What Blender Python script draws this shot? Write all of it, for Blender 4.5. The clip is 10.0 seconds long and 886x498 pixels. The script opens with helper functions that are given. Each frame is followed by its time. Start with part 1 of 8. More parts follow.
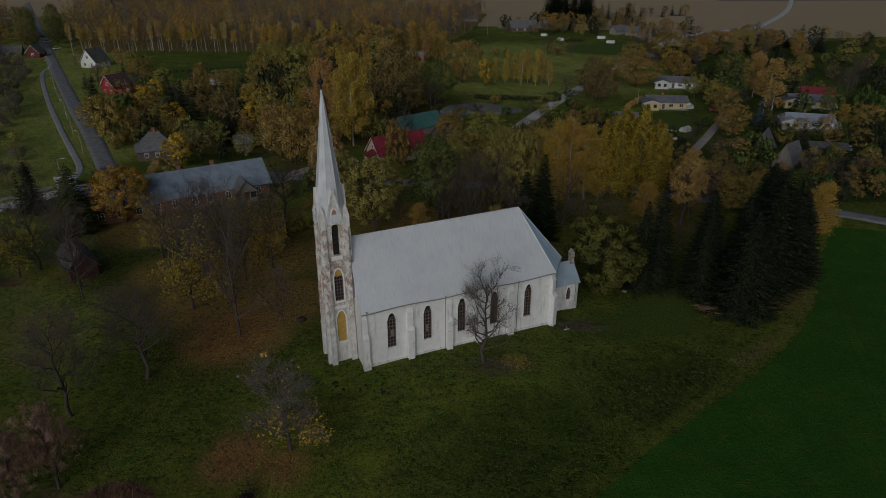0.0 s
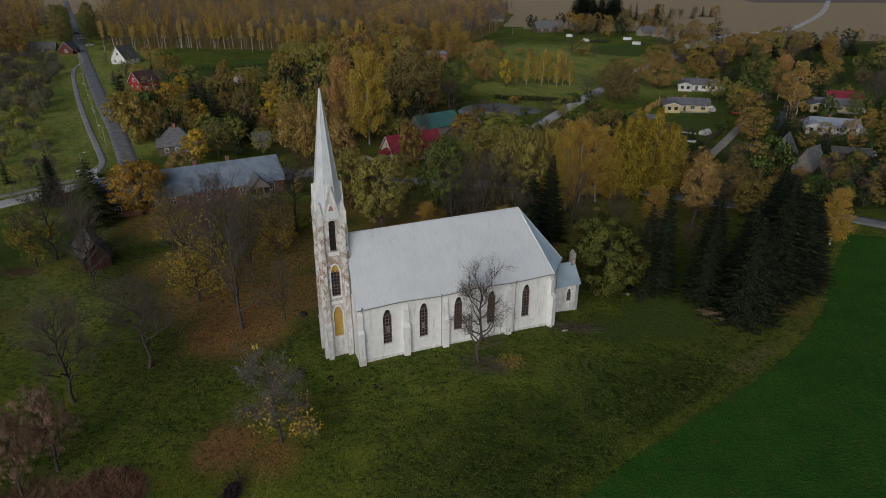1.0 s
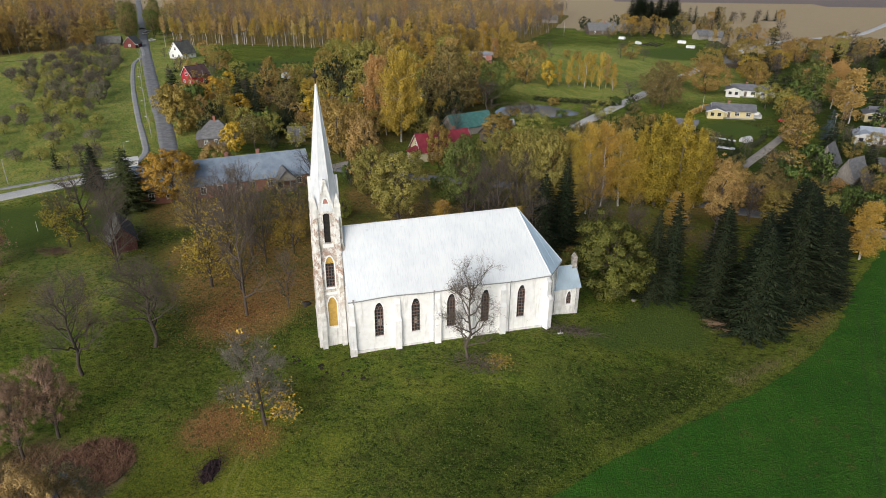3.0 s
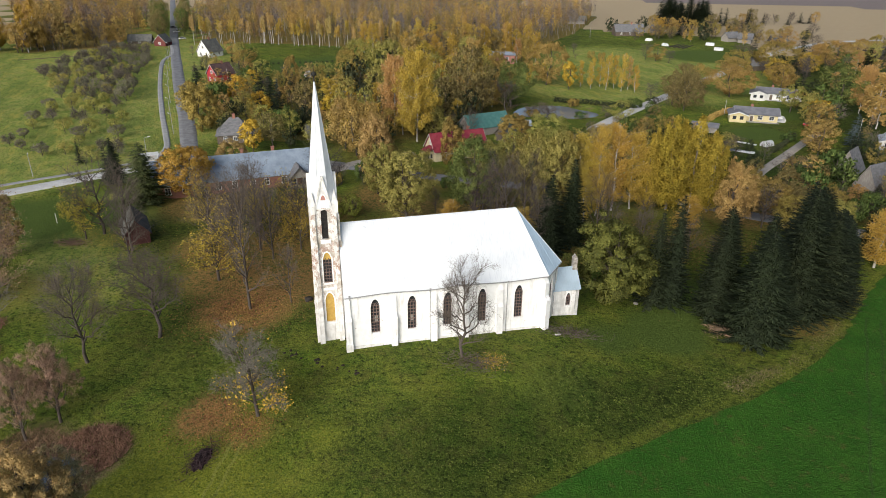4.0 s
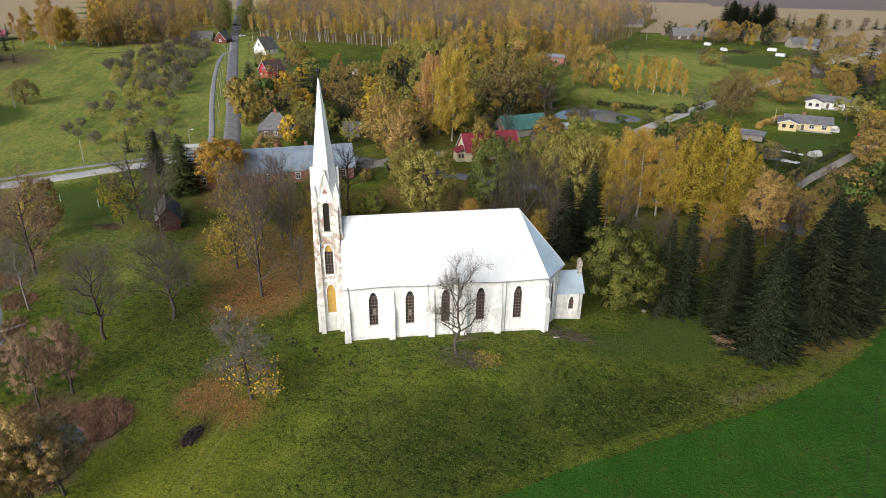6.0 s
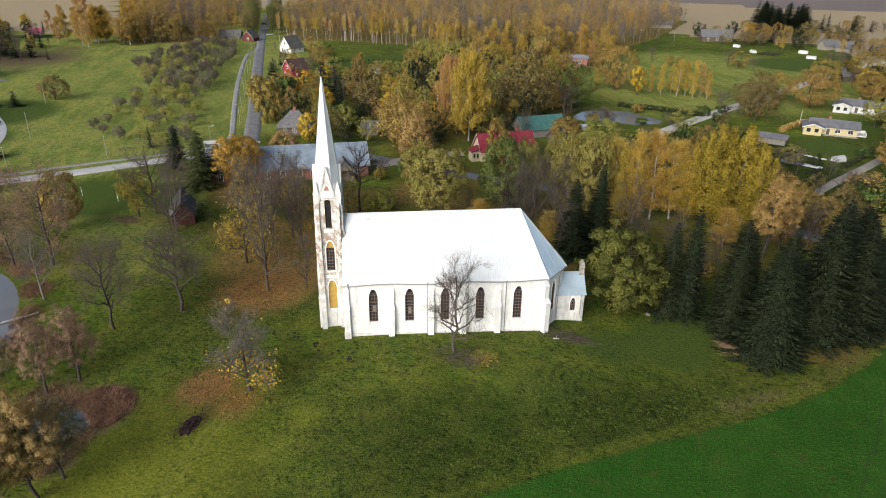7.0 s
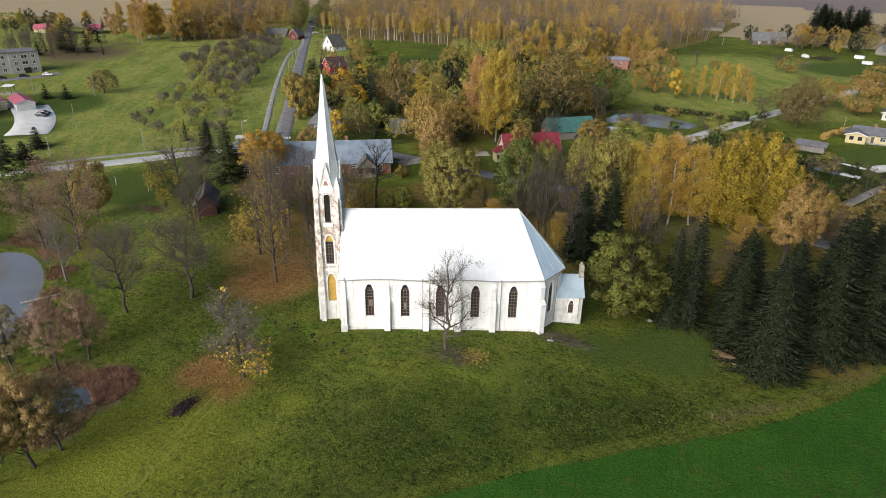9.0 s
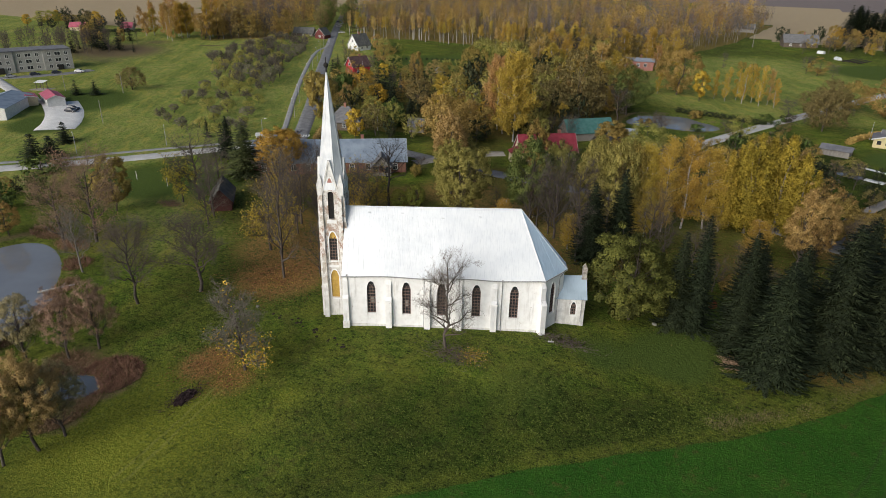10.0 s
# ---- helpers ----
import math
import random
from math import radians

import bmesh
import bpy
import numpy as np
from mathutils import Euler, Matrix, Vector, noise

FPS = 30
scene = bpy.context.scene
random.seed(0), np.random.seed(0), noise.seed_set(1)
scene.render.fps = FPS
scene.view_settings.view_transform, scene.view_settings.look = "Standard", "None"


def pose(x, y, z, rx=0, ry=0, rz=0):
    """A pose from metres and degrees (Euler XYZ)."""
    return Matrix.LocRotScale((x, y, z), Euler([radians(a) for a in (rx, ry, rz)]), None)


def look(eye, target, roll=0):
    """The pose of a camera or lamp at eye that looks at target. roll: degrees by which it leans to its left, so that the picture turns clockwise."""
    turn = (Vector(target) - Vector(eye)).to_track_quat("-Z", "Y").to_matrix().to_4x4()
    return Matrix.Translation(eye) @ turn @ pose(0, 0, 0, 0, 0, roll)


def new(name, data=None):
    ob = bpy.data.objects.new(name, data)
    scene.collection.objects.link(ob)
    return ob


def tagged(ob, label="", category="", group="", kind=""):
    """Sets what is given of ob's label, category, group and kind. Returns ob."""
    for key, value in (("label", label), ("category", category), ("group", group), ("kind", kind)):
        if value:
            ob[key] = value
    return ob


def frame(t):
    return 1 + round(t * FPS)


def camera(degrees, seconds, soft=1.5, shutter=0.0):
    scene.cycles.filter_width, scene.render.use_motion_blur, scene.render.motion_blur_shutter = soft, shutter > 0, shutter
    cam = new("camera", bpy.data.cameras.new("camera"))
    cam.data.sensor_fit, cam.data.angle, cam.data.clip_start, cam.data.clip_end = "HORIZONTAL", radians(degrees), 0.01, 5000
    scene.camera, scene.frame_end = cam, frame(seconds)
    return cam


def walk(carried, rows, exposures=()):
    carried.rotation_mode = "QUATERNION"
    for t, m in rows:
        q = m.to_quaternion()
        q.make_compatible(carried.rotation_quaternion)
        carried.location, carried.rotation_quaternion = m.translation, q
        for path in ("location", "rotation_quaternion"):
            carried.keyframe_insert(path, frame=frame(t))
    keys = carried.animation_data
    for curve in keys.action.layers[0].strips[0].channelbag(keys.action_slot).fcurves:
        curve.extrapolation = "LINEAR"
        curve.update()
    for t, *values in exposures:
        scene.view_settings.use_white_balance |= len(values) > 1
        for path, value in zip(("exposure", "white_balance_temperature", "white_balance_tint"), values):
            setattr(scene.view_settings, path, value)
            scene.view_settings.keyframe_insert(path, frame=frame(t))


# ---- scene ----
cam = camera(69.1, 10.0, soft=0.65)
METRES, EYE, TILT, LEAN, TURN = 42.0, 53.6, -24.2, 0.0, 0.0
ROWS = [
    (0.0, 0.0, 0.0, 0.0, -0.0, 0.0, -0.0),
    (0.5, 0.0506, -0.0062, -0.0027, 1.19, -0.0, -0.62),
    (1.0, 0.1019, -0.0112, -0.0045, 2.36, -0.03, -1.21),
    (1.5, 0.1539, -0.0148, -0.0062, 3.55, -0.06, -1.81),
    (2.0, 0.2061, -0.0178, -0.0071, 4.74, -0.1, -2.42),
    (2.5, 0.2586, -0.0194, -0.0077, 5.94, -0.15, -3.05),
    (4.0, 0.4203, -0.0172, -0.0064, 9.59, -0.35, -4.85),
    (4.5, 0.4735, -0.014, -0.0052, 10.8, -0.44, -5.44),
    (5.0, 0.5266, -0.0096, -0.0029, 12.0, -0.55, -6.04),
    (5.5, 0.576, -0.0051, -0.0007, 13.26, -0.66, -6.65),
    (6.0, 0.6238, -0.0001, 0.0026, 14.63, -0.8, -7.28),
    (7.5, 0.7648, 0.0236, 0.0152, 18.0, -1.26, -8.83),
    (8.0, 0.8096, 0.0327, 0.0205, 18.88, -1.39, -9.22),
    (8.5, 0.8543, 0.0429, 0.0263, 20.08, -1.6, -9.76),
    (9.0, 0.8985, 0.054, 0.0326, 21.31, -1.81, -10.3),
    (9.5, 0.9424, 0.0659, 0.0389, 22.53, -2.03, -10.83),
    (10.0, 0.9865, 0.079, 0.0451, 23.77, -2.26, -11.35),
]
walk(cam, [(t, pose(0, 0, EYE, TILT, LEAN, TURN) @ pose(METRES * x, METRES * y, METRES * z, 90 + pitch, roll, yaw)) for t, x, y, z, yaw, pitch, roll in ROWS],
     [(0.0, -2.1, 6000, 10), (0.5, -1.68, 6040, 10), (1.0, -1.32, 6100, 10), (1.5, -1.02, 6150, 10), (2.0, -0.69, 6200, 10), (2.5, -0.36, 6250, 10), (4.0, 0.15, 6350, 10), (9.6, 0.15, 6350, 10), (10.0, -0.22, 6350, 10)])

# ---- light: a hazy autumn noon with a low veiled sun in the south ----
SUN_TURN, SUN_UP = 196.0, 23.0        # compass degrees the light comes from, and its height
world = bpy.data.worlds.new("sky")
scene.world = world
world.use_nodes = True
wn = world.node_tree.nodes
sky = wn.new("ShaderNodeTexSky")
sky.sky_type, sky.sun_disc = "NISHITA", False
sky.sun_elevation, sky.sun_rotation = radians(SUN_UP), radians(SUN_TURN)
sky.air_density, sky.dust_density, sky.ozone_density = 1.0, 2.5, 1.5
grey = wn.new("ShaderNodeHueSaturation")
grey.inputs["Saturation"].default_value = 1.0
world.node_tree.links.new(sky.outputs[0], grey.inputs["Color"])
world.node_tree.links.new(grey.outputs[0], wn["Background"].inputs["Color"])
wn["Background"].inputs["Strength"].default_value = 0.094
lamp = bpy.data.lights.new("sun", "SUN")
lamp.energy, lamp.angle, lamp.color = 4.05, radians(55), (1.0, 0.96, 0.9)
sun = new("sun", lamp)
a = radians(SUN_TURN)
sun.matrix_basis = look((0, 0, 300), (0 - math.sin(a) * 100, 0 - math.cos(a) * 100, 300 - 100 * math.tan(radians(SUN_UP))))

# ---- materials ----
def nodes_of(name, rough=0.8, metal=0.0, spec=0.3):
    m = bpy.data.materials.new(name)
    m.use_nodes = True
    nt = m.node_tree
    b = nt.nodes["Principled BSDF"]
    b.inputs["Roughness"].default_value = rough
    b.inputs["Metallic"].default_value = metal
    b.inputs["Specular IOR Level"].default_value = spec
    return m, nt, b


def noise_of(nt, scale, detail=4.0, coord="Object", stretch=None, rough=0.55, turn=0.0):
    tc = nt.nodes.new("ShaderNodeTexCoord")
    n = nt.nodes.new("ShaderNodeTexNoise")
    n.inputs["Scale"].default_value, n.inputs["Detail"].default_value, n.inputs["Roughness"].default_value = scale, detail, rough
    if stretch:
        mp = nt.nodes.new("ShaderNodeMapping")
        mp.inputs["Scale"].default_value = stretch
        if turn:
            tu = nt.nodes.new("ShaderNodeMapping")
            tu.inputs["Rotation"].default_value = (0, 0, radians(turn))
            nt.links.new(tc.outputs[coord], tu.inputs["Vector"])
            nt.links.new(tu.outputs[0], mp.inputs["Vector"])
        else:
            nt.links.new(tc.outputs[coord], mp.inputs["Vector"])
        nt.links.new(mp.outputs[0], n.inputs["Vector"])
    else:
        nt.links.new(tc.outputs[coord], n.inputs["Vector"])
    return n.outputs["Fac"]


def ramp(nt, fac, lo, hi):
    r = nt.nodes.new("ShaderNodeMapRange")
    r.interpolation_type = "SMOOTHSTEP"
    r.inputs["From Min"].default_value, r.inputs["From Max"].default_value = lo, hi
    nt.links.new(fac, r.inputs["Value"])
    return r.outputs["Result"]


def mix(nt, fac, a, b, mode="MIX"):
    m = nt.nodes.new("ShaderNodeMix")
    m.data_type, m.blend_type = "RGBA", mode
    for sock, val in ((m.inputs["Factor"], fac), (m.inputs["A"], a), (m.inputs["B"], b)):
        if isinstance(val, tuple):
            sock.default_value = (*val, 1.0)
        elif isinstance(val, (int, float)):
            sock.default_value = val
        else:
            nt.links.new(val, sock)
    return m.outputs["Result"]


def maths(nt, op, a, b):
    m = nt.nodes.new("ShaderNodeMath")
    m.operation = op
    for sock, val in ((m.inputs[0], a), (m.inputs[1], b)):
        if isinstance(val, (int, float)):
            sock.default_value = val
        else:
            nt.links.new(val, sock)
    return m.outputs[0]


def bump(nt, b, height, strength, dist=0.05):
    n = nt.nodes.new("ShaderNodeBump")
    n.inputs["Strength"].default_value, n.inputs["Distance"].default_value = strength, dist
    nt.links.new(height, n.inputs["Height"])
    nt.links.new(n.outputs[0], b.inputs["Normal"])


def plain(name, c1, c2, scale=2.0, rough=0.8, metal=0.0, bumps=0.3, stretch=None, spec=0.3, vary=0.12):
    """A surface of two tones with grain, and a slight change of tone from thing to thing."""
    m, nt, b = nodes_of(name, rough, metal, spec)
    big = ramp(nt, noise_of(nt, scale, 4, stretch=stretch), 0.35, 0.65)
    fine = noise_of(nt, scale * 9, 3)
    col = mix(nt, big, c1, c2)
    col = mix(nt, ramp(nt, fine, 0.3, 0.7), col, mix(nt, 1.0, col, (0.8, 0.8, 0.8), "MULTIPLY"))
    oi = nt.nodes.new("ShaderNodeObjectInfo")
    v = maths(nt, "MULTIPLY_ADD", oi.outputs["Random"], 2 * vary)
    v.node.inputs[2].default_value = 1 - vary
    hs = nt.nodes.new("ShaderNodeHueSaturation")
    nt.links.new(v, hs.inputs["Value"])
    nt.links.new(col, hs.inputs["Color"])
    nt.links.new(hs.outputs[0], b.inputs["Base Color"])
    if bumps:
        bump(nt, b, fine, bumps, 0.03)
    return m


def plaster(name, wear, dirt, c1=(0.82, 0.815, 0.80), c2=(0.71, 0.705, 0.69)):
    """Limewashed plaster that flakes off brick: wear sets how much is lost, dirt how grey it is."""
    m, nt, b = nodes_of(name, 0.9, 0, 0.2)
    base = mix(nt, ramp(nt, noise_of(nt, 1.2, 5), 0.35, 0.7), c1, c2)
    streak = ramp(nt, noise_of(nt, 1.0, 5, stretch=(2.2, 2.2, 0.25)), 0.62 - dirt * 0.2, 0.8)
    base = mix(nt, maths(nt, "MULTIPLY", streak, 0.55), base, (0.40, 0.38, 0.35))
    brick = mix(nt, ramp(nt, noise_of(nt, 3.0, 4), 0.35, 0.65), (0.34, 0.23, 0.18), (0.43, 0.38, 0.33))
    patch = noise_of(nt, 1.5, 8, stretch=(1.0, 1.0, 1.7), rough=0.72)
    gone = ramp(nt, patch, 0.70 - wear * 0.25, 0.73 - wear * 0.22)
    col = mix(nt, gone, base, brick)
    nt.links.new(col, b.inputs["Base Color"])
    bump(nt, b, maths(nt, "ADD", patch, noise_of(nt, 14, 3)), 0.5, 0.04)
    return m


def worn_plaster(name):
    """Old brick and grey-buff mortar showing through what is left of a limewash; the foot of the wall was limed again."""
    m, nt, b = nodes_of(name, 0.92, 0, 0.2)
    white = mix(nt, ramp(nt, noise_of(nt, 1.2, 5), 0.35, 0.7), (0.80, 0.79, 0.77), (0.66, 0.64, 0.61))
    brick = mix(nt, ramp(nt, noise_of(nt, 2.2, 5, stretch=(1.0, 1.0, 5.0)), 0.38, 0.62), (0.33, 0.20, 0.15), (0.46, 0.36, 0.30))
    buff = mix(nt, ramp(nt, noise_of(nt, 1.6, 5), 0.35, 0.65), (0.40, 0.35, 0.29), (0.55, 0.51, 0.45))
    bare = mix(nt, ramp(nt, noise_of(nt, 0.5, 4), 0.42, 0.58), brick, buff)
    patch = noise_of(nt, 0.9, 9, stretch=(1.3, 1.3, 1.0), rough=0.7)
    tc = nt.nodes.new("ShaderNodeTexCoord")
    xyz = nt.nodes.new("ShaderNodeSeparateXYZ")
    nt.links.new(tc.outputs["Object"], xyz.inputs[0])
    high = ramp(nt, maths(nt, "ADD", xyz.outputs["Z"], maths(nt, "MULTIPLY", patch, 5.0)), 6.0, 12.0)
    gone = maths(nt, "MULTIPLY", ramp(nt, patch, 0.43, 0.56), high)
    col = mix(nt, gone, white, bare)
    col = mix(nt, maths(nt, "MULTIPLY", ramp(nt, noise_of(nt, 5.0, 6, rough=0.75), 0.56, 0.66), 0.8), col, white)
    streak = ramp(nt, noise_of(nt, 1.4, 5, stretch=(2.4, 2.4, 0.25)), 0.52, 0.74)
    col = mix(nt, maths(nt, "MULTIPLY", streak, 0.5), col, (0.33, 0.30, 0.26))
    nt.links.new(col, b.inputs["Base Color"])
    bump(nt, b, maths(nt, "ADD", patch, noise_of(nt, 14, 3)), 0.6, 0.05)
    return m


def sheet_metal(name, c1, c2, rough=0.45, shine=0.0):
    m, nt, b = nodes_of(name, rough, shine, 0.5)
    col = mix(nt, ramp(nt, noise_of(nt, 0.35, 5), 0.35, 0.7), c1, c2)
    col = mix(nt, ramp(nt, noise_of(nt, 2.0, 4, stretch=(3.0, 0.4, 0.4)), 0.45, 0.8), col, mix(nt, 1.0, col, (0.85, 0.86, 0.88), "MULTIPLY"))
    nt.links.new(col, b.inputs["Base Color"])
    bump(nt, b, noise_of(nt, 0.9, 2), 0.25, 0.1)
    return m


def leaf(name, c1, c2, c3, glow=0.16):
    """Leaves: three tones mixed clump by clump and leaf by leaf, letting some light through."""
    m, nt, b = nodes_of(name, 0.75, 0, 0.15)
    c1, c2, c3 = [(c[0] * 0.98, c[1] * 0.96, c[2] * 1.12) for c in (c1, c2, c3)]
    geo = nt.nodes.new("ShaderNodeNewGeometry")
    oi = nt.nodes.new("ShaderNodeObjectInfo")
    col = mix(nt, ramp(nt, noise_of(nt, 0.33, 3), 0.38, 0.62), c1, c2)
    col = mix(nt, ramp(nt, geo.outputs["Random Per Island"], 0.6, 1.3), col, c3)
    hs = nt.nodes.new("ShaderNodeHueSaturation")
    h = maths(nt, "MULTIPLY_ADD", oi.outputs["Random"], 0.024)
    h.node.inputs[2].default_value = 0.486
    v = maths(nt, "MULTIPLY_ADD", geo.outputs["Random Per Island"], 0.4)
    v.node.inputs[2].default_value = 0.8
    nt.links.new(h, hs.inputs["Hue"])
    hs.inputs["Saturation"].default_value = 0.98
    nt.links.new(v, hs.inputs["Value"])
    nt.links.new(col, hs.inputs["Color"])
    nt.links.new(hs.outputs[0], b.inputs["Base Color"])
    tr = nt.nodes.new("ShaderNodeBsdfTranslucent")
    nt.links.new(hs.outputs[0], tr.inputs["Color"])
    ms = nt.nodes.new("ShaderNodeMixShader")
    ms.inputs[0].default_value = glow
    nt.links.new(b.outputs[0], ms.inputs[1])
    nt.links.new(tr.outputs[0], ms.inputs[2])
    nt.links.new(ms.outputs[0], nt.nodes["Material Output"].inputs["Surface"])
    return m


def glass_mat(name, tint=(0.02, 0.022, 0.025), rough=0.08):
    m, nt, b = nodes_of(name, rough, 0, 0.5)
    nt.links.new(mix(nt, noise_of(nt, 1.5, 2), tint, tuple(c * 2.2 for c in tint)), b.inputs["Base Color"])
    return m


def water_mat(name, tint):
    m, nt, b = nodes_of(name, 0.02, 0, 1.0)
    b.inputs["IOR"].default_value = 1.45
    nt.links.new(mix(nt, noise_of(nt, 0.15, 3), tint, tuple(c * 1.5 for c in tint)), b.inputs["Base Color"])
    bump(nt, b, noise_of(nt, 2.5, 3), 0.03, 0.02)
    return m


WHITE_WALL = plaster("limewash", 0.2, 0.4, (0.87, 0.87, 0.865), (0.80, 0.795, 0.785))
WORN_WALL = worn_plaster("worn_limewash")
GREY_WALL = plaster("weathered_limewash", 0.3, 1.2, (0.82, 0.81, 0.79), (0.64, 0.63, 0.61))
ROOF_PALE = sheet_metal("pale_roof_sheet", (0.74, 0.765, 0.785), (0.68, 0.71, 0.74), 0.45, 0.15)
ROOF_BLUE = sheet_metal("blue_grey_roof_sheet", (0.28, 0.335, 0.40), (0.18, 0.225, 0.28), 0.5)
ROOF_SILVER = sheet_metal("silver_spire_sheet", (0.80, 0.82, 0.85), (0.67, 0.70, 0.74), 0.42, 0.2)
BOARD_YELLOW = plain("yellow_board", (0.58, 0.38, 0.09), (0.50, 0.32, 0.08), 1.5)
GLASS = glass_mat("dark_window_glass")
MUNTIN = plain("brown_muntin", (0.15, 0.10, 0.085), (0.20, 0.14, 0.12), 4)
PIPE = plain("grey_zinc_pipe", (0.28, 0.28, 0.28), (0.4, 0.4, 0.4), 3, 0.5)
IRON = plain("dark_iron", (0.03, 0.03, 0.03), (0.05, 0.045, 0.04), 4, 0.85, spec=0.1)
BRICK = plain("red_brick_wall", (0.26, 0.12, 0.09), (0.34, 0.17, 0.12), 1.2, 0.9)
BRICK_PINK = plain("pink_brick_wall", (0.42, 0.19, 0.15), (0.5, 0.24, 0.2), 1.0, 0.9)
WOOD_DARK = plain("dark_weathered_boards", (0.10, 0.075, 0.055), (0.17, 0.14, 0.11), 1.5, 0.9, stretch=(6, 6, 0.6))
WOOD_GREY = plain("grey_boards", (0.22, 0.20, 0.18), (0.32, 0.30, 0.27), 1.5, 0.9, stretch=(6, 6, 0.6))
WOOD_SHED = plain("dark_red_boards", (0.055, 0.022, 0.02), (0.09, 0.035, 0.03), 1.5, 0.9, stretch=(6, 6, 0.6))
WOOD_RED = plain("red_painted_boards", (0.12, 0.035, 0.03), (0.17, 0.05, 0.045), 1.5, 0.85, stretch=(6, 6, 0.6))
PAINT_RED = plain("bright_red_paint", (0.42, 0.03, 0.05), (0.48, 0.05, 0.06), 1.0, 0.6)
PAINT_YELLOW = plain("pale_yellow_stucco", (0.62, 0.53, 0.30), (0.56, 0.48, 0.27), 0.8, 0.85)
PAINT_CREAM = plain("cream_boards", (0.62, 0.54, 0.36), (0.55, 0.48, 0.32), 0.8, 0.85)
PAINT_WHITE = plain("white_paint", (0.78, 0.78, 0.76), (0.68, 0.68, 0.66), 1.0, 0.75)
CONCRETE = plain("grey_concrete_panel", (0.36, 0.35, 0.33), (0.44, 0.43, 0.41), 0.6, 0.9)
SLATE = plain("grey_fibre_slate", (0.125, 0.125, 0.13), (0.185, 0.185, 0.19), 0.8, 0.8, stretch=(1, 4, 1))
SLATE_DARK = plain("dark_mossy_slate", (0.10, 0.10, 0.095), (0.16, 0.155, 0.14), 0.8, 0.85)
ROOF_GREY = plain("grey_felt_roof", (0.16, 0.16, 0.175), (0.21, 0.21, 0.225), 0.5, 0.75)
ROOF_LIGHT = plain("light_blue_grey_roof", (0.40, 0.44, 0.50), (0.34, 0.38, 0.43), 0.5, 0.6)
ROOF_RED = plain("crimson_sheet_roof", (0.23, 0.03, 0.045), (0.28, 0.045, 0.06), 0.8, 0.55)
ROOF_PINK = plain("raspberry_sheet_roof", (0.42, 0.10, 0.15), (0.48, 0.13, 0.18), 0.8, 0.6)
ROOF_GREEN = plain("teal_sheet_roof", (0.06, 0.17, 0.15), (0.09, 0.21, 0.19), 0.8, 0.6)
ASPHALT = plain("worn_asphalt", (0.19, 0.19, 0.195), (0.26, 0.26, 0.265), 0.5, 0.85, vary=0.02)
PATH = plain("grey_path_asphalt", (0.30, 0.30, 0.295), (0.37, 0.365, 0.36), 0.5, 0.9, vary=0.02)
ROAD_PALE = plain("pale_gravelled_road", (0.52, 0.51, 0.49), (0.62, 0.61, 0.59), 0.4, 0.9, vary=0.02)
GRAVEL = plain("gravel_lane", (0.33, 0.30, 0.26), (0.42, 0.38, 0.33), 0.6, 0.95, vary=0.02)
WATER = water_mat("pond_water", (0.145, 0.155, 0.17))
# Grey base colour stands in for part of the sky's reflection.
WATER_PALE = water_mat("pale_pond_water", (0.15, 0.16, 0.175))
WATER_DARK = water_mat("dark_pool_water", (0.05, 0.065, 0.085))
BARK = plain("grey_brown_bark", (0.075, 0.06, 0.05), (0.12, 0.10, 0.085), 3, 0.95, stretch=(3, 3, 0.8))
BARK_PALE = plain("lichen_grey_bark", (0.17, 0.155, 0.135), (0.24, 0.225, 0.20), 3, 0.95, stretch=(3, 3, 0.8))
BARK_DARK = plain("black_bark", (0.03, 0.027, 0.024), (0.06, 0.05, 0.045), 3, 0.95)
BARK_BIRCH = plain("birch_bark", (0.62, 0.60, 0.56), (0.22, 0.20, 0.18), 2.2, 0.8, stretch=(1, 1, 2.5))
TWIG = plain("grey_brown_twigs", (0.115, 0.09, 0.07), (0.165, 0.135, 0.11), 1.5, 0.9, bumps=0)
TWIG_PALE = plain("pale_twigs", (0.16, 0.14, 0.115), (0.22, 0.195, 0.165), 1.5, 0.9, bumps=0)
TWIG_RUST = plain("reddish_twigs", (0.30, 0.2, 0.13), (0.37, 0.255, 0.17), 1.0, 0.9, bumps=0)
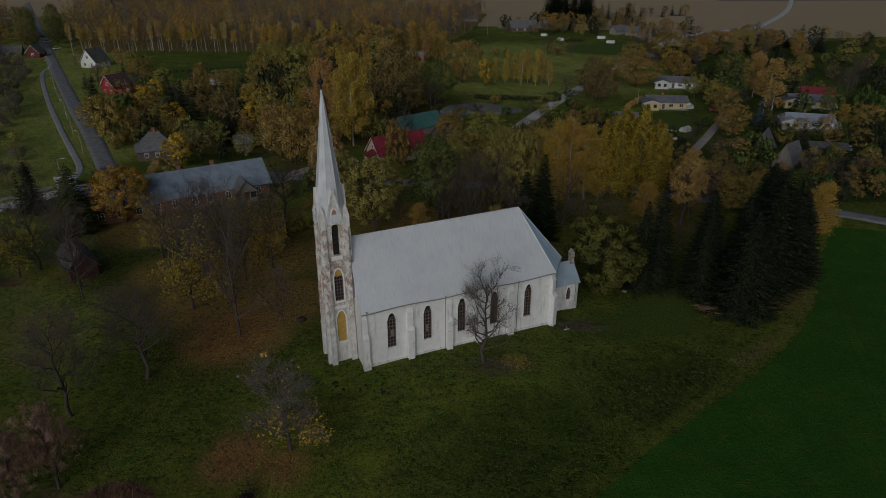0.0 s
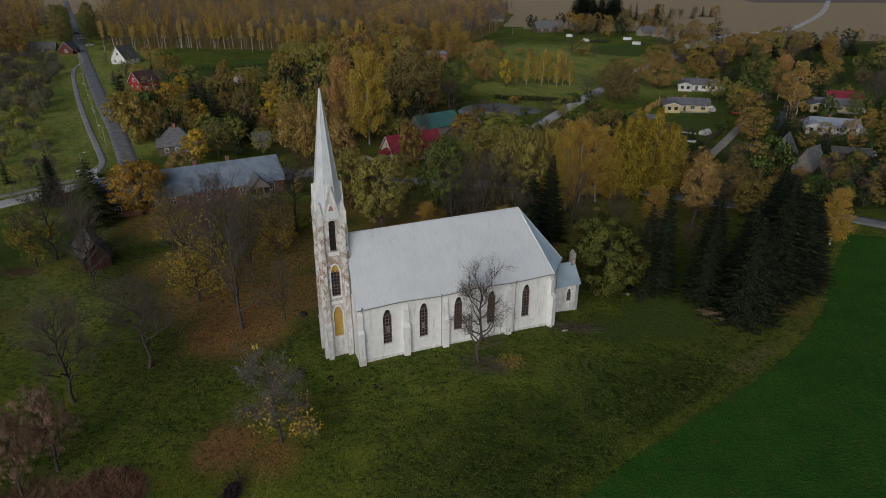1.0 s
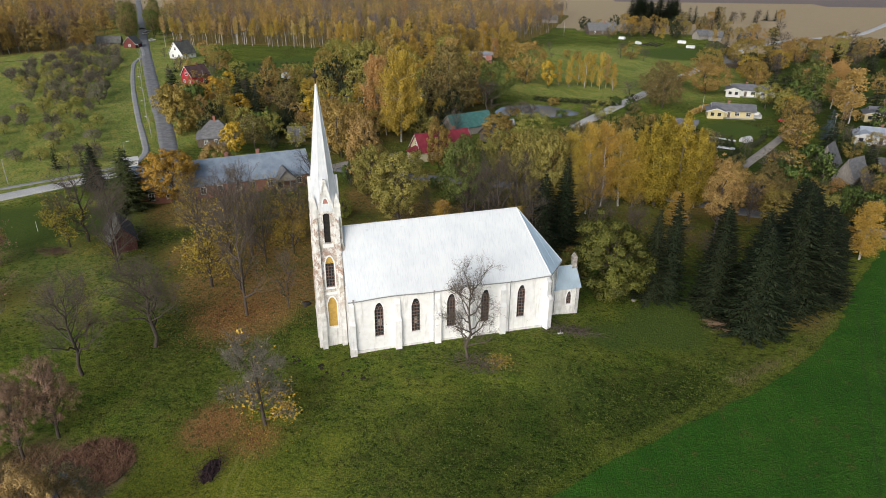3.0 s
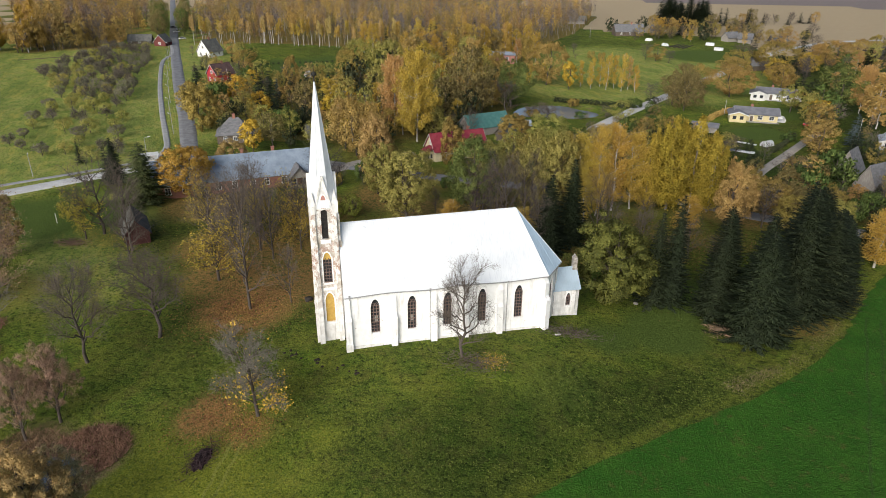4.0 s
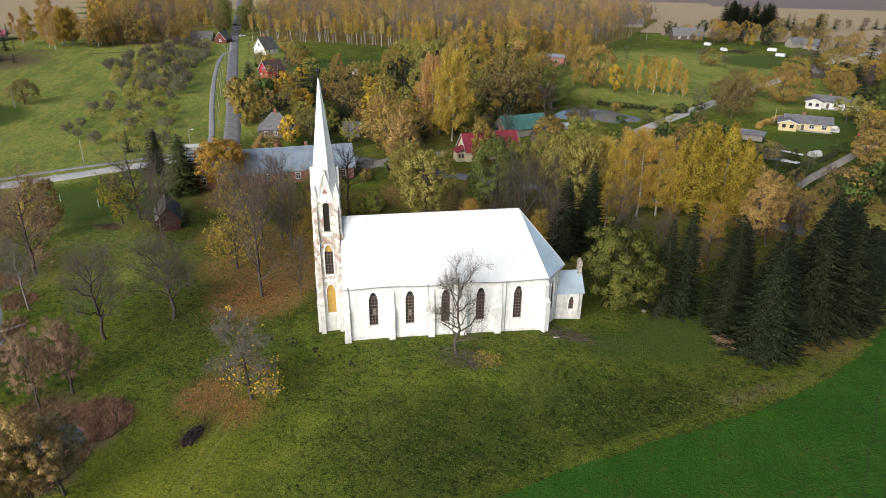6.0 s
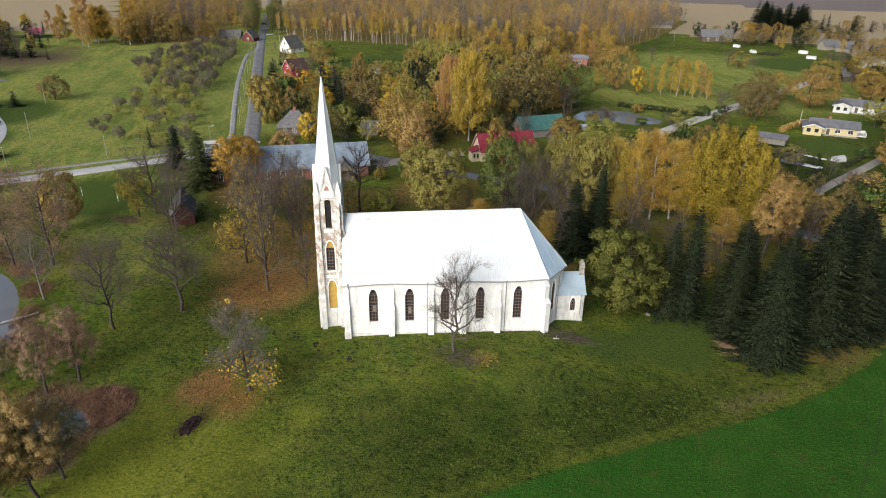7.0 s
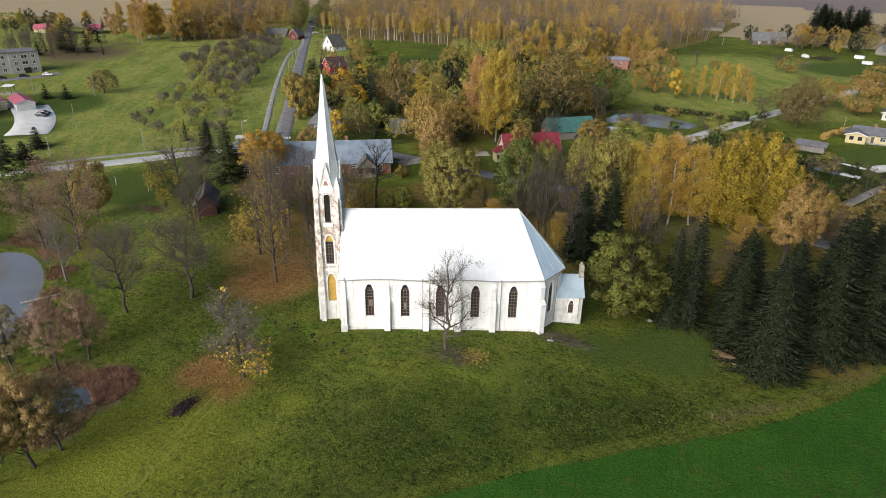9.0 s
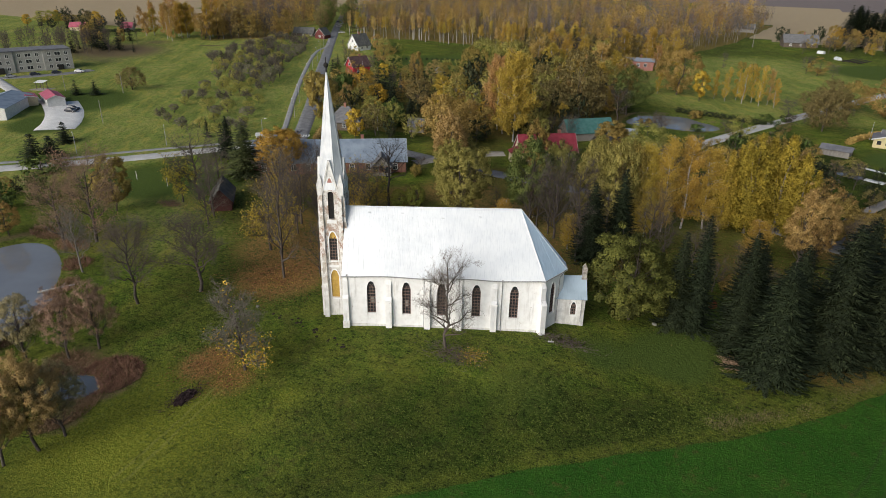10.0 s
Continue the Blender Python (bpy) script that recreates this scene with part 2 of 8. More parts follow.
LEAF = {
    "haze": leaf("reddish_twig_haze", (0.44, 0.29, 0.17), (0.33, 0.22, 0.125), (0.54, 0.4, 0.23)),
    "oak": leaf("leaf_oak", (0.15, 0.16, 0.028), (0.09, 0.1, 0.02), (0.24, 0.23, 0.042)),
    "olive": leaf("leaf_olive", (0.40, 0.375, 0.08), (0.31, 0.295, 0.062), (0.52, 0.47, 0.11)),
    "olive_dark": leaf("leaf_olive_dark", (0.29, 0.24, 0.075), (0.215, 0.18, 0.056), (0.39, 0.32, 0.095)),
    "green": leaf("leaf_green", (0.17, 0.21, 0.046), (0.12, 0.165, 0.036), (0.28, 0.29, 0.062)),
    "gold": leaf("leaf_gold", (0.40, 0.3, 0.062), (0.30, 0.23, 0.052), (0.5, 0.39, 0.095)),
    "yellow": leaf("leaf_yellow", (0.66, 0.46, 0.04), (0.52, 0.36, 0.035), (0.74, 0.56, 0.07)),
    "aspen": leaf("leaf_aspen", (0.45, 0.345, 0.034), (0.35, 0.28, 0.03), (0.55, 0.44, 0.055)),
    "birch": leaf("leaf_birch", (0.46, 0.325, 0.042), (0.36, 0.255, 0.036), (0.56, 0.42, 0.07)),
    "orange": leaf("leaf_orange", (0.48, 0.315, 0.085), (0.38, 0.245, 0.065), (0.58, 0.4, 0.12)),
    "maple": leaf("leaf_maple", (0.58, 0.405, 0.05), (0.46, 0.315, 0.04), (0.68, 0.495, 0.075)),
    "tan": leaf("leaf_tan", (0.52, 0.385, 0.11), (0.40, 0.295, 0.085), (0.62, 0.48, 0.16)),
    "larch": leaf("needles_larch", (0.6, 0.43, 0.12), (0.48, 0.33, 0.09), (0.7, 0.53, 0.18)),
    "faded": leaf("leaf_faded", (0.33, 0.225, 0.115), (0.25, 0.17, 0.085), (0.43, 0.31, 0.16)),
    "russet": leaf("leaf_russet", (0.48, 0.335, 0.08), (0.37, 0.255, 0.065), (0.58, 0.42, 0.115)),
    "willow": leaf("leaf_willow", (0.54, 0.40, 0.125), (0.43, 0.315, 0.1), (0.64, 0.5, 0.18)),
    "willow_grey": leaf("leaf_willow_grey", (0.43, 0.37, 0.155), (0.33, 0.285, 0.12), (0.54, 0.48, 0.22)),
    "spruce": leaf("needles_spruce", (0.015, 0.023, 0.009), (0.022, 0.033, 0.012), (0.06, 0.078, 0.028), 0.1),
    "spruce_olive": leaf("needles_olive", (0.085, 0.105, 0.03), (0.055, 0.075, 0.022), (0.125, 0.145, 0.04), 0.1),
    "spruce_blue": leaf("needles_blue", (0.081, 0.112, 0.103), (0.057, 0.081, 0.078), (0.127, 0.161, 0.145), 0.1),
    "apple": leaf("leaf_apple", (0.24, 0.225, 0.13), (0.16, 0.15, 0.095), (0.32, 0.305, 0.16)),
    "bush": leaf("leaf_bush", (0.109, 0.164, 0.033), (0.072, 0.117, 0.026), (0.189, 0.219, 0.046)),
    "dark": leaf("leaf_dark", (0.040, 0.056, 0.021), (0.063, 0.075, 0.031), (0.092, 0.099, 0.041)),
    "lime": leaf("leaf_lime", (0.29, 0.31, 0.045), (0.21, 0.24, 0.035), (0.4, 0.4, 0.06)),
    "red": leaf("leaf_red", (0.406, 0.094, 0.039), (0.319, 0.078, 0.039), (0.522, 0.141, 0.052)),
}

# ---- mesh helpers ----
def finish(bm, name, material, smooth=False):
    me = bpy.data.meshes.new(name)
    bmesh.ops.recalc_face_normals(bm, faces=bm.faces)
    bm.to_mesh(me)
    bm.free()
    me.materials.append(material)
    if smooth:
        me.shade_smooth()
    return me


def part(name, bm, material, parent, label="", smooth=False):
    ob = new(name, finish(bm, name, material, smooth))
    ob.parent = parent
    return tagged(ob, label)


def raw_mesh(name, verts, faces, material, smooth=False, normals=None):
    """A mesh from arrays: faces is an (n, 3) or (n, 4) array of vertex numbers."""
    me = bpy.data.meshes.new(name)
    if normals is not None:      # turn each leaf so that its front looks along its shading normal
        k = faces.shape[1]
        q = np.asarray(verts).reshape(-1, k, 3)
        g = np.cross(q[:, 1] - q[:, 0], q[:, 2] - q[:, 0])
        back = (g * normals[::k]).sum(axis=1) < 0
        q[back] = q[back][:, [0] + list(range(k - 1, 0, -1))]
        verts = q.reshape(-1, 3)
    verts, faces = np.asarray(verts, dtype=np.float32), np.asarray(faces, dtype=np.int32)
    me.vertices.add(len(verts))
    me.vertices.foreach_set("co", verts.ravel())
    me.loops.add(faces.size)
    me.loops.foreach_set("vertex_index", faces.ravel())
    me.polygons.add(len(faces))
    me.polygons.foreach_set("loop_start", np.arange(0, faces.size, faces.shape[1], dtype=np.int32))
    me.materials.append(material)
    me.update(calc_edges=True)
    if smooth:
        me.shade_smooth()
    if normals is not None:
        me.shade_smooth()
        me.normals_split_custom_set_from_vertices(normals)
    return me


def empty(name, x, y, z, turn=0.0):
    ob = new(name)
    ob.empty_display_size = 0.5
    ob.matrix_basis = pose(x, y, z, 0, 0, turn)
    return ob


def box(bm, x0, x1, y0, y1, z0, z1, m=None):
    vs = [bm.verts.new((x, y, z)) for z in (z0, z1) for y in (y0, y1) for x in (x0, x1)]
    if m is not None:
        for v in vs:
            v.co = m @ v.co
    for f in ((0, 1, 3, 2), (4, 6, 7, 5), (0, 4, 5, 1), (2, 3, 7, 6), (0, 2, 6, 4), (1, 5, 7, 3)):
        bm.faces.new([vs[i] for i in f])


def prism(bm, outline, w0, w1, m):
    """The outline (points in the plane x, z) drawn out along y from w0 to w1, then posed by m."""
    a = [bm.verts.new(m @ Vector((x, w0, z))) for x, z in outline]
    b = [bm.verts.new(m @ Vector((x, w1, z))) for x, z in outline]
    bm.faces.new(a)
    bm.faces.new(b[::-1])
    n = len(a)
    for i in range(n):
        bm.faces.new((a[i], a[(i + 1) % n], b[(i + 1) % n], b[i]))


def hull(bm, pts):
    vs = [bm.verts.new(p) for p in pts]
    bmesh.ops.convex_hull(bm, input=vs)


def tube_bm(bm, p0, p1, r0, r1, n=8):
    p0, p1 = Vector(p0), Vector(p1)
    q = (p1 - p0).to_track_quat("Z", "Y")
    rings = []
    for p, r in ((p0, r0), (p1, r1)):
        rings.append([bm.verts.new(p + q @ Vector((r * math.cos(6.2832 * i / n), r * math.sin(6.2832 * i / n), 0))) for i in range(n)])
    for i in range(n):
        bm.faces.new((rings[0][i], rings[0][(i + 1) % n], rings[1][(i + 1) % n], rings[1][i]))
    bm.faces.new(rings[0][::-1])
    bm.faces.new(rings[1])


def swept(bm, pts, r, n=5):
    """One bent rod through the points."""
    pts = [Vector(p) for p in pts]
    rings = []
    for i, p in enumerate(pts):
        q = (pts[min(i + 1, len(pts) - 1)] - pts[max(i - 1, 0)]).to_track_quat("Z", "Y")
        rings.append([bm.verts.new(p + q @ Vector((r * math.cos(6.2832 * k / n), r * math.sin(6.2832 * k / n), 0))) for k in range(n)])
    for a, b in zip(rings, rings[1:]):
        for k in range(n):
            bm.faces.new((a[k], a[(k + 1) % n], b[(k + 1) % n], b[k]))
    bm.faces.new(rings[0][::-1])
    bm.faces.new(rings[-1])


# ---- the lie of the land ----
PONDS = [(-77.5, 61.5, 22, 11, -48, -2.15, 0.02), (14, 252.0, 15.5, 13.0, -14, 0.25, 0.12), (-41, 50.5, 3.6, 3.0, 0, -4.75, 0.08)]   # x, y, half length, half width, turn, water level, waviness


def pond_place(p, x, y):
    c, s = math.cos(radians(p[4])), math.sin(radians(p[4]))
    dx, dy = x - p[0], y - p[1]
    u, v = (dx * c + dy * s) / p[2], (-dx * s + dy * c) / p[3]
    return np.hypot(u, v) / shore(p, np.arctan2(v, u))


def shore(p, t):
    """How far the bank wanders in and out round the pond."""
    return 1 + p[6] * (np.sin(2 * t + 0.6) + 0.8 * np.sin(3 * t + 2.0) + 0.5 * np.sin(5 * t))


def land(x, y):
    """The ground's height: a low knoll under the church, a wet hollow south-west of it, a long rise to the north."""
    x, y = np.asarray(x, dtype=float), np.asarray(y, dtype=float)
    d = np.hypot(x, y)
    r2 = ((x - 2) ** 2 + (y - 88) ** 2) / 27 ** 2
    s2 = ((x + 45) ** 2 + (y - 48) ** 2) / 22 ** 2
    z = -1.6 + 1.7 * np.exp(-r2 * r2) - 3.3 * np.exp(-s2) + 0.025 * np.clip(d - 150, 0, 350) + 0.008 * np.maximum(0, d - 500)
    for p in PONDS:
        e = pond_place(p, x, y)
        k = np.clip((1.35 - e) / 0.5, 0, 1)
        z = z + (p[5] + 0.25 - 0.9 * np.clip((1.05 - e) / 0.3, 0, 1) - z) * k
    return z


def at(x, y):
    return float(land(x, y))


def steps(start, stop, first, grow):
    out, d = [start], first
    while abs(out[-1] - start) < abs(stop - start):
        out.append(out[-1] + math.copysign(d, stop - start))
        d *= grow
    return out[1:]


def near(x, y, px, py, r):
    return np.exp(-((x - px) ** 2 + (y - py) ** 2) / (r * r))


def inside(x, y, poly):
    c = np.zeros(np.shape(x), dtype=bool)
    for (x0, y0), (x1, y1) in zip(poly, poly[1:] + poly[:1]):
        hit = (y0 > y) != (y1 > y)
        c ^= hit & (x < (x1 - x0) * (y - y0) / ((y1 - y0) or 1e-9) + x0)
    return c


WOODS_WEST = [(-276, 312), (-258, 336), (-240, 350), (-262, 410), (-320, 505), (-420, 640), (-560, 700), (-540, 600), (-420, 470), (-342, 394)]
WOODS_EAST = [(-206, 372), (-170, 390), (-118, 388), (-60, 400), (-5, 410), (20, 480), (40, 620), (-20, 760), (-420, 840), (-290, 520)]
FIELD_X, FIELD_Y = [-200, 0, 16, 26, 37, 46, 54, 58, 65.5, 76, 88, 100, 140], [-120, 40, 54, 63, 72, 79, 86, 90.5, 100, 118, 135, 132, 112]

xs = steps(-150, -3500, 2, 1.13)[::-1] + list(np.arange(-150, 125, 1.6)) + steps(124.4, 3500, 2, 1.13)
ys = steps(30, -900, 3, 1.3)[::-1] + list(np.arange(30, 190, 1.6)) + list(np.arange(190, 420, 3.0)) + steps(417, 3600, 5, 1.1)
gx, gy = np.meshgrid(np.array(xs), np.array(ys))
gz = land(gx, gy)
nx, ny = len(xs), len(ys)
idx = np.arange(nx * ny).reshape(ny, nx)
quads = np.stack([idx[:-1, :-1], idx[:-1, 1:], idx[1:, 1:], idx[1:, :-1]], axis=-1).reshape(-1, 4)

edge = np.interp(gx, FIELD_X, FIELD_Y)
field = np.clip((edge - gy) / 1.2, 0, 1) * (gx > -180)
verge = np.exp(-((edge - gy + 1.0) / 2.2) ** 2) * (gx > 10) * (gx < 90)
woods = (inside(gx, gy, WOODS_WEST) | inside(gx, gy, WOODS_EAST)).astype(float)
litter = np.zeros_like(gx)
for px, py, r, k in ((-26, 62, 5, 1.0), (-19, 59.5, 5, 0.7), (-33, 89, 10, 1.0), (-42, 100, 12, 0.9), (-28, 100, 12, 0.9), (-52, 112, 12, 0.8), (-36, 118, 14, 0.9),
                     (-70, 112, 12, 0.5), (0, 125, 16, 0.75), (14, 125, 16, 0.7), (28, 136, 18, 0.55), (44, 137, 12, 0.6), (-20, 124, 14, 0.8), (10, 145, 20, 0.8),
                     (40, 150, 16, 0.6), (56, 138, 12, 0.5), (62, 156, 14, 0.9), (-10, 140, 14, 0.9), (-66, 134, 14, 0.9), (51, 95, 6, 0.5), (58, 105, 10, 0.8), (66, 117, 11, 0.8),
                     (5, 79, 3, 0.4), (-78, 86, 12, 0.6), (-24, 150, 14, 0.9), (-36, 138, 12, 0.8), (-18, 164, 14, 0.7), (6, 172, 22, 0.7), (34, 176, 18, 0.6), (-30, 215, 24, 0.7), (-20, 250, 24, 0.6), (-40, 186, 20, 0.6), (-10, 200, 24, 0.5), (84, 168, 22, 0.7), (-270, 330, 12, 0.9), (-260, 342, 12, 0.9), (-246, 350, 12, 0.9)):
    litter = np.maximum(litter, 0.78 * k * np.clip(near(gx, gy, px, py, r) * 1.35, 0, 1))
litter = np.maximum(litter, 0.62 * woods)
litter = np.maximum(litter, 0.5 * inside(gx, gy, [(-118, 225), (-92, 186), (-40, 195), (0, 235), (-10, 300), (0, 380), (-60, 380), (-80, 310)]))
reed = np.maximum.reduce([np.clip(near(gx, gy, -39, 53, 6) * 1.6, 0, 1), 0.9 * near(gx, gy, -35, 44, 4), 0.8 * near(gx, gy, -46, 54, 7), 0.95 * near(gx, gy, -285, 256, 36), 0.8 * near(gx, gy, -266, 232, 14), 0.7 * near(gx, gy, -290, 292, 14)])
for p in PONDS[:2]:
    reed = np.maximum(reed, 0.7 * np.exp(-((pond_place(p, gx, gy) - 1.12) / 0.12) ** 2))
tan_ = ((gy > 520 - 0.25 * gx) & (gx > 20) | (gy > 620) & (gx > -40) | (gx < -340) & (gy > 330)).astype(float) * (1 - woods)
tan_ = np.maximum(tan_, ((gx > 130) & (gy > 405 + 0.25 * (gx - 130))).astype(float))
plough = ((gy > 880 - 0.2 * gx) & (gx > -300)).astype(float)
lawn = np.maximum.reduce([near(gx, gy, 83, 231, 9), near(gx, gy, -120, 315, 26), near(gx, gy, -95, 335, 26), near(gx, gy, -99, 117, 13), near(gx, gy, -86, 124, 9), near(gx, gy, -198, 168, 20), near(gx, gy, -175, 140, 12), near(gx, gy, 105, 262, 10), near(gx, gy, 150, 290, 26), near(gx, gy, 95, 400, 22), near(gx, gy, 120, 226, 10), 0.8 * near(gx, gy, 43, 107, 9), 0.7 * near(gx, gy, 37, 95, 8), 0.5 * near(gx, gy, 28, 90, 7), 0.35 * near(gx, gy, 20, 76, 12)])
lawn = np.clip(lawn * 1.5, 0, 1) * (1 - field)


def ground_material():
    m, nt, b = nodes_of("meadow", 0.95, 0, 0.1)
    huge, mid, fine, blade = noise_of(nt, 0.03, 4), noise_of(nt, 0.22, 5), noise_of(nt, 1.6, 6, rough=0.7), noise_of(nt, 7.0, 3)
    za, zb = nt.nodes.new("ShaderNodeAttribute"), nt.nodes.new("ShaderNodeAttribute")
    za.attribute_name, zb.attribute_name = "zone_a", "zone_b"
    sa, sb = nt.nodes.new("ShaderNodeSeparateColor"), nt.nodes.new("ShaderNodeSeparateColor")
    nt.links.new(za.outputs["Color"], sa.inputs[0])
    nt.links.new(zb.outputs["Color"], sb.inputs[0])
    grass = mix(nt, ramp(nt, mid, 0.35, 0.65), (0.105, 0.165, 0.022), (0.2, 0.225, 0.036))
    grass = mix(nt, ramp(nt, huge, 0.4, 0.66), grass, (0.08, 0.112, 0.02))
    grass = mix(nt, ramp(nt, fine, 0.52, 0.7), grass, (0.175, 0.18, 0.035))
    grass = mix(nt, ramp(nt, fine, 0.5, 0.33), grass, (0.022, 0.034, 0.009))
    tuft = noise_of(nt, 3.4, 5, rough=0.75)
    grass = mix(nt, maths(nt, "MULTIPLY", ramp(nt, tuft, 0.5, 0.64), 0.6), grass, (0.21, 0.25, 0.035))
    grass = mix(nt, maths(nt, "MULTIPLY", ramp(nt, tuft, 0.48, 0.36), 0.6), grass, (0.022, 0.036, 0.008))
    hair = noise_of(nt, 6.5, 4, stretch=(1.0, 0.6, 1.0), rough=0.75)
    grass = mix(nt, maths(nt, "MULTIPLY", ramp(nt, hair, 0.48, 0.36), 0.65), grass, mix(nt, 1.0, grass, (0.3, 0.35, 0.3), "MULTIPLY"))
    grass = mix(nt, maths(nt, "MULTIPLY", ramp(nt, hair, 0.52, 0.64), 0.65), grass, mix(nt, 1.0, grass, (1.85, 1.75, 1.5), "MULTIPLY"))
    sere = noise_of(nt, 0.34, 6, rough=0.7)
    grass = mix(nt, maths(nt, "MULTIPLY", ramp(nt, sere, 0.52, 0.64), 0.42), grass, (0.13, 0.115, 0.035))
    weeds = noise_of(nt, 0.55, 6, stretch=(1.0, 1.6, 1.0), rough=0.72)
    grass = mix(nt, maths(nt, "MULTIPLY", ramp(nt, weeds, 0.5, 0.4), 0.6), grass, mix(nt, 1.0, grass, (0.42, 0.5, 0.5), "MULTIPLY"))
    grass = mix(nt, maths(nt, "MULTIPLY", ramp(nt, weeds, 0.54, 0.66), 0.5), grass, mix(nt, 1.0, grass, (1.45, 1.35, 1.2), "MULTIPLY"))
    grass = mix(nt, 1.0, grass, (0.9, 0.9, 0.86), "MULTIPLY")
    glade = noise_of(nt, 0.075, 3)
    grass = mix(nt, maths(nt, "MULTIPLY", ramp(nt, glade, 0.52, 0.7), 0.55), grass, mix(nt, 1.0, grass, (1.7, 1.75, 1.4), "MULTIPLY"))

    def zone(col, mask, tone, lo=0.35, hi=0.65):
        wob = maths(nt, "ADD", mask, maths(nt, "MULTIPLY_ADD", fine, 0.7))
        wob.node.inputs[1].links[0].from_node.inputs[2].default_value = -0.35
        f = ramp(nt, wob, lo, hi)
        return mix(nt, f, col, tone)

    wheat = mix(nt, ramp(nt, mid, 0.35, 0.7), (0.035, 0.118, 0.012), (0.055, 0.148, 0.016))
    wheat = mix(nt, ramp(nt, fine, 0.45, 0.75), wheat, (0.052, 0.094, 0.017))
    wheat = mix(nt, maths(nt, "MULTIPLY", ramp(nt, noise_of(nt, 0.5, 6, rough=0.7), 0.56, 0.68), 0.75), wheat, (0.105, 0.105, 0.028))
    wheat = mix(nt, maths(nt, "MULTIPLY", ramp(nt, noise_of(nt, 2.2, 3, stretch=(2.4, 0.12, 1.0)), 0.45, 0.65), 0.2), wheat, (0.018, 0.055, 0.008))
    wheat = mix(nt, maths(nt, "MULTIPLY", ramp(nt, tuft, 0.5, 0.4), 0.55), wheat, (0.022, 0.075, 0.006))
    wheat = mix(nt, maths(nt, "MULTIPLY", ramp(nt, hair, 0.52, 0.64), 0.4), wheat, (0.065, 0.165, 0.018))
    dry = mix(nt, fine, (0.15, 0.105, 0.06), (0.21, 0.165, 0.085))
    leaves = mix(nt, ramp(nt, blade, 0.35, 0.65), (0.26, 0.155, 0.055), (0.46, 0.29, 0.095))
    leaves = mix(nt, ramp(nt, fine, 0.45, 0.6), leaves, (0.1, 0.115, 0.028))
    stubble = mix(nt, mid, (0.48, 0.38, 0.24), (0.40, 0.31, 0.19))
    clod = mix(nt, mid, (0.20, 0.165, 0.15), (0.26, 0.215, 0.20))
    mown = mix(nt, fine, (0.07, 0.112, 0.02), (0.105, 0.14, 0.028))
    mown = mix(nt, maths(nt, "MULTIPLY", ramp(nt, tuft, 0.5, 0.4), 0.6), mown, (0.04, 0.062, 0.013))
    mown = mix(nt, maths(nt, "MULTIPLY", ramp(nt, hair, 0.52, 0.64), 0.5), mown, (0.10, 0.16, 0.03))
    zc = nt.nodes.new("ShaderNodeAttribute")
    zc.attribute_name = "zone_c"
    hay = mix(nt, ramp(nt, mid, 0.35, 0.65), (0.24, 0.315, 0.06), (0.35, 0.345, 0.092))
    hay = mix(nt, ramp(nt, fine, 0.5, 0.7), hay, (0.34, 0.315, 0.10))
    hay = mix(nt, maths(nt, "MULTIPLY", ramp(nt, noise_of(nt, 0.09, 5, stretch=(1.0, 0.3, 1.0), turn=-33), 0.46, 0.62), 0.55), hay, (0.13, 0.185, 0.035))
    hay = mix(nt, maths(nt, "MULTIPLY", ramp(nt, fine, 0.5, 0.4), 0.7), hay, (0.08, 0.115, 0.026))
    hay = mix(nt, maths(nt, "MULTIPLY", ramp(nt, noise_of(nt, 0.25, 5, stretch=(1.5, 0.3, 1.0), rough=0.7, turn=-33), 0.5, 0.62), 0.5), hay, (0.42, 0.36, 0.075))
    hay = mix(nt, maths(nt, "MULTIPLY", ramp(nt, noise_of(nt, 0.6, 6, stretch=(1.3, 0.5, 1.0), rough=0.8, turn=-33), 0.5, 0.4), 0.55), hay, (0.10, 0.155, 0.03))
    sc = nt.nodes.new("ShaderNodeSeparateColor")
    nt.links.new(zc.outputs["Color"], sc.inputs[0])
    # Green channel darkens the grass: rank growth, and shade painted in one clearing.
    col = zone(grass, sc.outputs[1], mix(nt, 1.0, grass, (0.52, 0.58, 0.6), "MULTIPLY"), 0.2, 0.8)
    col = zone(col, sc.outputs[2], mix(nt, ramp(nt, tuft, 0.35, 0.65), (0.14, 0.185, 0.018), (0.33, 0.33, 0.042)), 0.25, 1.25)
    col = zone(col, sc.outputs[0], hay, 0.3, 0.7)
    col = zone(col, sb.outputs[2], mown, 0.3, 0.7)
    col = zone(col, sa.outputs[0], leaves, 0.3, 0.75)
    col = zone(col, sa.outputs[2], stubble)
    col = zone(col, sb.outputs[1], clod)
    col = zone(col, sa.outputs[1], wheat, 0.4, 0.6)
    col = zone(col, sb.outputs[0], dry, 0.35, 0.8)
    # wheel tracks, rings left by the mower and drill rows
    tc = nt.nodes.new("ShaderNodeTexCoord")

    def along(dx, dy, x, y):
        d = nt.nodes.new("ShaderNodeVectorMath")
        d.operation = "DOT_PRODUCT"
        nt.links.new(tc.outputs["Object"], d.inputs[0])
        d.inputs[1].default_value = (dx, dy, 0)
        return maths(nt, "SUBTRACT", d.outputs["Value"], dx * x + dy * y)

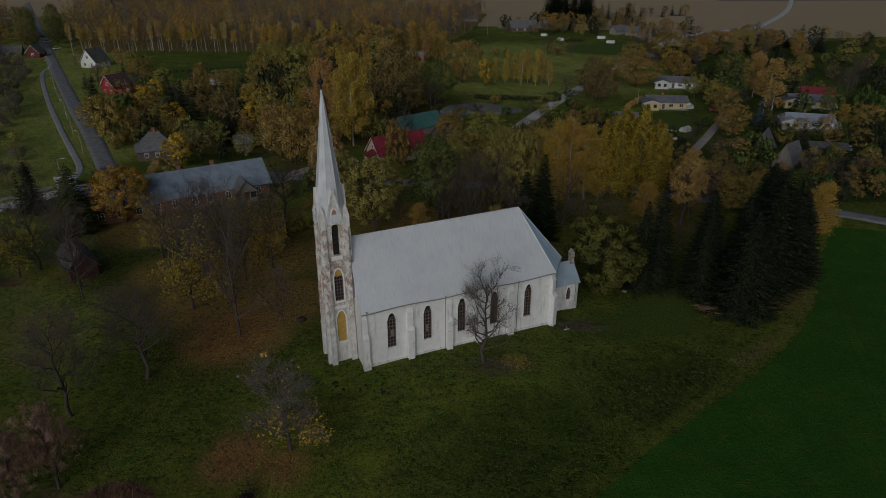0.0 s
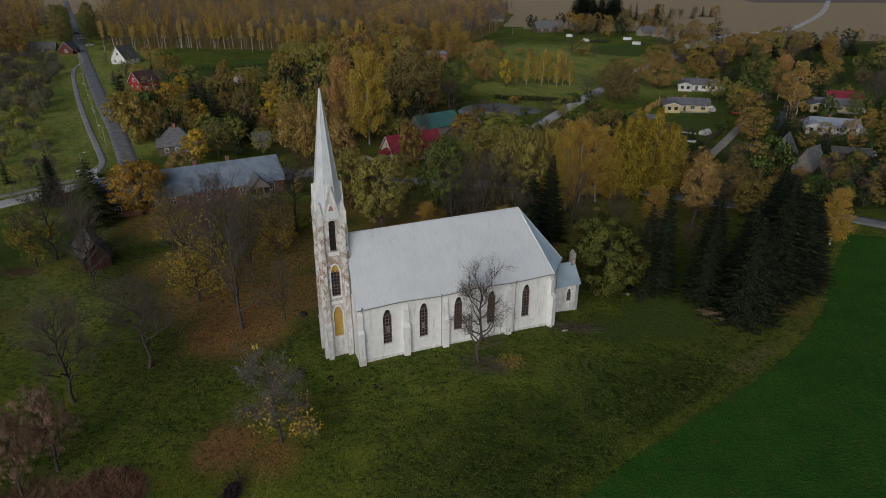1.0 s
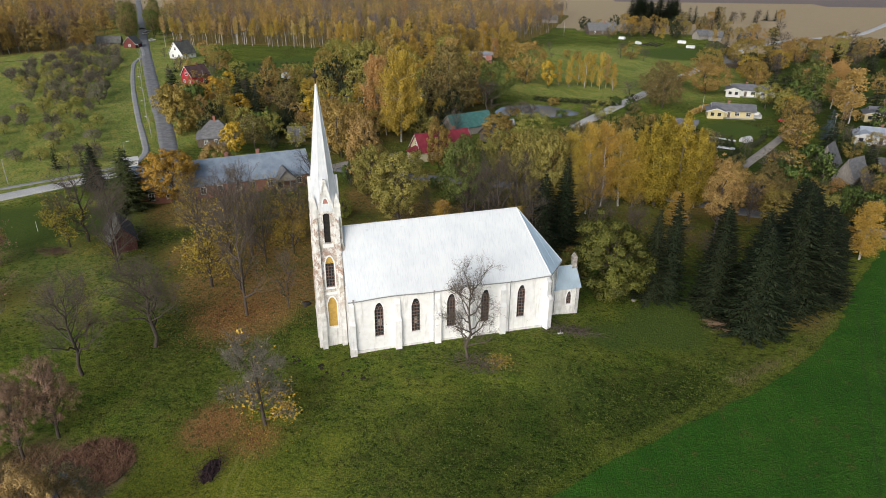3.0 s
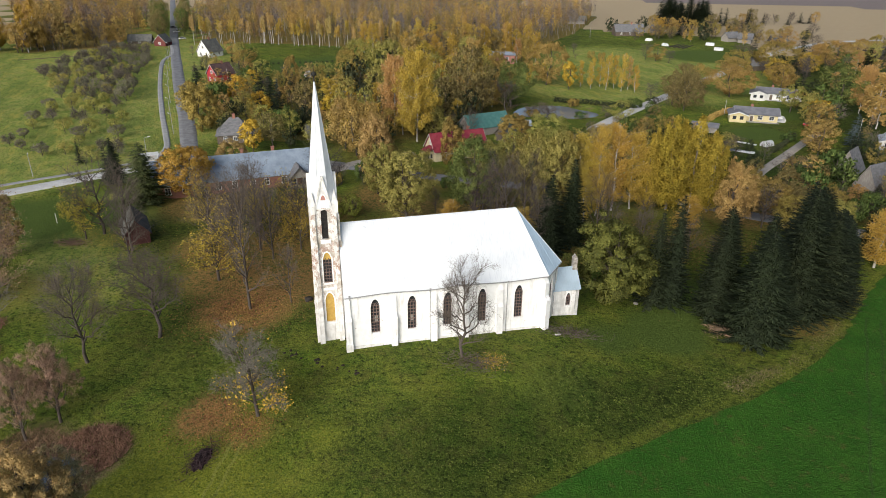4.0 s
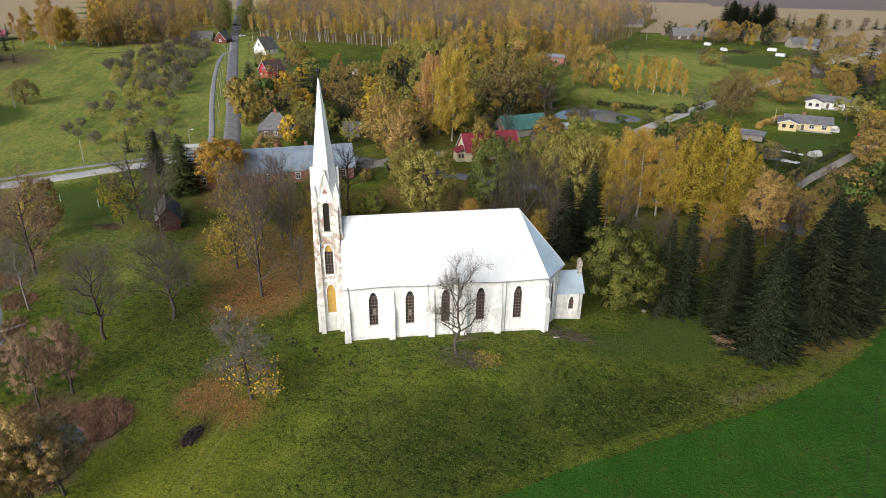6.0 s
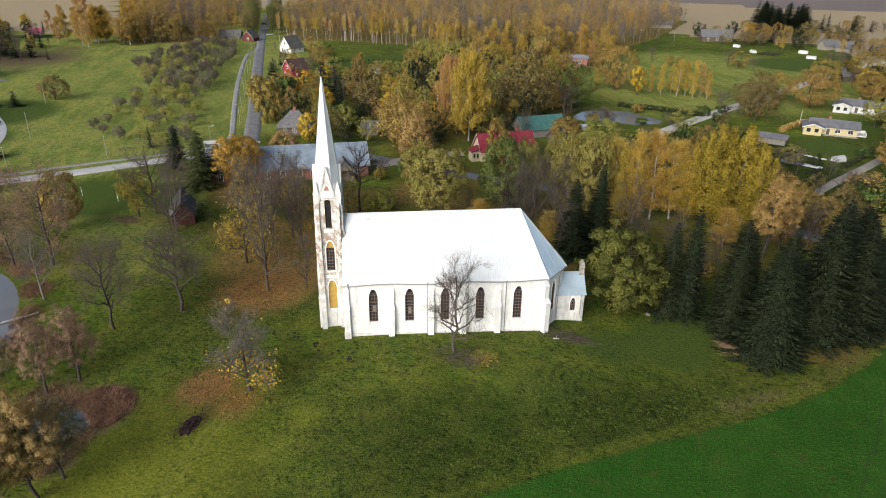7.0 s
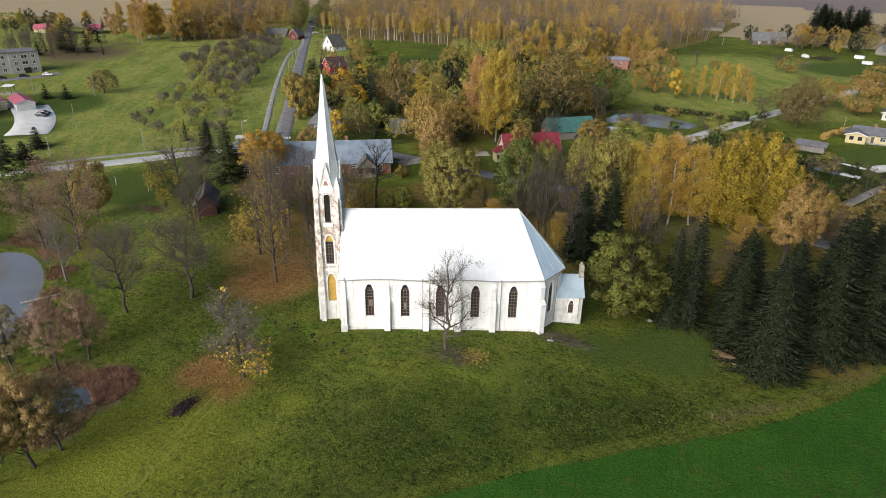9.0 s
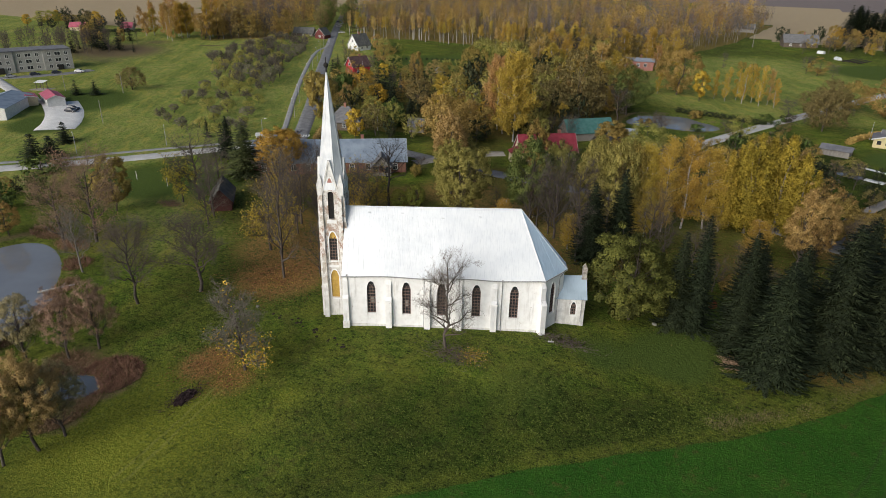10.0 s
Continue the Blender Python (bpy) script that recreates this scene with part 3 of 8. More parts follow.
    def track(col, x0, y0, x1, y1, half, tone, strength):
        L = math.hypot(x1 - x0, y1 - y0)
        dx, dy = (x1 - x0) / L, (y1 - y0) / L
        side = maths(nt, "ABSOLUTE", maths(nt, "ADD", along(-dy, dx, x0, y0), maths(nt, "MULTIPLY", maths(nt, "SUBTRACT", mid, 0.5), 1.6)), 0)
        run = along(dx, dy, x0, y0)
        f = maths(nt, "MULTIPLY", ramp(nt, side, half, half * 0.4), maths(nt, "MULTIPLY", ramp(nt, run, 0, 2), ramp(nt, run, L, L - 2)))
        return mix(nt, maths(nt, "MULTIPLY", f, strength), col, tone)

    def rings(col, x, y, reach, gap, strength):
        d = nt.nodes.new("ShaderNodeVectorMath")
        d.operation = "DISTANCE"
        flat = nt.nodes.new("ShaderNodeVectorMath")
        flat.operation = "MULTIPLY"
        nt.links.new(tc.outputs["Object"], flat.inputs[0])
        flat.inputs[1].default_value = (1, 1, 0)
        nt.links.new(flat.outputs[0], d.inputs[0])
        d.inputs[1].default_value = (x, y, 0)
        r = d.outputs["Value"]
        wave = maths(nt, "SINE", maths(nt, "MULTIPLY", maths(nt, "ADD", r, maths(nt, "MULTIPLY", mid, 4.5)), 6.2832 / gap), 0)
        f = maths(nt, "MULTIPLY", ramp(nt, wave, 0.1, 0.9), maths(nt, "MULTIPLY", ramp(nt, r, reach, reach * 0.7), ramp(nt, noise_of(nt, 0.16, 3), 0.44, 0.62)))
        return mix(nt, maths(nt, "MULTIPLY", f, strength), col, mix(nt, 1.0, col, (0.42, 0.46, 0.5), "MULTIPLY"))

    col = rings(col, 29, 79, 12, 2.0, 0.6)
    col = rings(col, -30, 74, 13, 1.3, 0.5)
    for x0, y0, x1, y1 in ((-20.6, 60.5, -17.6, 38), (-19.1, 60.5, -16.1, 38)):
        col = track(col, x0, y0, x1, y1, 0.3, (0.3, 0.3, 0.07), 0.6)
    for x0, y0, x1, y1 in ((72, 108, 47, 38), (74, 107.4, 49, 37.4), (96, 108, 66, 34), (98, 107.3, 68, 33.3)):
        col = track(col, x0, y0, x1, y1, 0.28, (0.05, 0.07, 0.024), 0.4)
    nt.links.new(col, b.inputs["Base Color"])
    bump(nt, b, maths(nt, "ADD", fine, maths(nt, "MULTIPLY", blade, 0.5)), 1.0, 0.45)
    return m


pasture = np.clip((-95 - gx + 0.35 * (gy - 150)) / 20, 0, 1) * (gy > 95) * (gy < 600) * np.clip((-0.62 * gy - gx + 60) / 12, 0, 1) * (1 - woods)
pasture = np.maximum.reduce([pasture, np.clip(1.8 * near(gx, gy, 48, 345, 68), 0, 1) * (1 - woods), 0.6 * near(gx, gy, 25, 275, 25), 0.55 * near(gx, gy, -66, 92, 22), np.clip(1.3 * near(gx, gy, -90, 118, 18), 0, 1), 0.8 * near(gx, gy, -76, 100, 14), 0.6 * near(gx, gy, -62, 132, 12)])
bright = 0.55 * verge
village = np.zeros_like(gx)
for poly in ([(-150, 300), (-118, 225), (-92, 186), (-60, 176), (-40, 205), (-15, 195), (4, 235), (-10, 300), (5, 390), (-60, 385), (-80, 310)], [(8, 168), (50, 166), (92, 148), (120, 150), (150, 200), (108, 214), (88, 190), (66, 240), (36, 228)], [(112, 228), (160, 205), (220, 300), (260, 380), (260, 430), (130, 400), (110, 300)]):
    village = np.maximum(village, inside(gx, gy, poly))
# Last spot paints tree shade onto the clearing at (42, 110).
rank_and_shade = np.maximum.reduce([0.95 * village, near(gx, gy, 14, 62, 13), 0.9 * near(gx, gy, 26, 72, 9), 0.7 * near(gx, gy, 34, 80, 10), 0.6 * near(gx, gy, 42, 110, 10)])
# Last two spots lighten the grass colour to offset the willows' cast shadow.
bright = np.maximum.reduce([bright, 0.9 * near(gx, gy, -152, 147, 12), 0.7 * near(gx, gy, -20, 66, 7), 0.8 * near(gx, gy, -9, 60, 4.5), 0.5 * near(gx, gy, 4, 71, 8), 0.5 * near(gx, gy, 18, 76, 9), 1.25 * near(gx, gy, -22, 45, 17), 0.5 * near(gx, gy, 36, 88, 8), 0.5 * near(gx, gy, -8, 50, 10), 0.8 * near(gx, gy, -29, 56, 8), 0.6 * near(gx, gy, -17, 50, 9)])
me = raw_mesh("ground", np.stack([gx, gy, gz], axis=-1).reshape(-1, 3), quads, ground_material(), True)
for name, chans in (("zone_a", (litter, field, tan_)), ("zone_b", (reed, plough, lawn)), ("zone_c", (pasture, rank_and_shade, bright))):
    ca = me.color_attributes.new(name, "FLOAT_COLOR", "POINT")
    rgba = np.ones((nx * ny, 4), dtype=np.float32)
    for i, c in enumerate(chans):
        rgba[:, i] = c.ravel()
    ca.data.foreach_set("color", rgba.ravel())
tagged(new("ground", me), "rough autumn meadow with fallen leaves, green winter field and stubble beyond", "ground", kind="structure")


def smooth_line(pts, n=10):
    """A Catmull-Rom line through the points."""
    p = [Vector(q) for q in pts]
    p = [2 * p[0] - p[1]] + p + [2 * p[-1] - p[-2]]
    out = []
    for i in range(1, len(p) - 2):
        for k in range(n):
            t = k / n
            out.append(0.5 * (2 * p[i] + (p[i + 1] - p[i - 1]) * t + (2 * p[i - 1] - 5 * p[i] + 4 * p[i + 1] - p[i + 2]) * t * t + (3 * p[i] - p[i - 1] - 3 * p[i + 1] + p[i + 2]) * t ** 3))
    return out + [p[-2]]


def road(name, pts, width, material, label, rise=0.06):
    line = smooth_line([(x, y) for x, y in pts], 14)
    rows = []
    for i, p in enumerate(line):
        d = (line[min(i + 1, len(line) - 1)] - line[max(i - 1, 0)]).normalized()
        side = Vector((-d.y, d.x)) * width / 2
        wob = 0.12 * noise.noise((p.x * 0.05, p.y * 0.05, 0))
        for k, s in enumerate((-1.0, -0.93, -0.4, 0.0, 0.4, 0.93, 1.0)):
            q = p + side * s * (1 + wob / width * 2)
            rows.append((q.x, q.y, at(q.x, q.y) + (rise + 0.05 * (1 - s * s) if abs(s) < 0.97 else -0.15)))
    k = 7
    f = [(i * k + j, i * k + j + 1, (i + 1) * k + j + 1, (i + 1) * k + j) for i in range(len(line) - 1) for j in range(k - 1)]
    return tagged(new(name, raw_mesh(name, rows, f, material, True)), label, "road", kind="structure")


road("road", [(-460, 760), (-306, 512), (-229, 387), (-179.5, 308), (-142, 249), (-115.2, 208), (-96.6, 178), (-89, 165)], 5.6, ASPHALT, "grey asphalt road running straight into the woods")
road("footpath", [(-222, 372), (-200, 338), (-191, 314), (-161, 264), (-129.8, 216), (-110.8, 188), (-102, 174), (-99, 162)], 2.0, PATH, "pale narrow asphalt footpath beside the road", 0.07)
road("footpath", [(-236, 12), (-182, 70), (-137.5, 117), (-129, 128), (-120, 139), (-111, 149), (-102, 160)], 1.9, PATH, "pale narrow asphalt footpath beside the road", 0.07)
road("road", [(-260, -20), (-178, 66), (-143, 103), (-122, 126), (-106, 146), (-96, 158), (-88, 164)], 5.6, ROAD_PALE, "pale wet asphalt road along the meadow", 0.08)
road("road", [(-92, 161), (-80, 168), (-60, 173), (-28, 168), (10, 164), (45, 161), (67, 152), (91, 144), (115, 128), (170, 95), (260, 40)], 5.2, ASPHALT, "dark wet asphalt road bending past the churchyard", 0.085)
road("road", [(24, 217), (30, 230), (42, 254), (60, 287), (88, 337), (130, 410), (180, 470), (224, 497), (257, 539), (333, 663), (420, 830)], 5.2, ROAD_PALE, "pale gravelled road past the pond towards the fields", 0.09)
road("lane", [(62, 156), (66, 172), (74, 188), (84, 204), (97, 225), (104, 236)], 3.0, GRAVEL, "narrow gravel lane between gardens", 0.1)
road("ditch", [(-261, 295), (-255, 302), (-249.5, 308), (-244, 314)], 1.6, plain("turned_soil", (0.11, 0.085, 0.05), (0.17, 0.14, 0.075), 0.8, 0.95), "narrow strip of turned brown soil across the meadow", 0.14)
road("yard", [(-46, 165), (-40, 174), (-32, 182), (-26, 186)], 5.0, GRAVEL, "bare gravel yard before the red-roofed house", 0.1)
road("yard", [(-166, 136), (-173, 144), (-184, 153), (-199, 162)], 13.0, plain("bright_concrete", (0.66, 0.65, 0.62), (0.75, 0.74, 0.71), 0.3, 0.9), "pale concrete yard beside the sheds", 0.1)
road("lane", [(-290, 150), (-262, 176), (-248, 199), (-246, 212)], 6.0, ASPHALT, "asphalt parking lane before the apartment block", 0.1)
road("lane", [(-193, 160), (-215, 160), (-240, 168), (-262, 176)], 5.0, ROAD_PALE, "pale lane to the apartment block", 0.11)

for p, still, tag in zip(PONDS, (WATER, WATER_PALE, WATER_DARK), ("wide still pond edged with reeds, reflecting a grey sky", "still pond with reedy banks reflecting the sky", "small dark pool among dead reeds")):
    n = 72
    ring = [(p[0] + math.cos(radians(p[4])) * p[2] * k * math.cos(t) - math.sin(radians(p[4])) * p[3] * k * math.sin(t),
             p[1] + math.sin(radians(p[4])) * p[2] * k * math.cos(t) + math.cos(radians(p[4])) * p[3] * k * math.sin(t), p[5])
            for t in [6.2832 * i / n for i in range(n)] for k in [1.12 * float(shore(p, t))]]
    w = bmesh.new()
    w.faces.new([w.verts.new(q) for q in ring])
    tagged(new("water", finish(w, "water", still)), tag, "pond", kind="structure")

# ---- the church: local x runs along the nave towards the apse, y away from the south wall ----
church = tagged(empty("church", -11.49, 77.26, 0.0, 23.5), "white limewashed gothic church with a pale metal roof and tall spire", "church")
SILL, SPRING, APEX = 2.3, 6.75, 8.0
NAVE_WINDOWS = (4.65, 10.2, 15.7, 21.15, 27.05)
AXIS, EAVE, RIDGE = 5.5, 9.25, 18.75


def arch(cx, w, sill, spring, apex, n=7):
    """The outline of a pointed window, from its lower left corner clockwise."""
    h = w / 2
    left = []
    for i in range(n + 1):
        t = i / n
        left.append((cx - h * (1 - t) ** 0.62 if i < n else cx, spring + (apex - spring) * (1 - (1 - t) ** 1.5)))
    right = [(2 * cx - x, z) for x, z in left[:-1]][::-1]
    return [(cx - h, sill)] + left + right + [(cx + h, sill)]


def wall_with_arches(bm, x0, x1, z0, z1, t, holes, m):
    """A wall from x0 to x1, t thick, with pointed openings cut through it."""
    x = x0
    for cx, w, sill, spring, apex in sorted(holes):
        box(bm, x, cx - w / 2, 0, t, z0, z1, m)
        box(bm, cx - w / 2, cx + w / 2, 0, t, z0, sill, m)
        top = [(cx - w / 2, z1)] + arch(cx, w, sill, spring, apex)[1:-1] + [(cx + w / 2, z1)]
        prism(bm, top, 0, t, m)
        x = cx + w / 2
    box(bm, x, x1, 0, t, z0, z1, m)
    bmesh.ops.remove_doubles(bm, verts=bm.verts, dist=0.0005)


def gothic_window(cx, w, sill, spring, apex, m, bars=8, board=None, depth=0.28):
    """A pointed window: glass, sloping sill, surround and muntins, or boards in place of some glass."""
    bm = bmesh.new()
    prism(bm, arch(cx, w + 0.04, sill, spring, apex), depth + 0.05, depth + 0.09, m)
    win = part("window", bm, BOARD_YELLOW if board == "all" else GLASS, church, "boarded up with yellow sheets" if board == "all" else "dark leaded glass in a pointed frame")
    bm = bmesh.new()
    prism(bm, [(cx - w / 2 - 0.12, sill - 0.28), (cx + w / 2 + 0.12, sill - 0.28), (cx + w / 2 + 0.12, sill - 0.02), (cx - w / 2 - 0.12, sill - 0.02)], -0.07, depth, m)
    part("sill", bm, WHITE_WALL, win)
    outer, inner = arch(cx, w + 0.36, sill, spring, apex + 0.24), arch(cx, w + 0.02, sill, spring, apex + 0.01)
    bm = bmesh.new()
    for (a, b), (c, d) in zip(zip(outer, outer[1:]), zip(inner, inner[1:])):
        prism(bm, [a, b, d, c], -0.05, 0.02, m)
    part("surround", bm, WHITE_WALL, win)
    if board == "all":
        return
    if board == "top":
        bm = bmesh.new()
        prism(bm, [p for p in arch(cx, w, sill, spring, apex) if p[1] > spring - 0.35] if spring > sill else [], depth - 0.02, depth + 0.03, m)
        part("board", bm, BOARD_YELLOW, win, "yellow sheet closing the arch")
    bm = bmesh.new()
    for x in (cx - w / 6, cx + w / 6):
        box(bm, x - 0.045, x + 0.045, depth - 0.03, depth + 0.06, sill, spring + 0.25, m)
    for x in (cx - w / 2 + 0.05, cx + w / 2 - 0.05):
        box(bm, x - 0.05, x + 0.05, depth - 0.04, depth + 0.06, sill, spring, m)
    for i in range(bars + 1):
        z = sill + 0.04 + (spring - sill) * i / bars
        r = 0.075 if i % 3 == 0 else 0.042
        box(bm, cx - w / 2 + 0.1, cx + w / 2 - 0.1, depth - 0.02, depth + 0.05, z - r, z + r, m)
    part("muntins", bm, MUNTIN, win, "brown painted glazing bars")
    if board != "top":
        for side in (-1, 1):
            bm = bmesh.new()
            swept(bm, [m @ Vector((cx + side * w * 0.17 + w * 0.2 * math.cos(3.14159 * i / 8), depth, spring + 0.1 + w * 0.3 * math.sin(3.14159 * i / 8))) for i in range(9)], 0.045, 4)
            part("tracery", bm, MUNTIN, win)


def place(x, y, turn=0.0):
    return pose(x, y, 0, 0, 0, turn)


# nave and apse walls
SOUTH, holes = place(0, 0.2), [(u, 1.35, SILL, SPRING, APEX) for u in NAVE_WINDOWS]
bm = bmesh.new()
wall_with_arches(bm, 0.3, 31.4, -0.8, EAVE - 0.25, 0.7, holes, SOUTH)
part("wall", bm, WHITE_WALL, church, "white limewashed nave wall with flaking patches")
for h in holes:
    gothic_window(*h, SOUTH)
BLIND = plain("faded_cloth", (0.26, 0.24, 0.21), (0.36, 0.34, 0.30), 3, 0.9)
for u, x0, x1, z0, z1 in ((NAVE_WINDOWS[0], -0.1, 0.42, 3.9, 5.1), (NAVE_WINDOWS[1], -0.2, 0.3, 3.6, 4.7)):
    bm = bmesh.new()
    box(bm, u + x0, u + x1, 0.2 + 0.315, 0.2 + 0.328, z0, z1)
    part("blind", bm, BLIND, church, "faded cloth hung behind the glazing bars")
bm = bmesh.new()
box(bm, 0.3, 31.4, 10.1, 10.8, -0.8, EAVE)
part("wall", bm, WHITE_WALL, church)
bm = bmesh.new()
prism(bm, [(0.2, -0.8), (10.8, -0.8), (10.8, EAVE - 0.4), (AXIS, RIDGE - 0.75), (0.2, EAVE - 0.4)], 0.0, 0.7, pose(1.0, 0, 0, 0, 0, 90))
part("gable_wall", bm, WHITE_WALL, church)
FACE = Vector((3.7, 4.3, 0))
for x, y, turn, length, windowed in ((31.4, 0.2, math.degrees(math.atan2(4.3, 3.7)), FACE.length, True), (35.1, 4.5, 90, 2.0, False), (35.1, 6.5, 180 - math.degrees(math.atan2(4.3, 3.7)), FACE.length, False)):
    m = place(x, y, turn)
    hs = [(length * 0.5, 1.35, SILL, SPRING, APEX)] if windowed else []
    bm = bmesh.new()
    wall_with_arches(bm, 0, length, -0.8, EAVE, 0.7, hs, m)
    part("apse_wall", bm, WHITE_WALL, church)
    for h in hs:
        gothic_window(*h, m)

# Nave roof metal again, with the blue of reflected sky mixed into its colour.
ROOF_APSE = sheet_metal("pale_blue_roof_sheet", (0.60, 0.74, 0.86), (0.52, 0.67, 0.80), 0.5)
# roof: a steep gable hipped round the apse
W0, W1, RE = (0.15, -0.2, EAVE - 0.35), (0.15, 11.2, EAVE - 0.35), (27.6, AXIS, RIDGE)
RW = (0.15, AXIS, RIDGE - 0.4)
A, B, C, D = (31.6, -0.2, EAVE + 0.05), (35.5, 4.35, EAVE + 0.05), (35.5, 6.65, EAVE + 0.05), (31.6, 11.2, EAVE + 0.05)


def slab(corners, t=0.16):
    """A flat roof plane, t thick, under the given corners."""
    bm = bmesh.new()
    c = [Vector(p) for p in corners]
    n = (c[1] - c[0]).cross(c[2] - c[0]).normalized()
    n = n if n.z > 0 else -n
    top, low = [bm.verts.new(p) for p in c], [bm.verts.new(p - n * t) for p in c]
    bm.faces.new(top)
    bm.faces.new(low[::-1])
    for i in range(len(c)):
        j = (i + 1) % len(c)
        bm.faces.new((top[i], low[i], low[j], top[j]))
    return bm, n


def seams(owner, material, corners, gap, name="seam"):
    """Standing seams from eave to ridge on a roof plane: corners run eave start, eave end, then the upper edge back."""
    c = [Vector(p) for p in corners]
    along = (c[1] - c[0]).normalized()
    n = (c[1] - c[0]).cross(c[2] - c[0]).normalized()
    n = n if n.z > 0 else -n
    up = n.cross(along)
    up = up if up.z > 0 else -up
    poly = [((p - c[0]).dot(along), (p - c[0]).dot(up)) for p in c]
    s = gap * 0.6
    while s < poly[1][0] - 0.1:
        ts = []
        for (x0, y0), (x1, y1) in zip(poly, poly[1:] + poly[:1]):
            if (x0 - s) * (x1 - s) < 0:
                ts.append(y0 + (y1 - y0) * (s - x0) / (x1 - x0))
        if len(ts) >= 2:
            lo, hi = min(ts) + 0.02, max(ts) - 0.02
            if hi - lo > 0.2:
                bm = bmesh.new()
                p0, p1 = c[0] + along * s + up * lo, c[0] + along * s + up * hi
                for w in ((-0.018, 0.018),):
                    vs = [bm.verts.new(p + along * k + n * h) for p in (p0, p1) for k in w for h in (-0.01, 0.018)]
                    for f in ((0, 1, 3, 2), (4, 6, 7, 5), (0, 4, 5, 1), (2, 3, 7, 6), (0, 2, 6, 4), (1, 5, 7, 3)):
                        bm.faces.new([vs[i] for i in f])
                part(name, bm, material, owner)
        s += gap


SAG = ((0.0, -0.35), (0.208, -0.07), (0.402, -0.24), (0.577, 0.02), (0.787, -0.17), (1.0, 0.05))      # the old eave rises and dips along the nave


def eave_at(f):
    """A point of the south eave, f of the way from the tower to the apse."""
    k = next(i for i in range(5) if f <= SAG[i + 1][0])
    (f0, z0), (f1, z1) = SAG[k], SAG[k + 1]
    t = (f - f0) / (f1 - f0)
    return Vector((W0[0] + (A[0] - W0[0]) * f, W0[1], EAVE + z0 + (z1 - z0) * t * t * (3 - 2 * t)))


bm = bmesh.new()
cols = [(eave_at(i / 37), Vector(RW).lerp(Vector(RE), i / 37)) for i in range(38)]
down = Vector((0, 0.08, -0.16))
tops, lows = [[bm.verts.new(p + o) for c in cols for p in c] for o in (Vector(), down)]
for i in range(37):
    a, b, c, d = 2 * i, 2 * i + 2, 2 * i + 3, 2 * i + 1
    bm.faces.new((tops[a], tops[b], tops[c], tops[d]))
    bm.faces.new((lows[d], lows[c], lows[b], lows[a]))
    bm.faces.new((tops[a], lows[a], lows[b], tops[b]))
    bm.faces.new((tops[d], tops[c], lows[c], lows[d]))
for i in (0, 37):
    bm.faces.new((tops[2 * i], tops[2 * i + 1], lows[2 * i + 1], lows[2 * i]))
roof_s = part("roof", bm, ROOF_PALE, church, "pale weathered sheet metal with standing seams")
for p, q in cols[1:-1]:
    bm = bmesh.new()
    n = Vector((0, -0.85, 0.52))
    vs = [bm.verts.new(e + Vector((k, 0, 0)) + n * h) for e in (p, q) for k in (-0.018, 0.018) for h in (-0.01, 0.018)]
    for f in ((0, 1, 3, 2), (4, 6, 7, 5), (0, 4, 5, 1), (2, 3, 7, 6), (0, 2, 6, 4), (1, 5, 7, 3)):
        bm.faces.new([vs[i] for i in f])
    part("seam", bm, ROOF_PALE, roof_s)
bm, _ = slab([W1, RW, RE, D])
part("roof", bm, ROOF_PALE, church)
for tri in ([A, B, RE], [B, C, RE], [C, D, RE]):
    bm, _ = slab(tri)
    r = part("roof", bm, ROOF_APSE, church, "pale sheet metal facet with the sky's blue put into its colour")
    seams(r, ROOF_APSE, tri, 1.9)
bm = bmesh.new()
for p, q in ((RW, RE), (RE, A), (RE, B), (RE, C), (RE, D)):
    tube_bm(bm, Vector(p) + Vector((0, 0, 0.02)), Vector(q) + Vector((0, 0, 0.02)), 0.07, 0.07, 6)
part("ridge_cap", bm, ROOF_PALE, church)
for x, k in ((4.0, 0.6), (9.2, 0.6), (15.5, 0.9), (21.3, 0.7)):
    bm = bmesh.new()
    y = AXIS - k
    z = RIDGE - k * (RIDGE - EAVE) / 5.7
    hull(bm, [(x - 0.22, y - 0.1, z - 0.17), (x + 0.22, y - 0.1, z - 0.17), (x - 0.2, y, z + 0.02), (x + 0.2, y, z + 0.02), (x - 0.18, y - 0.14, z - 0.1), (x + 0.18, y - 0.14, z - 0.1)])
    part("roof_vent", bm, ROOF_PALE, church, "small grey metal roof vent")

# gutters and downpipes
bm = bmesh.new()
swept(bm, [p + Vector((0, -0.08, -0.1)) for p, _ in cols], 0.075, 8)
part("gutter", bm, PIPE, church, "thin grey metal gutter")
for p, q in ((A, B), (B, C)):
    bm = bmesh.new()
    off = Vector((0.06, -0.05, -0.1))
    tube_bm(bm, Vector(p) + off, Vector(q) + off, 0.075, 0.075, 8)
    part("gutter", bm, PIPE, church, "thin grey metal gutter")
for u, v in ((0.95, 0.07), (12.95, 0.07), (25.1, 0.07)):
    bm = bmesh.new()
    tube_bm(bm, (u, v - 0.25, EAVE - 0.15), (u, v, EAVE - 0.7), 0.06, 0.06, 6)
    tube_bm(bm, (u, v, EAVE - 0.7), (u, v, 0.35), 0.06, 0.06, 6)
    tube_bm(bm, (u, v, 0.35), (u + 0.1, v - 0.35, 0.15), 0.06, 0.06, 6)
    box(bm, u - 0.13, u + 0.13, v - 0.3, v - 0.02, EAVE - 0.35, EAVE - 0.1)
    part("downpipe", bm, PIPE, church, "grey zinc downpipe")


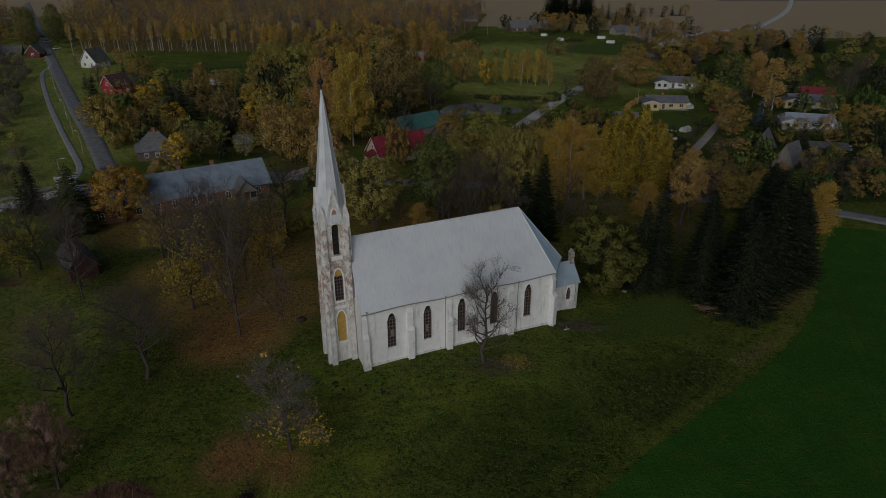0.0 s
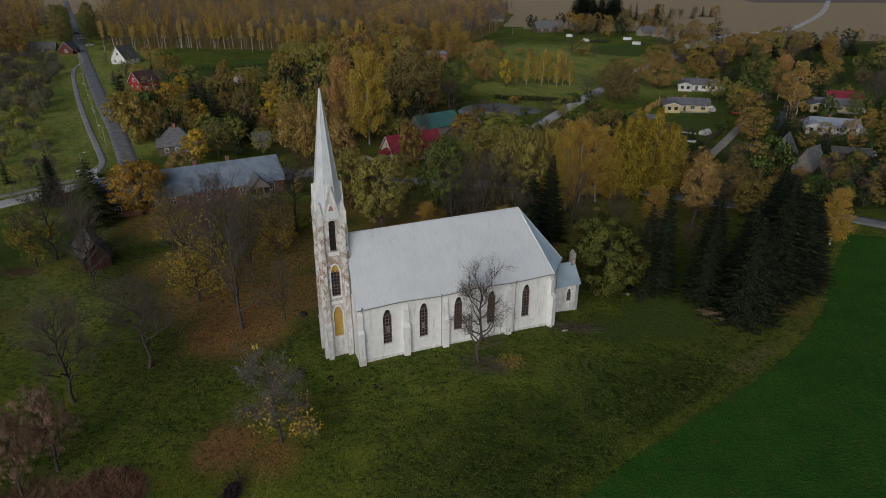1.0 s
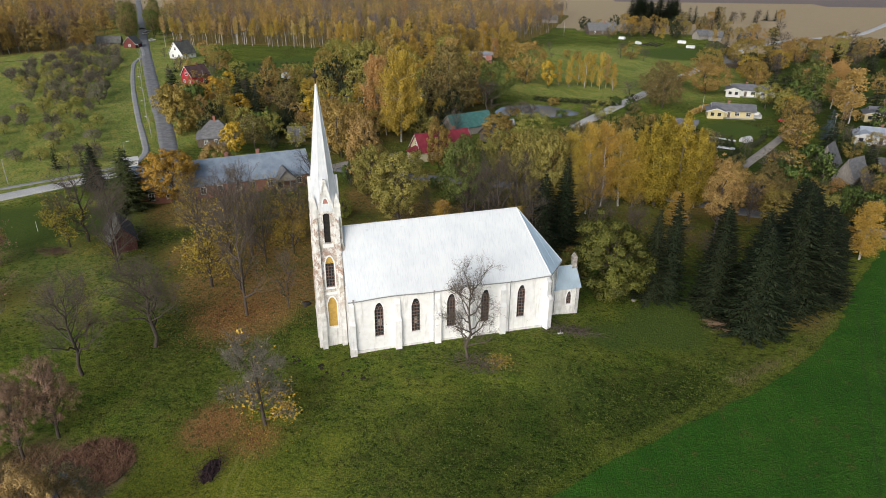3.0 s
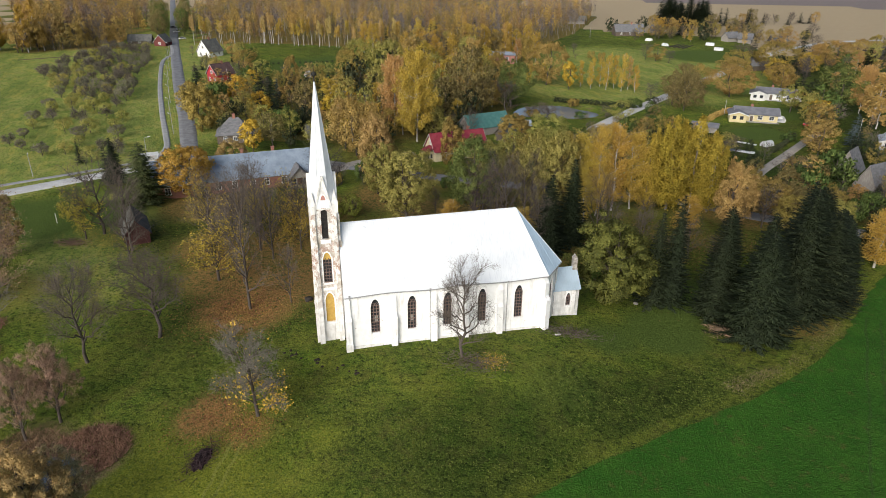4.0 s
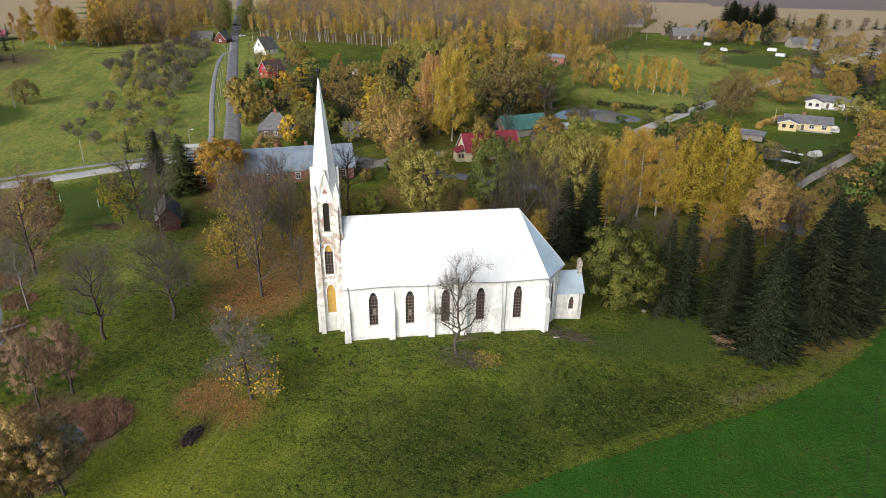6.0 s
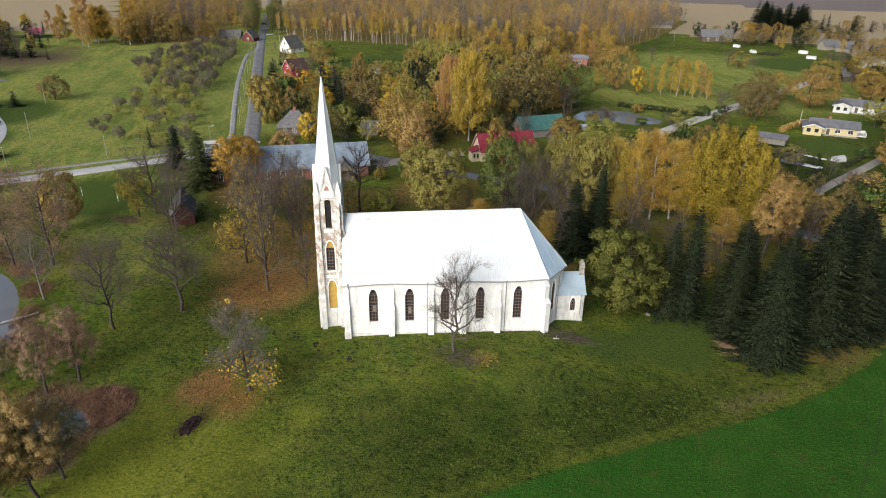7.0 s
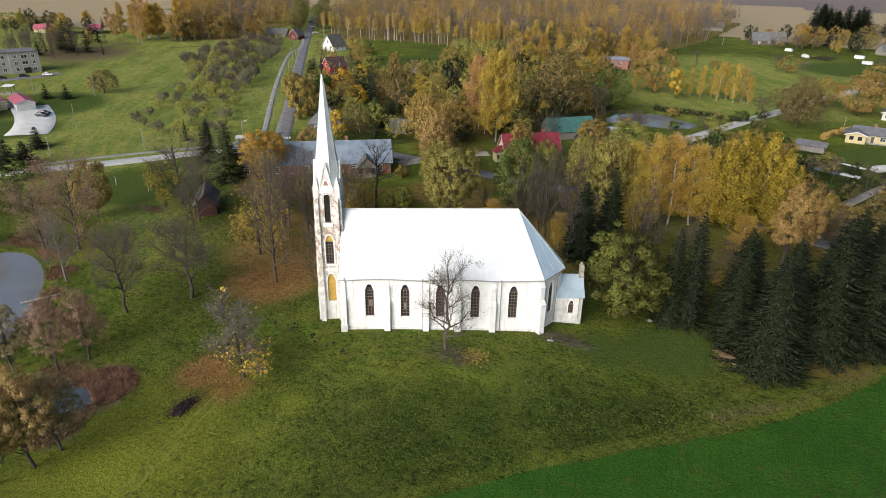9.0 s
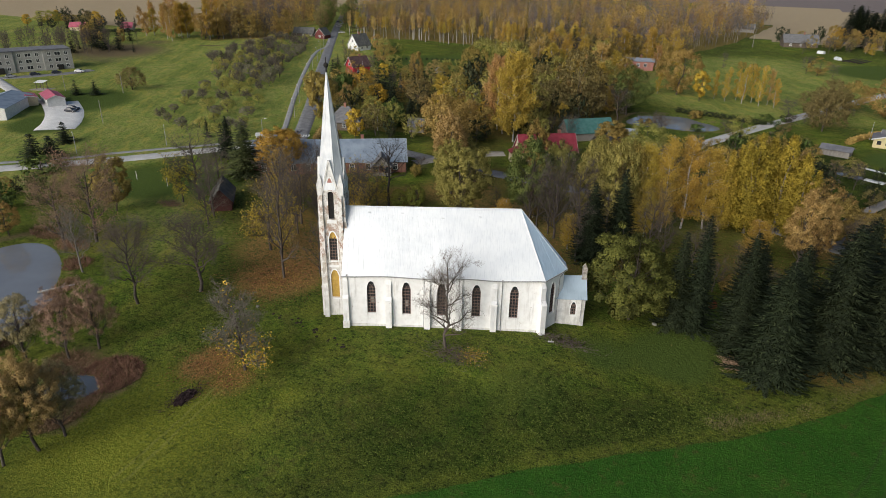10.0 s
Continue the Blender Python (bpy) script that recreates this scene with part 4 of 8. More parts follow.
def buttress(m, wide, stages, material=None, label=""):
    """A stepped buttress: stages are (top of the upright, depth, top of the slope)."""
    bm = bmesh.new()
    z = -0.8
    for i, (top, deep, slope) in enumerate(stages):
        nxt = stages[i + 1][1] if i + 1 < len(stages) else 0.0
        w = wide / 2 - 0.06 * i
        prism(bm, [(0.1, z), (-deep, z), (-deep, top), (-nxt - 0.01, slope), (0.1, slope)], -w, w, m @ pose(0, 0, 0, 0, 0, 90))
        box(bm, -w - 0.06, w + 0.06, -deep - 0.07, 0.0, top - 0.12, top + 0.02, m) if deep > 0.4 else None
        z = slope - 0.001
    return part("buttress", bm, material or WHITE_WALL, church, label)


for u in (7.4, 13.5, 18.5, 23.95):
    buttress(place(u, 0.2), 0.95, [(4.9, 0.72, 5.4), (7.6, 0.3, 8.3)])
buttress(place(0.62, 0.2), 0.9, [(5.0, 0.62, 5.5), (8.0, 0.28, 8.6)])
buttress(place(31.35, 0.25, 24.6), 0.95, [(5.2, 0.95, 5.8), (8.0, 0.42, 8.7)])
bm = bmesh.new()
box(bm, 0.1, 1.15, -0.52, 0.19, -0.8, 1.0)
part("plinth", bm, WORN_WALL, church, "base with bared red brick")
bm = bmesh.new()
box(bm, 0.3, 31.4, 0.08, 0.2, -0.8, 0.35)
part("plinth", bm, GREY_WALL, church)

# small vestry at the east end
VE = (33.6, 38.8, 3.5, 8.3)
bm = bmesh.new()
VS, vh = place(0, 3.5), [(36.95, 0.85, 1.5, 3.0, 3.85)]
wall_with_arches(bm, VE[0], VE[1], -0.8, 4.6, 0.5, vh, VS)
vestry = part("vestry_wall", bm, GREY_WALL, church, "grey weathered plaster of the small vestry")
gothic_window(*vh[0], VS, 3, depth=0.2)
bm = bmesh.new()
box(bm, VE[0], VE[1], 7.8, 8.3, -0.8, 4.6)
part("vestry_wall", bm, GREY_WALL, church)
bm = bmesh.new()
prism(bm, [(3.5, -0.8), (8.3, -0.8), (8.3, 4.6), (5.9, 7.3), (3.5, 4.6)], 0, 0.5, pose(38.8, 0, 0, 0, 0, 90))
part("vestry_wall", bm, GREY_WALL, church)
ROOF_SKY = sheet_metal("light_blue_roof_sheet", (0.40, 0.50, 0.58), (0.32, 0.40, 0.47), 0.4)
for quad in ([(33.4, 3.2, 4.45), (39.0, 3.2, 4.45), (39.0, 5.9, 7.5), (33.4, 5.9, 7.5)], [(39.0, 8.6, 4.45), (33.4, 8.6, 4.45), (33.4, 5.9, 7.5), (39.0, 5.9, 7.5)]):
    bm, _ = slab(quad, 0.12)
    r = part("vestry_roof", bm, ROOF_SKY, church, "light blue sheet metal roof")
    seams(r, ROOF_SKY, quad, 0.7)
bm = bmesh.new()
box(bm, 38.25, 38.95, 5.5, 6.3, 5.5, 8.9)
box(bm, 38.15, 39.05, 5.4, 6.4, 7.0, 7.25)
hull(bm, [(38.2, 5.45, 8.9), (39.0, 5.45, 8.9), (39.0, 6.35, 8.9), (38.2, 6.35, 8.9), (38.6, 5.6, 9.6), (38.6, 6.2, 9.6)])
part("chimney", bm, plain("sooty_plaster", (0.24, 0.21, 0.18), (0.46, 0.43, 0.39), 1.8, 0.9), church, "soot-stained grey gable chimney")
bm = bmesh.new()
tube_bm(bm, (38.2, 3.38, 4.4), (38.2, 3.42, 0.3), 0.05, 0.05, 6)
part("downpipe", bm, PIPE, church)
bm = bmesh.new()
tube_bm(bm, (35.2, 4.1, EAVE - 0.1), (34.3, 3.35, EAVE - 1.0), 0.06, 0.06, 6)
tube_bm(bm, (34.3, 3.35, EAVE - 1.0), (34.3, 3.35, 0.3), 0.06, 0.06, 6)
part("downpipe", bm, PIPE, church)

# tower
TX, TY, TH, TTOP = -1.72, 5.5, 1.85, 21.7
STACK = [(TH, 1.3, 3.0, 6.9, 8.0), (TH, 1.25, 9.7, 13.4, 14.6)]
SLOT = (TH, 0.9, 16.7, 21.0, 21.25)
for turn, ox, oy in ((0, TX - TH, TY - TH), (90, TX + TH, TY - TH), (180, TX + TH, TY + TH), (270, TX - TH, TY + TH)):
    m = place(ox, oy, turn)
    bm = bmesh.new()
    seen = turn in (0, 270)
    lower = STACK if seen else []
    # the openings stand over one another, so the wall is laid in three lifts
    for z0, z1, hs in ((-0.8, 8.9, lower[:1]), (8.9, 15.6, lower[1:]), (15.6, TTOP, [SLOT])):
        wall_with_arches(bm, 0.005 if turn % 180 else 0, 2 * TH - (0.005 if turn % 180 else 0), z0, z1, 0.55, hs, m)
    part("tower_wall", bm, WORN_WALL, church, "limewash flaking off old brick")
    if seen:
        gothic_window(*STACK[0], m, board="all", depth=0.2)
        gothic_window(*STACK[1], m, 7, board="top", depth=0.22)
    bm = bmesh.new()
    box(bm, TH - 0.5, TH + 0.5, 0.4, 0.46, 16.6, 21.3, m)
    louvre = part("belfry_opening", bm, IRON, church, "tall narrow louvred belfry slot")
    for i in range(15):
        bm = bmesh.new()
        z = 16.85 + i * 0.29
        prism(bm, [(0.12, z), (0.38, z + 0.16), (0.38, z + 0.2), (0.12, z + 0.04)], TH - 0.45, TH + 0.45, m @ Matrix(((0, 1, 0, 0), (1, 0, 0, 0), (0, 0, 1, 0), (0, 0, 0, 1))))
        part("slat", bm, IRON, louvre)
    bm = bmesh.new()
    box(bm, TH - 0.75, TH + 0.75, -0.12, 0.1, 16.1, 16.65, m)
    part("ledge", bm, WHITE_WALL, church)
    if seen:
        bm = bmesh.new()
        box(bm, TH - 0.8, TH + 0.8, -0.1, 0.1, 8.5, 8.9, m)
        part("ledge", bm, WHITE_WALL, church)
    # steep gable with its niche over each face
    bm = bmesh.new()
    prism(bm, [(TH - 1.15, 21.3), (TH + 1.15, 21.3), (TH + 0.1, 26.0), (TH - 0.1, 26.0)], -0.08, 0.42, m)
    for sx in (-1, 1):
        prism(bm, [(TH + sx * 1.3, 21.2), (TH + sx * 1.05, 21.2), (TH - sx * 0.02, 26.15), (TH + sx * 0.14, 26.2)], -0.2, 0.5, m)
    gable = part("gable", bm, GREY_WALL, church, "steep white-edged gable")
    bm = bmesh.new()
    prism(bm, arch(TH, 0.72, 21.5, 22.75, 23.45), -0.1, -0.06, m)
    part("niche", bm, BRICK_PINK, gable, "small arched brick niche")
    bm = bmesh.new()
    o, i2 = arch(TH, 1.05, 21.45, 22.75, 23.75), arch(TH, 0.73, 21.45, 22.75, 23.46)
    for (a, b), (c, d) in zip(zip(o, o[1:]), zip(i2, i2[1:])):
        prism(bm, [a, b, d, c], -0.16, -0.05, m)
    part("surround", bm, WHITE_WALL, gable)
    # buttresses at both ends of the face
    for x in (0.38, 2 * TH - 0.38):
        if turn in (0, 180) and (x > TH) == (turn == 0):
            st = [(4.9, 0.6, 5.5), (16.0, 0.42, 16.6), (20.2, 0.3, 20.9)]
        else:
            st = [(4.9, 0.62, 5.5), (10.4, 0.5, 11.0), (16.0, 0.42, 16.6), (20.2, 0.3, 20.9)]
        if turn == 270:
            st = [(4.9, 0.42, 5.5), (10.4, 0.36, 11.0), (16.0, 0.3, 16.6), (20.2, 0.24, 20.9)]
        if turn == 90:
            st = [(16.0, 0.45, 16.6), (20.2, 0.3, 20.9)]
        buttress(m @ place(x, 0), 0.76, st, WORN_WALL, "stepped buttress with white caps")
for sx in (-1, 1):
    for sy in (-1, 1):
        bm = bmesh.new()
        x, y = TX + sx * (TH - 0.25), TY + sy * (TH - 0.25)
        box(bm, x - 0.42, x + 0.42, y - 0.42, y + 0.42, TTOP - 1.0, TTOP + 0.5)
        hull(bm, [(x - 0.48, y - 0.48, TTOP + 0.5), (x + 0.48, y - 0.48, TTOP + 0.5), (x + 0.48, y + 0.48, TTOP + 0.5), (x - 0.48, y + 0.48, TTOP + 0.5), (x, y, TTOP + 2.5)])
        part("pinnacle", bm, GREY_WALL, church, "small pointed corner pinnacle")
# slate-covered wedge where the tower meets the nave roof
bm = bmesh.new()
hull(bm, [(0.25, 2.9, 10.0), (1.0, 2.9, 10.0), (0.25, 3.6, 10.0), (1.0, 3.6, 10.0), (0.25, 3.5, 14.2), (0.45, 3.6, 14.2), (0.25, 3.0, 12.6), (0.9, 3.05, 11.6)])
part("wedge", bm, ROOF_BLUE, church, "narrow grey sheet slope beside the tower")

# spire: eight flat sides with lapped sheets
SZ0, SZ1, SR = 21.6, 38.9, 2.25
bm = bmesh.new()
ribs = 16
rings = []
for k in range(ribs + 1):
    f = k / ribs
    r = SR * (1 - f) + 0.06 * f
    if k == 0:
        r *= 1.02
    rings.append([bm.verts.new((TX + r * math.cos(radians(22.5 + 45 * i)), TY + r * math.sin(radians(22.5 + 45 * i)), SZ0 + (SZ1 - SZ0) * f)) for i in range(8)])
for r0, r1 in zip(rings, rings[1:]):
    for i in range(8):
        bm.faces.new((r0[i], r0[(i + 1) % 8], r1[(i + 1) % 8], r1[i]))
bm.faces.new(rings[-1])
spire = part("spire", bm, ROOF_SILVER, church, "slender octagonal spire in silver sheet metal")
for k in range(1, ribs * 2 - 3):
    f = k / (ribs * 2)
    r, z = (SR * (1 - f) + 0.06 * f) * 1.0, SZ0 + (SZ1 - SZ0) * f
    bm = bmesh.new()
    lo = [bm.verts.new((TX + (r + 0.018) * math.cos(radians(22.5 + 45 * i)), TY + (r + 0.018) * math.sin(radians(22.5 + 45 * i)), z - 0.02)) for i in range(8)]
    hi = [bm.verts.new((TX + (r + 0.002) * math.cos(radians(22.5 + 45 * i)), TY + (r + 0.002) * math.sin(radians(22.5 + 45 * i)), z + 0.05)) for i in range(8)]
    for i in range(8):
        bm.faces.new((lo[i], lo[(i + 1) % 8], hi[(i + 1) % 8], hi[i]))
    part("sheet_lap", bm, ROOF_SILVER, spire)
for i in range(8):
    a = radians(22.5 + 45 * i)
    bm = bmesh.new()
    tube_bm(bm, (TX + SR * math.cos(a), TY + SR * math.sin(a), SZ0), (TX + 0.06 * math.cos(a), TY + 0.06 * math.sin(a), SZ1), 0.04, 0.02, 5)
    part("rib", bm, ROOF_SILVER, spire)
bm = bmesh.new()
tube_bm(bm, (TX, TY, SZ1 - 0.2), (TX, TY, SZ1 + 2.0), 0.1, 0.05, 6)
bmesh.ops.create_uvsphere(bm, u_segments=14, v_segments=9, radius=0.36, matrix=Matrix.Translation((TX, TY, SZ1 + 0.85)))
part("finial", bm, IRON, church, "dark iron ball and rod")
bm = bmesh.new()
box(bm, 0.9, 31.3, 0.9, 10.1, 0.0, 0.1)
part("floor", bm, CONCRETE, church)

# ---- houses and sheds ----
def house(name, x, y, turn, long, deep, wall_h, ridge_h, wall, roof, label, category="house", windows=(), doors=(), chimneys=(), over=0.5, hip=0.0, gable=None):
    """A gabled or hipped house with its ridge along its own x. windows: (side, place along it, sill, width, height); side s, n, e or w."""
    z0 = min(at(x + a, y + b) for a in (-deep / 2, deep / 2) for b in (-deep / 2, deep / 2))
    base = tagged(empty(name, x, y, z0, turn), label, category)
    L, W = long / 2, deep / 2
    bm = bmesh.new()
    outline = [(-W, -1.0), (W, -1.0), (W, wall_h), (0, ridge_h - 0.12), (-W, wall_h)] if not hip else [(-W, -1.0), (W, -1.0), (W, wall_h), (-W, wall_h)]
    prism(bm, outline, -L, L, pose(0, 0, 0, 0, 0, 90))
    part("wall", bm, wall, base)
    slope = (ridge_h - wall_h) / W
    ew, el = W + over, L + over
    ez = wall_h - slope * over
    hx = el - hip
    for s in (-1, 1):
        bm, _ = slab([(-el * s, -ew * s, ez), (el * s, -ew * s, ez), (hx * s, 0, ridge_h), (-hx * s, 0, ridge_h)], 0.14)
        part("roof", bm, roof, base)
        if hip:
            bm, _ = slab([(el * s, -ew * s, ez), (el * s, ew * s, ez), (hx * s, 0, ridge_h)], 0.14)
            part("roof", bm, roof, base)
        else:
            bm = bmesh.new()
            for k in (-1, 1):
                prism(bm, [(0, ridge_h - 0.02), (k * ew, ez - 0.02), (k * ew, ez - 0.24), (0, ridge_h - 0.26)], (el - 0.02) * s, (el + 0.05) * s, pose(0, 0, 0, 0, 0, 90))
            part("bargeboard", bm, PAINT_WHITE if wall not in (WOOD_DARK, WOOD_GREY, WOOD_SHED) else wall, base)
    bm = bmesh.new()
    tube_bm(bm, (-hx, 0, ridge_h + 0.01), (hx, 0, ridge_h + 0.01), 0.1, 0.1, 6)
    part("ridge_cap", bm, roof, base)
    for cx, cy, top in chimneys:
        bm = bmesh.new()
        box(bm, cx - 0.4, cx + 0.4, cy - 0.35, cy + 0.35, wall_h, top)
        box(bm, cx - 0.48, cx + 0.48, cy - 0.43, cy + 0.43, top - 0.15, top + 0.05)
        part("chimney", bm, BRICK, base)
    sides = {"s": (pose(0, -W, 0), L), "n": (pose(0, W, 0, 0, 0, 180), L), "e": (pose(L, 0, 0, 0, 0, 90), W), "w": (pose(-L, 0, 0, 0, 0, 270), W)}
    for side, px, sill, w, h in windows:
        m, _ = sides[side]
        bm = bmesh.new()
        box(bm, px - w / 2, px + w / 2, -0.05, 0.03, sill, sill + h, m)
        win = part("window", bm, GLASS, base)
        bm = bmesh.new()
        for a, b, c, d in ((px - w / 2 - 0.1, px - w / 2 + 0.04, sill - 0.1, sill + h + 0.1), (px + w / 2 - 0.04, px + w / 2 + 0.1, sill - 0.1, sill + h + 0.1),
                           (px - w / 2, px + w / 2, sill - 0.12, sill + 0.04), (px - w / 2, px + w / 2, sill + h - 0.04, sill + h + 0.12), (px - 0.04, px + 0.04, sill, sill + h), (px - w / 2, px + w / 2, sill + h * 0.62, sill + h * 0.62 + 0.07)):
            box(bm, a, b, -0.1, 0.02, c, d, m)
        part("frame", bm, PAINT_WHITE, win)
    for side, px, w, h, mat in doors:
        m, _ = sides[side]
        bm = bmesh.new()
        box(bm, px - w / 2, px + w / 2, -0.06, 0.04, 0.05, h, m)
        dr = part("door", bm, mat, base)
        bm = bmesh.new()
        for a, b, c, d in ((px - w / 2 - 0.12, px - w / 2, 0, h + 0.1), (px + w / 2, px + w / 2 + 0.12, 0, h + 0.1), (px - w / 2, px + w / 2, h, h + 0.1)):
            box(bm, a, b, -0.1, 0.02, c, d, m)
        part("frame", bm, PAINT_WHITE, dr)
    return base


def row(side, xs, sill, w, h):
    return [(side, x, sill, w, h) for x in xs]


# long brick house beyond the churchyard
brick = house("brick_house", -65.2, 150.3, 32.2, 42, 12, 3.7, 8.3, BRICK, ROOF_BLUE, "long red brick house with a blue-grey sheet roof", windows=row("s", (-18, -14, -10, -6, -2, 2.5, 6, 10.5, 18), 1.1, 1.2, 1.7) + row("e", (-3, 0, 3), 1.1, 1.1, 1.6) + row("e", (0,), 4.6, 1.1, 1.3),
              chimneys=((-12, 0.5, 9.4), (1, 0.5, 9.4), (9, 0.5, 9.4)))
PM = pose(14.2, -6, 0)
bm = bmesh.new()
prism(bm, [(-2.6, 2.9), (2.6, 2.9), (0, 5.6)], -3.0, -2.85, PM)
part("porch_gable", bm, WOOD_GREY, brick, "weathered grey wooden porch gable")
for x0, x1, y0, y1 in ((-2.5, 2.5, -3.0, -2.9), (-2.5, -2.4, -2.88, -0.05), (2.4, 2.5, -2.88, -0.05)):
    bm = bmesh.new()
    box(bm, x0, x1, y0, y1, 0, 1.1, PM)
    part("porch_rail", bm, WOOD_GREY, brick)
for x in (-2.45, -0.9, 0.9, 2.45):
    bm = bmesh.new()
    box(bm, x - 0.12, x + 0.12, -3.05, -2.81, 0, 3.0, PM)
    part("porch_post", bm, WOOD_GREY, brick)
for s in (-1, 1):
    bm, _ = slab([(14.2 + s * 3.2, -9.5, 2.5), (14.2 + s * 3.2, -4.0, 2.5), (14.2, -4.0, 5.9), (14.2, -9.5, 5.9)], 0.12)
    part("porch_roof", bm, SLATE, brick, "grey slate porch roof")
for s in (-1, 1):
    bm = bmesh.new()
    box(bm, 14.2 + s * 1.7 - 0.65, 14.2 + s * 1.7 + 0.65, -8.96, -8.92, 1.3, 2.7)
    part("window", bm, GLASS, brick)

house("shed", -71.1, 113.3, 129, 10.2, 4.8, 2.7, 5.5, WOOD_SHED, SLATE_DARK, "dark red board shed with a steep mossy roof", "shed", over=0.5)
house("cottage", -86, 188.5, 25, 11, 9, 3.2, 7.4, WOOD_DARK, SLATE, "dark wooden cottage with a hipped grey roof", windows=row("s", (-3, 0, 3), 1.0, 1.0, 1.3), chimneys=((0, 0, 8.6),), hip=4.6)
house("shed", -62, 196, 20, 5, 4, 2.6, 4.6, WOOD_GREY, SLATE, "grey board shed with a slate roof", "shed")
# cream house with a crimson roof, its porch, and the barns behind
red = house("cream_house", -13.5, 187.5, 35, 17, 7.5, 3.4, 7.6, PAINT_CREAM, ROOF_RED, "cream boarded house with a crimson sheet roof", windows=row("w", (-2, 1.6), 1.0, 0.9, 1.4) + row("w", (0,), 4.4, 0.8, 1.1) + row("s", (-5.5, -2, 2, 5.5), 1.0, 1.0, 1.4), chimneys=((-3, 0.4, 8.8), (4, 0.4, 8.6)))
bm = bmesh.new()
box(bm, -11.2, -8.5, -3.2, 0.2, 0, 2.9)
part("porch", bm, PAINT_CREAM, red)
bm, _ = slab([(-11.6, -3.6, 2.9), (-11.6, 0.5, 2.9), (-8.4, 0.5, 4.2), (-8.4, -3.6, 4.2)], 0.14)
part("porch_roof", bm, ROOF_RED, red, "crimson sheet porch roof")
for x in (-10.5, -9.5):
    bm = bmesh.new()
    box(bm, x - 0.3, x + 0.3, -3.25, -3.15, 1.1, 2.3)
    part("window", bm, GLASS, red)
house("barn", -8.5, 216, 40, 16, 8, 3.0, 6.5, WOOD_GREY, ROOF_GREEN, "barn with a teal sheet roof", "barn")
house("barn", 2.0, 207, 40, 9, 7, 2.6, 5.4, WOOD_DARK, SLATE, "grey slate-roofed barn beside the teal one", "barn")
house("shed", 4.5, 222, 20, 4, 3, 2.0, 3.2, WOOD_GREY, ROOF_LIGHT, "small pale shed near the pond", "shed")
# houses to the north
house("white_house", -176.5, 337, 75, 10, 9, 3.2, 9.0, PAINT_WHITE, SLATE_DARK, "small white gabled house with a dark steep roof", windows=row("w", (-2, 2), 1.0, 1.0, 1.4) + row("w", (0,), 4.6, 1.2, 1.4) + row("s", (-2, 2), 1.0, 1.0, 1.3), chimneys=((0, 0, 10),))
house("red_house", -136.5, 274, 60, 9, 8, 4.2, 8.2, PAINT_RED, plain("dark_brown_roof", (0.085, 0.05, 0.048), (0.12, 0.075, 0.07), 0.8, 0.8), "bright red wooden house with a dark gambrel-like roof", windows=row("w", (-2, 2), 1.0, 1.1, 1.3) + row("w", (0,), 4.2, 1.6, 1.2) + row("s", (-2, 2), 1.0, 1.0, 1.3), chimneys=((1, 0, 9),))
house("farmhouse", -238, 366, 20, 13, 7, 2.4, 5.6, WOOD_DARK, SLATE_DARK, "low dark wooden farmhouse with a grey roof", windows=row("s", (-5, 0, 5), 0.9, 1.0, 1.1))
house("farmhouse", -222, 364, 95, 8, 7, 2.8, 6.6, WOOD_RED, SLATE_DARK, "dark red gabled wing with white boards", windows=row("w", (0,), 1.0, 1.2, 1.3))
house("pink_house", -19.5, 357, 10, 17, 10, 4.6, 5.6, BRICK_PINK, ROOF_LIGHT, "pink brick house with a low pale roof", windows=row("s", (-6, -2.5, 1, 4.5), 2.0, 1.4, 1.4), chimneys=((2, 0, 7.2),))
house("bungalow", -66, 248, 20, 16, 9, 3.0, 4.6, PAINT_WHITE, ROOF_GREY, "low white bungalow with a flat-pitched grey roof", windows=row("s", (-5, 0, 5), 1.0, 1.4, 1.3))
house("farmhouse", 57, 486, 15, 20, 9, 3.2, 7.6, WOOD_DARK, SLATE, "dark farmhouse with a grey slate roof", windows=row("s", (-6, 0, 6), 1.0, 1.1, 1.3), chimneys=((2, 0, 8.8),))
for x, y, t, w, wall, roof in ((121, 468, 30, 9, WOOD_GREY, SLATE), (129, 462, -20, 8, WOOD_GREY, SLATE), (146, 452, 10, 10, WOOD_DARK, SLATE_DARK), (112, 360, 20, 9, WOOD_DARK, SLATE), (120, 352, 70, 8, WOOD_DARK, WOOD_DARK),
                               (190, 408, 15, 24, WOOD_DARK, SLATE_DARK), (213, 400, 15, 16, WOOD_DARK, SLATE_DARK), (78, 500, 10, 8, WOOD_GREY, SLATE), (20, 560, 0, 16, WOOD_GREY, SLATE_DARK)):
    house("barn", x, y, t, w, 6.5, 2.8, 6.0, wall, roof, "weathered wooden barn with a grey roof", "barn")


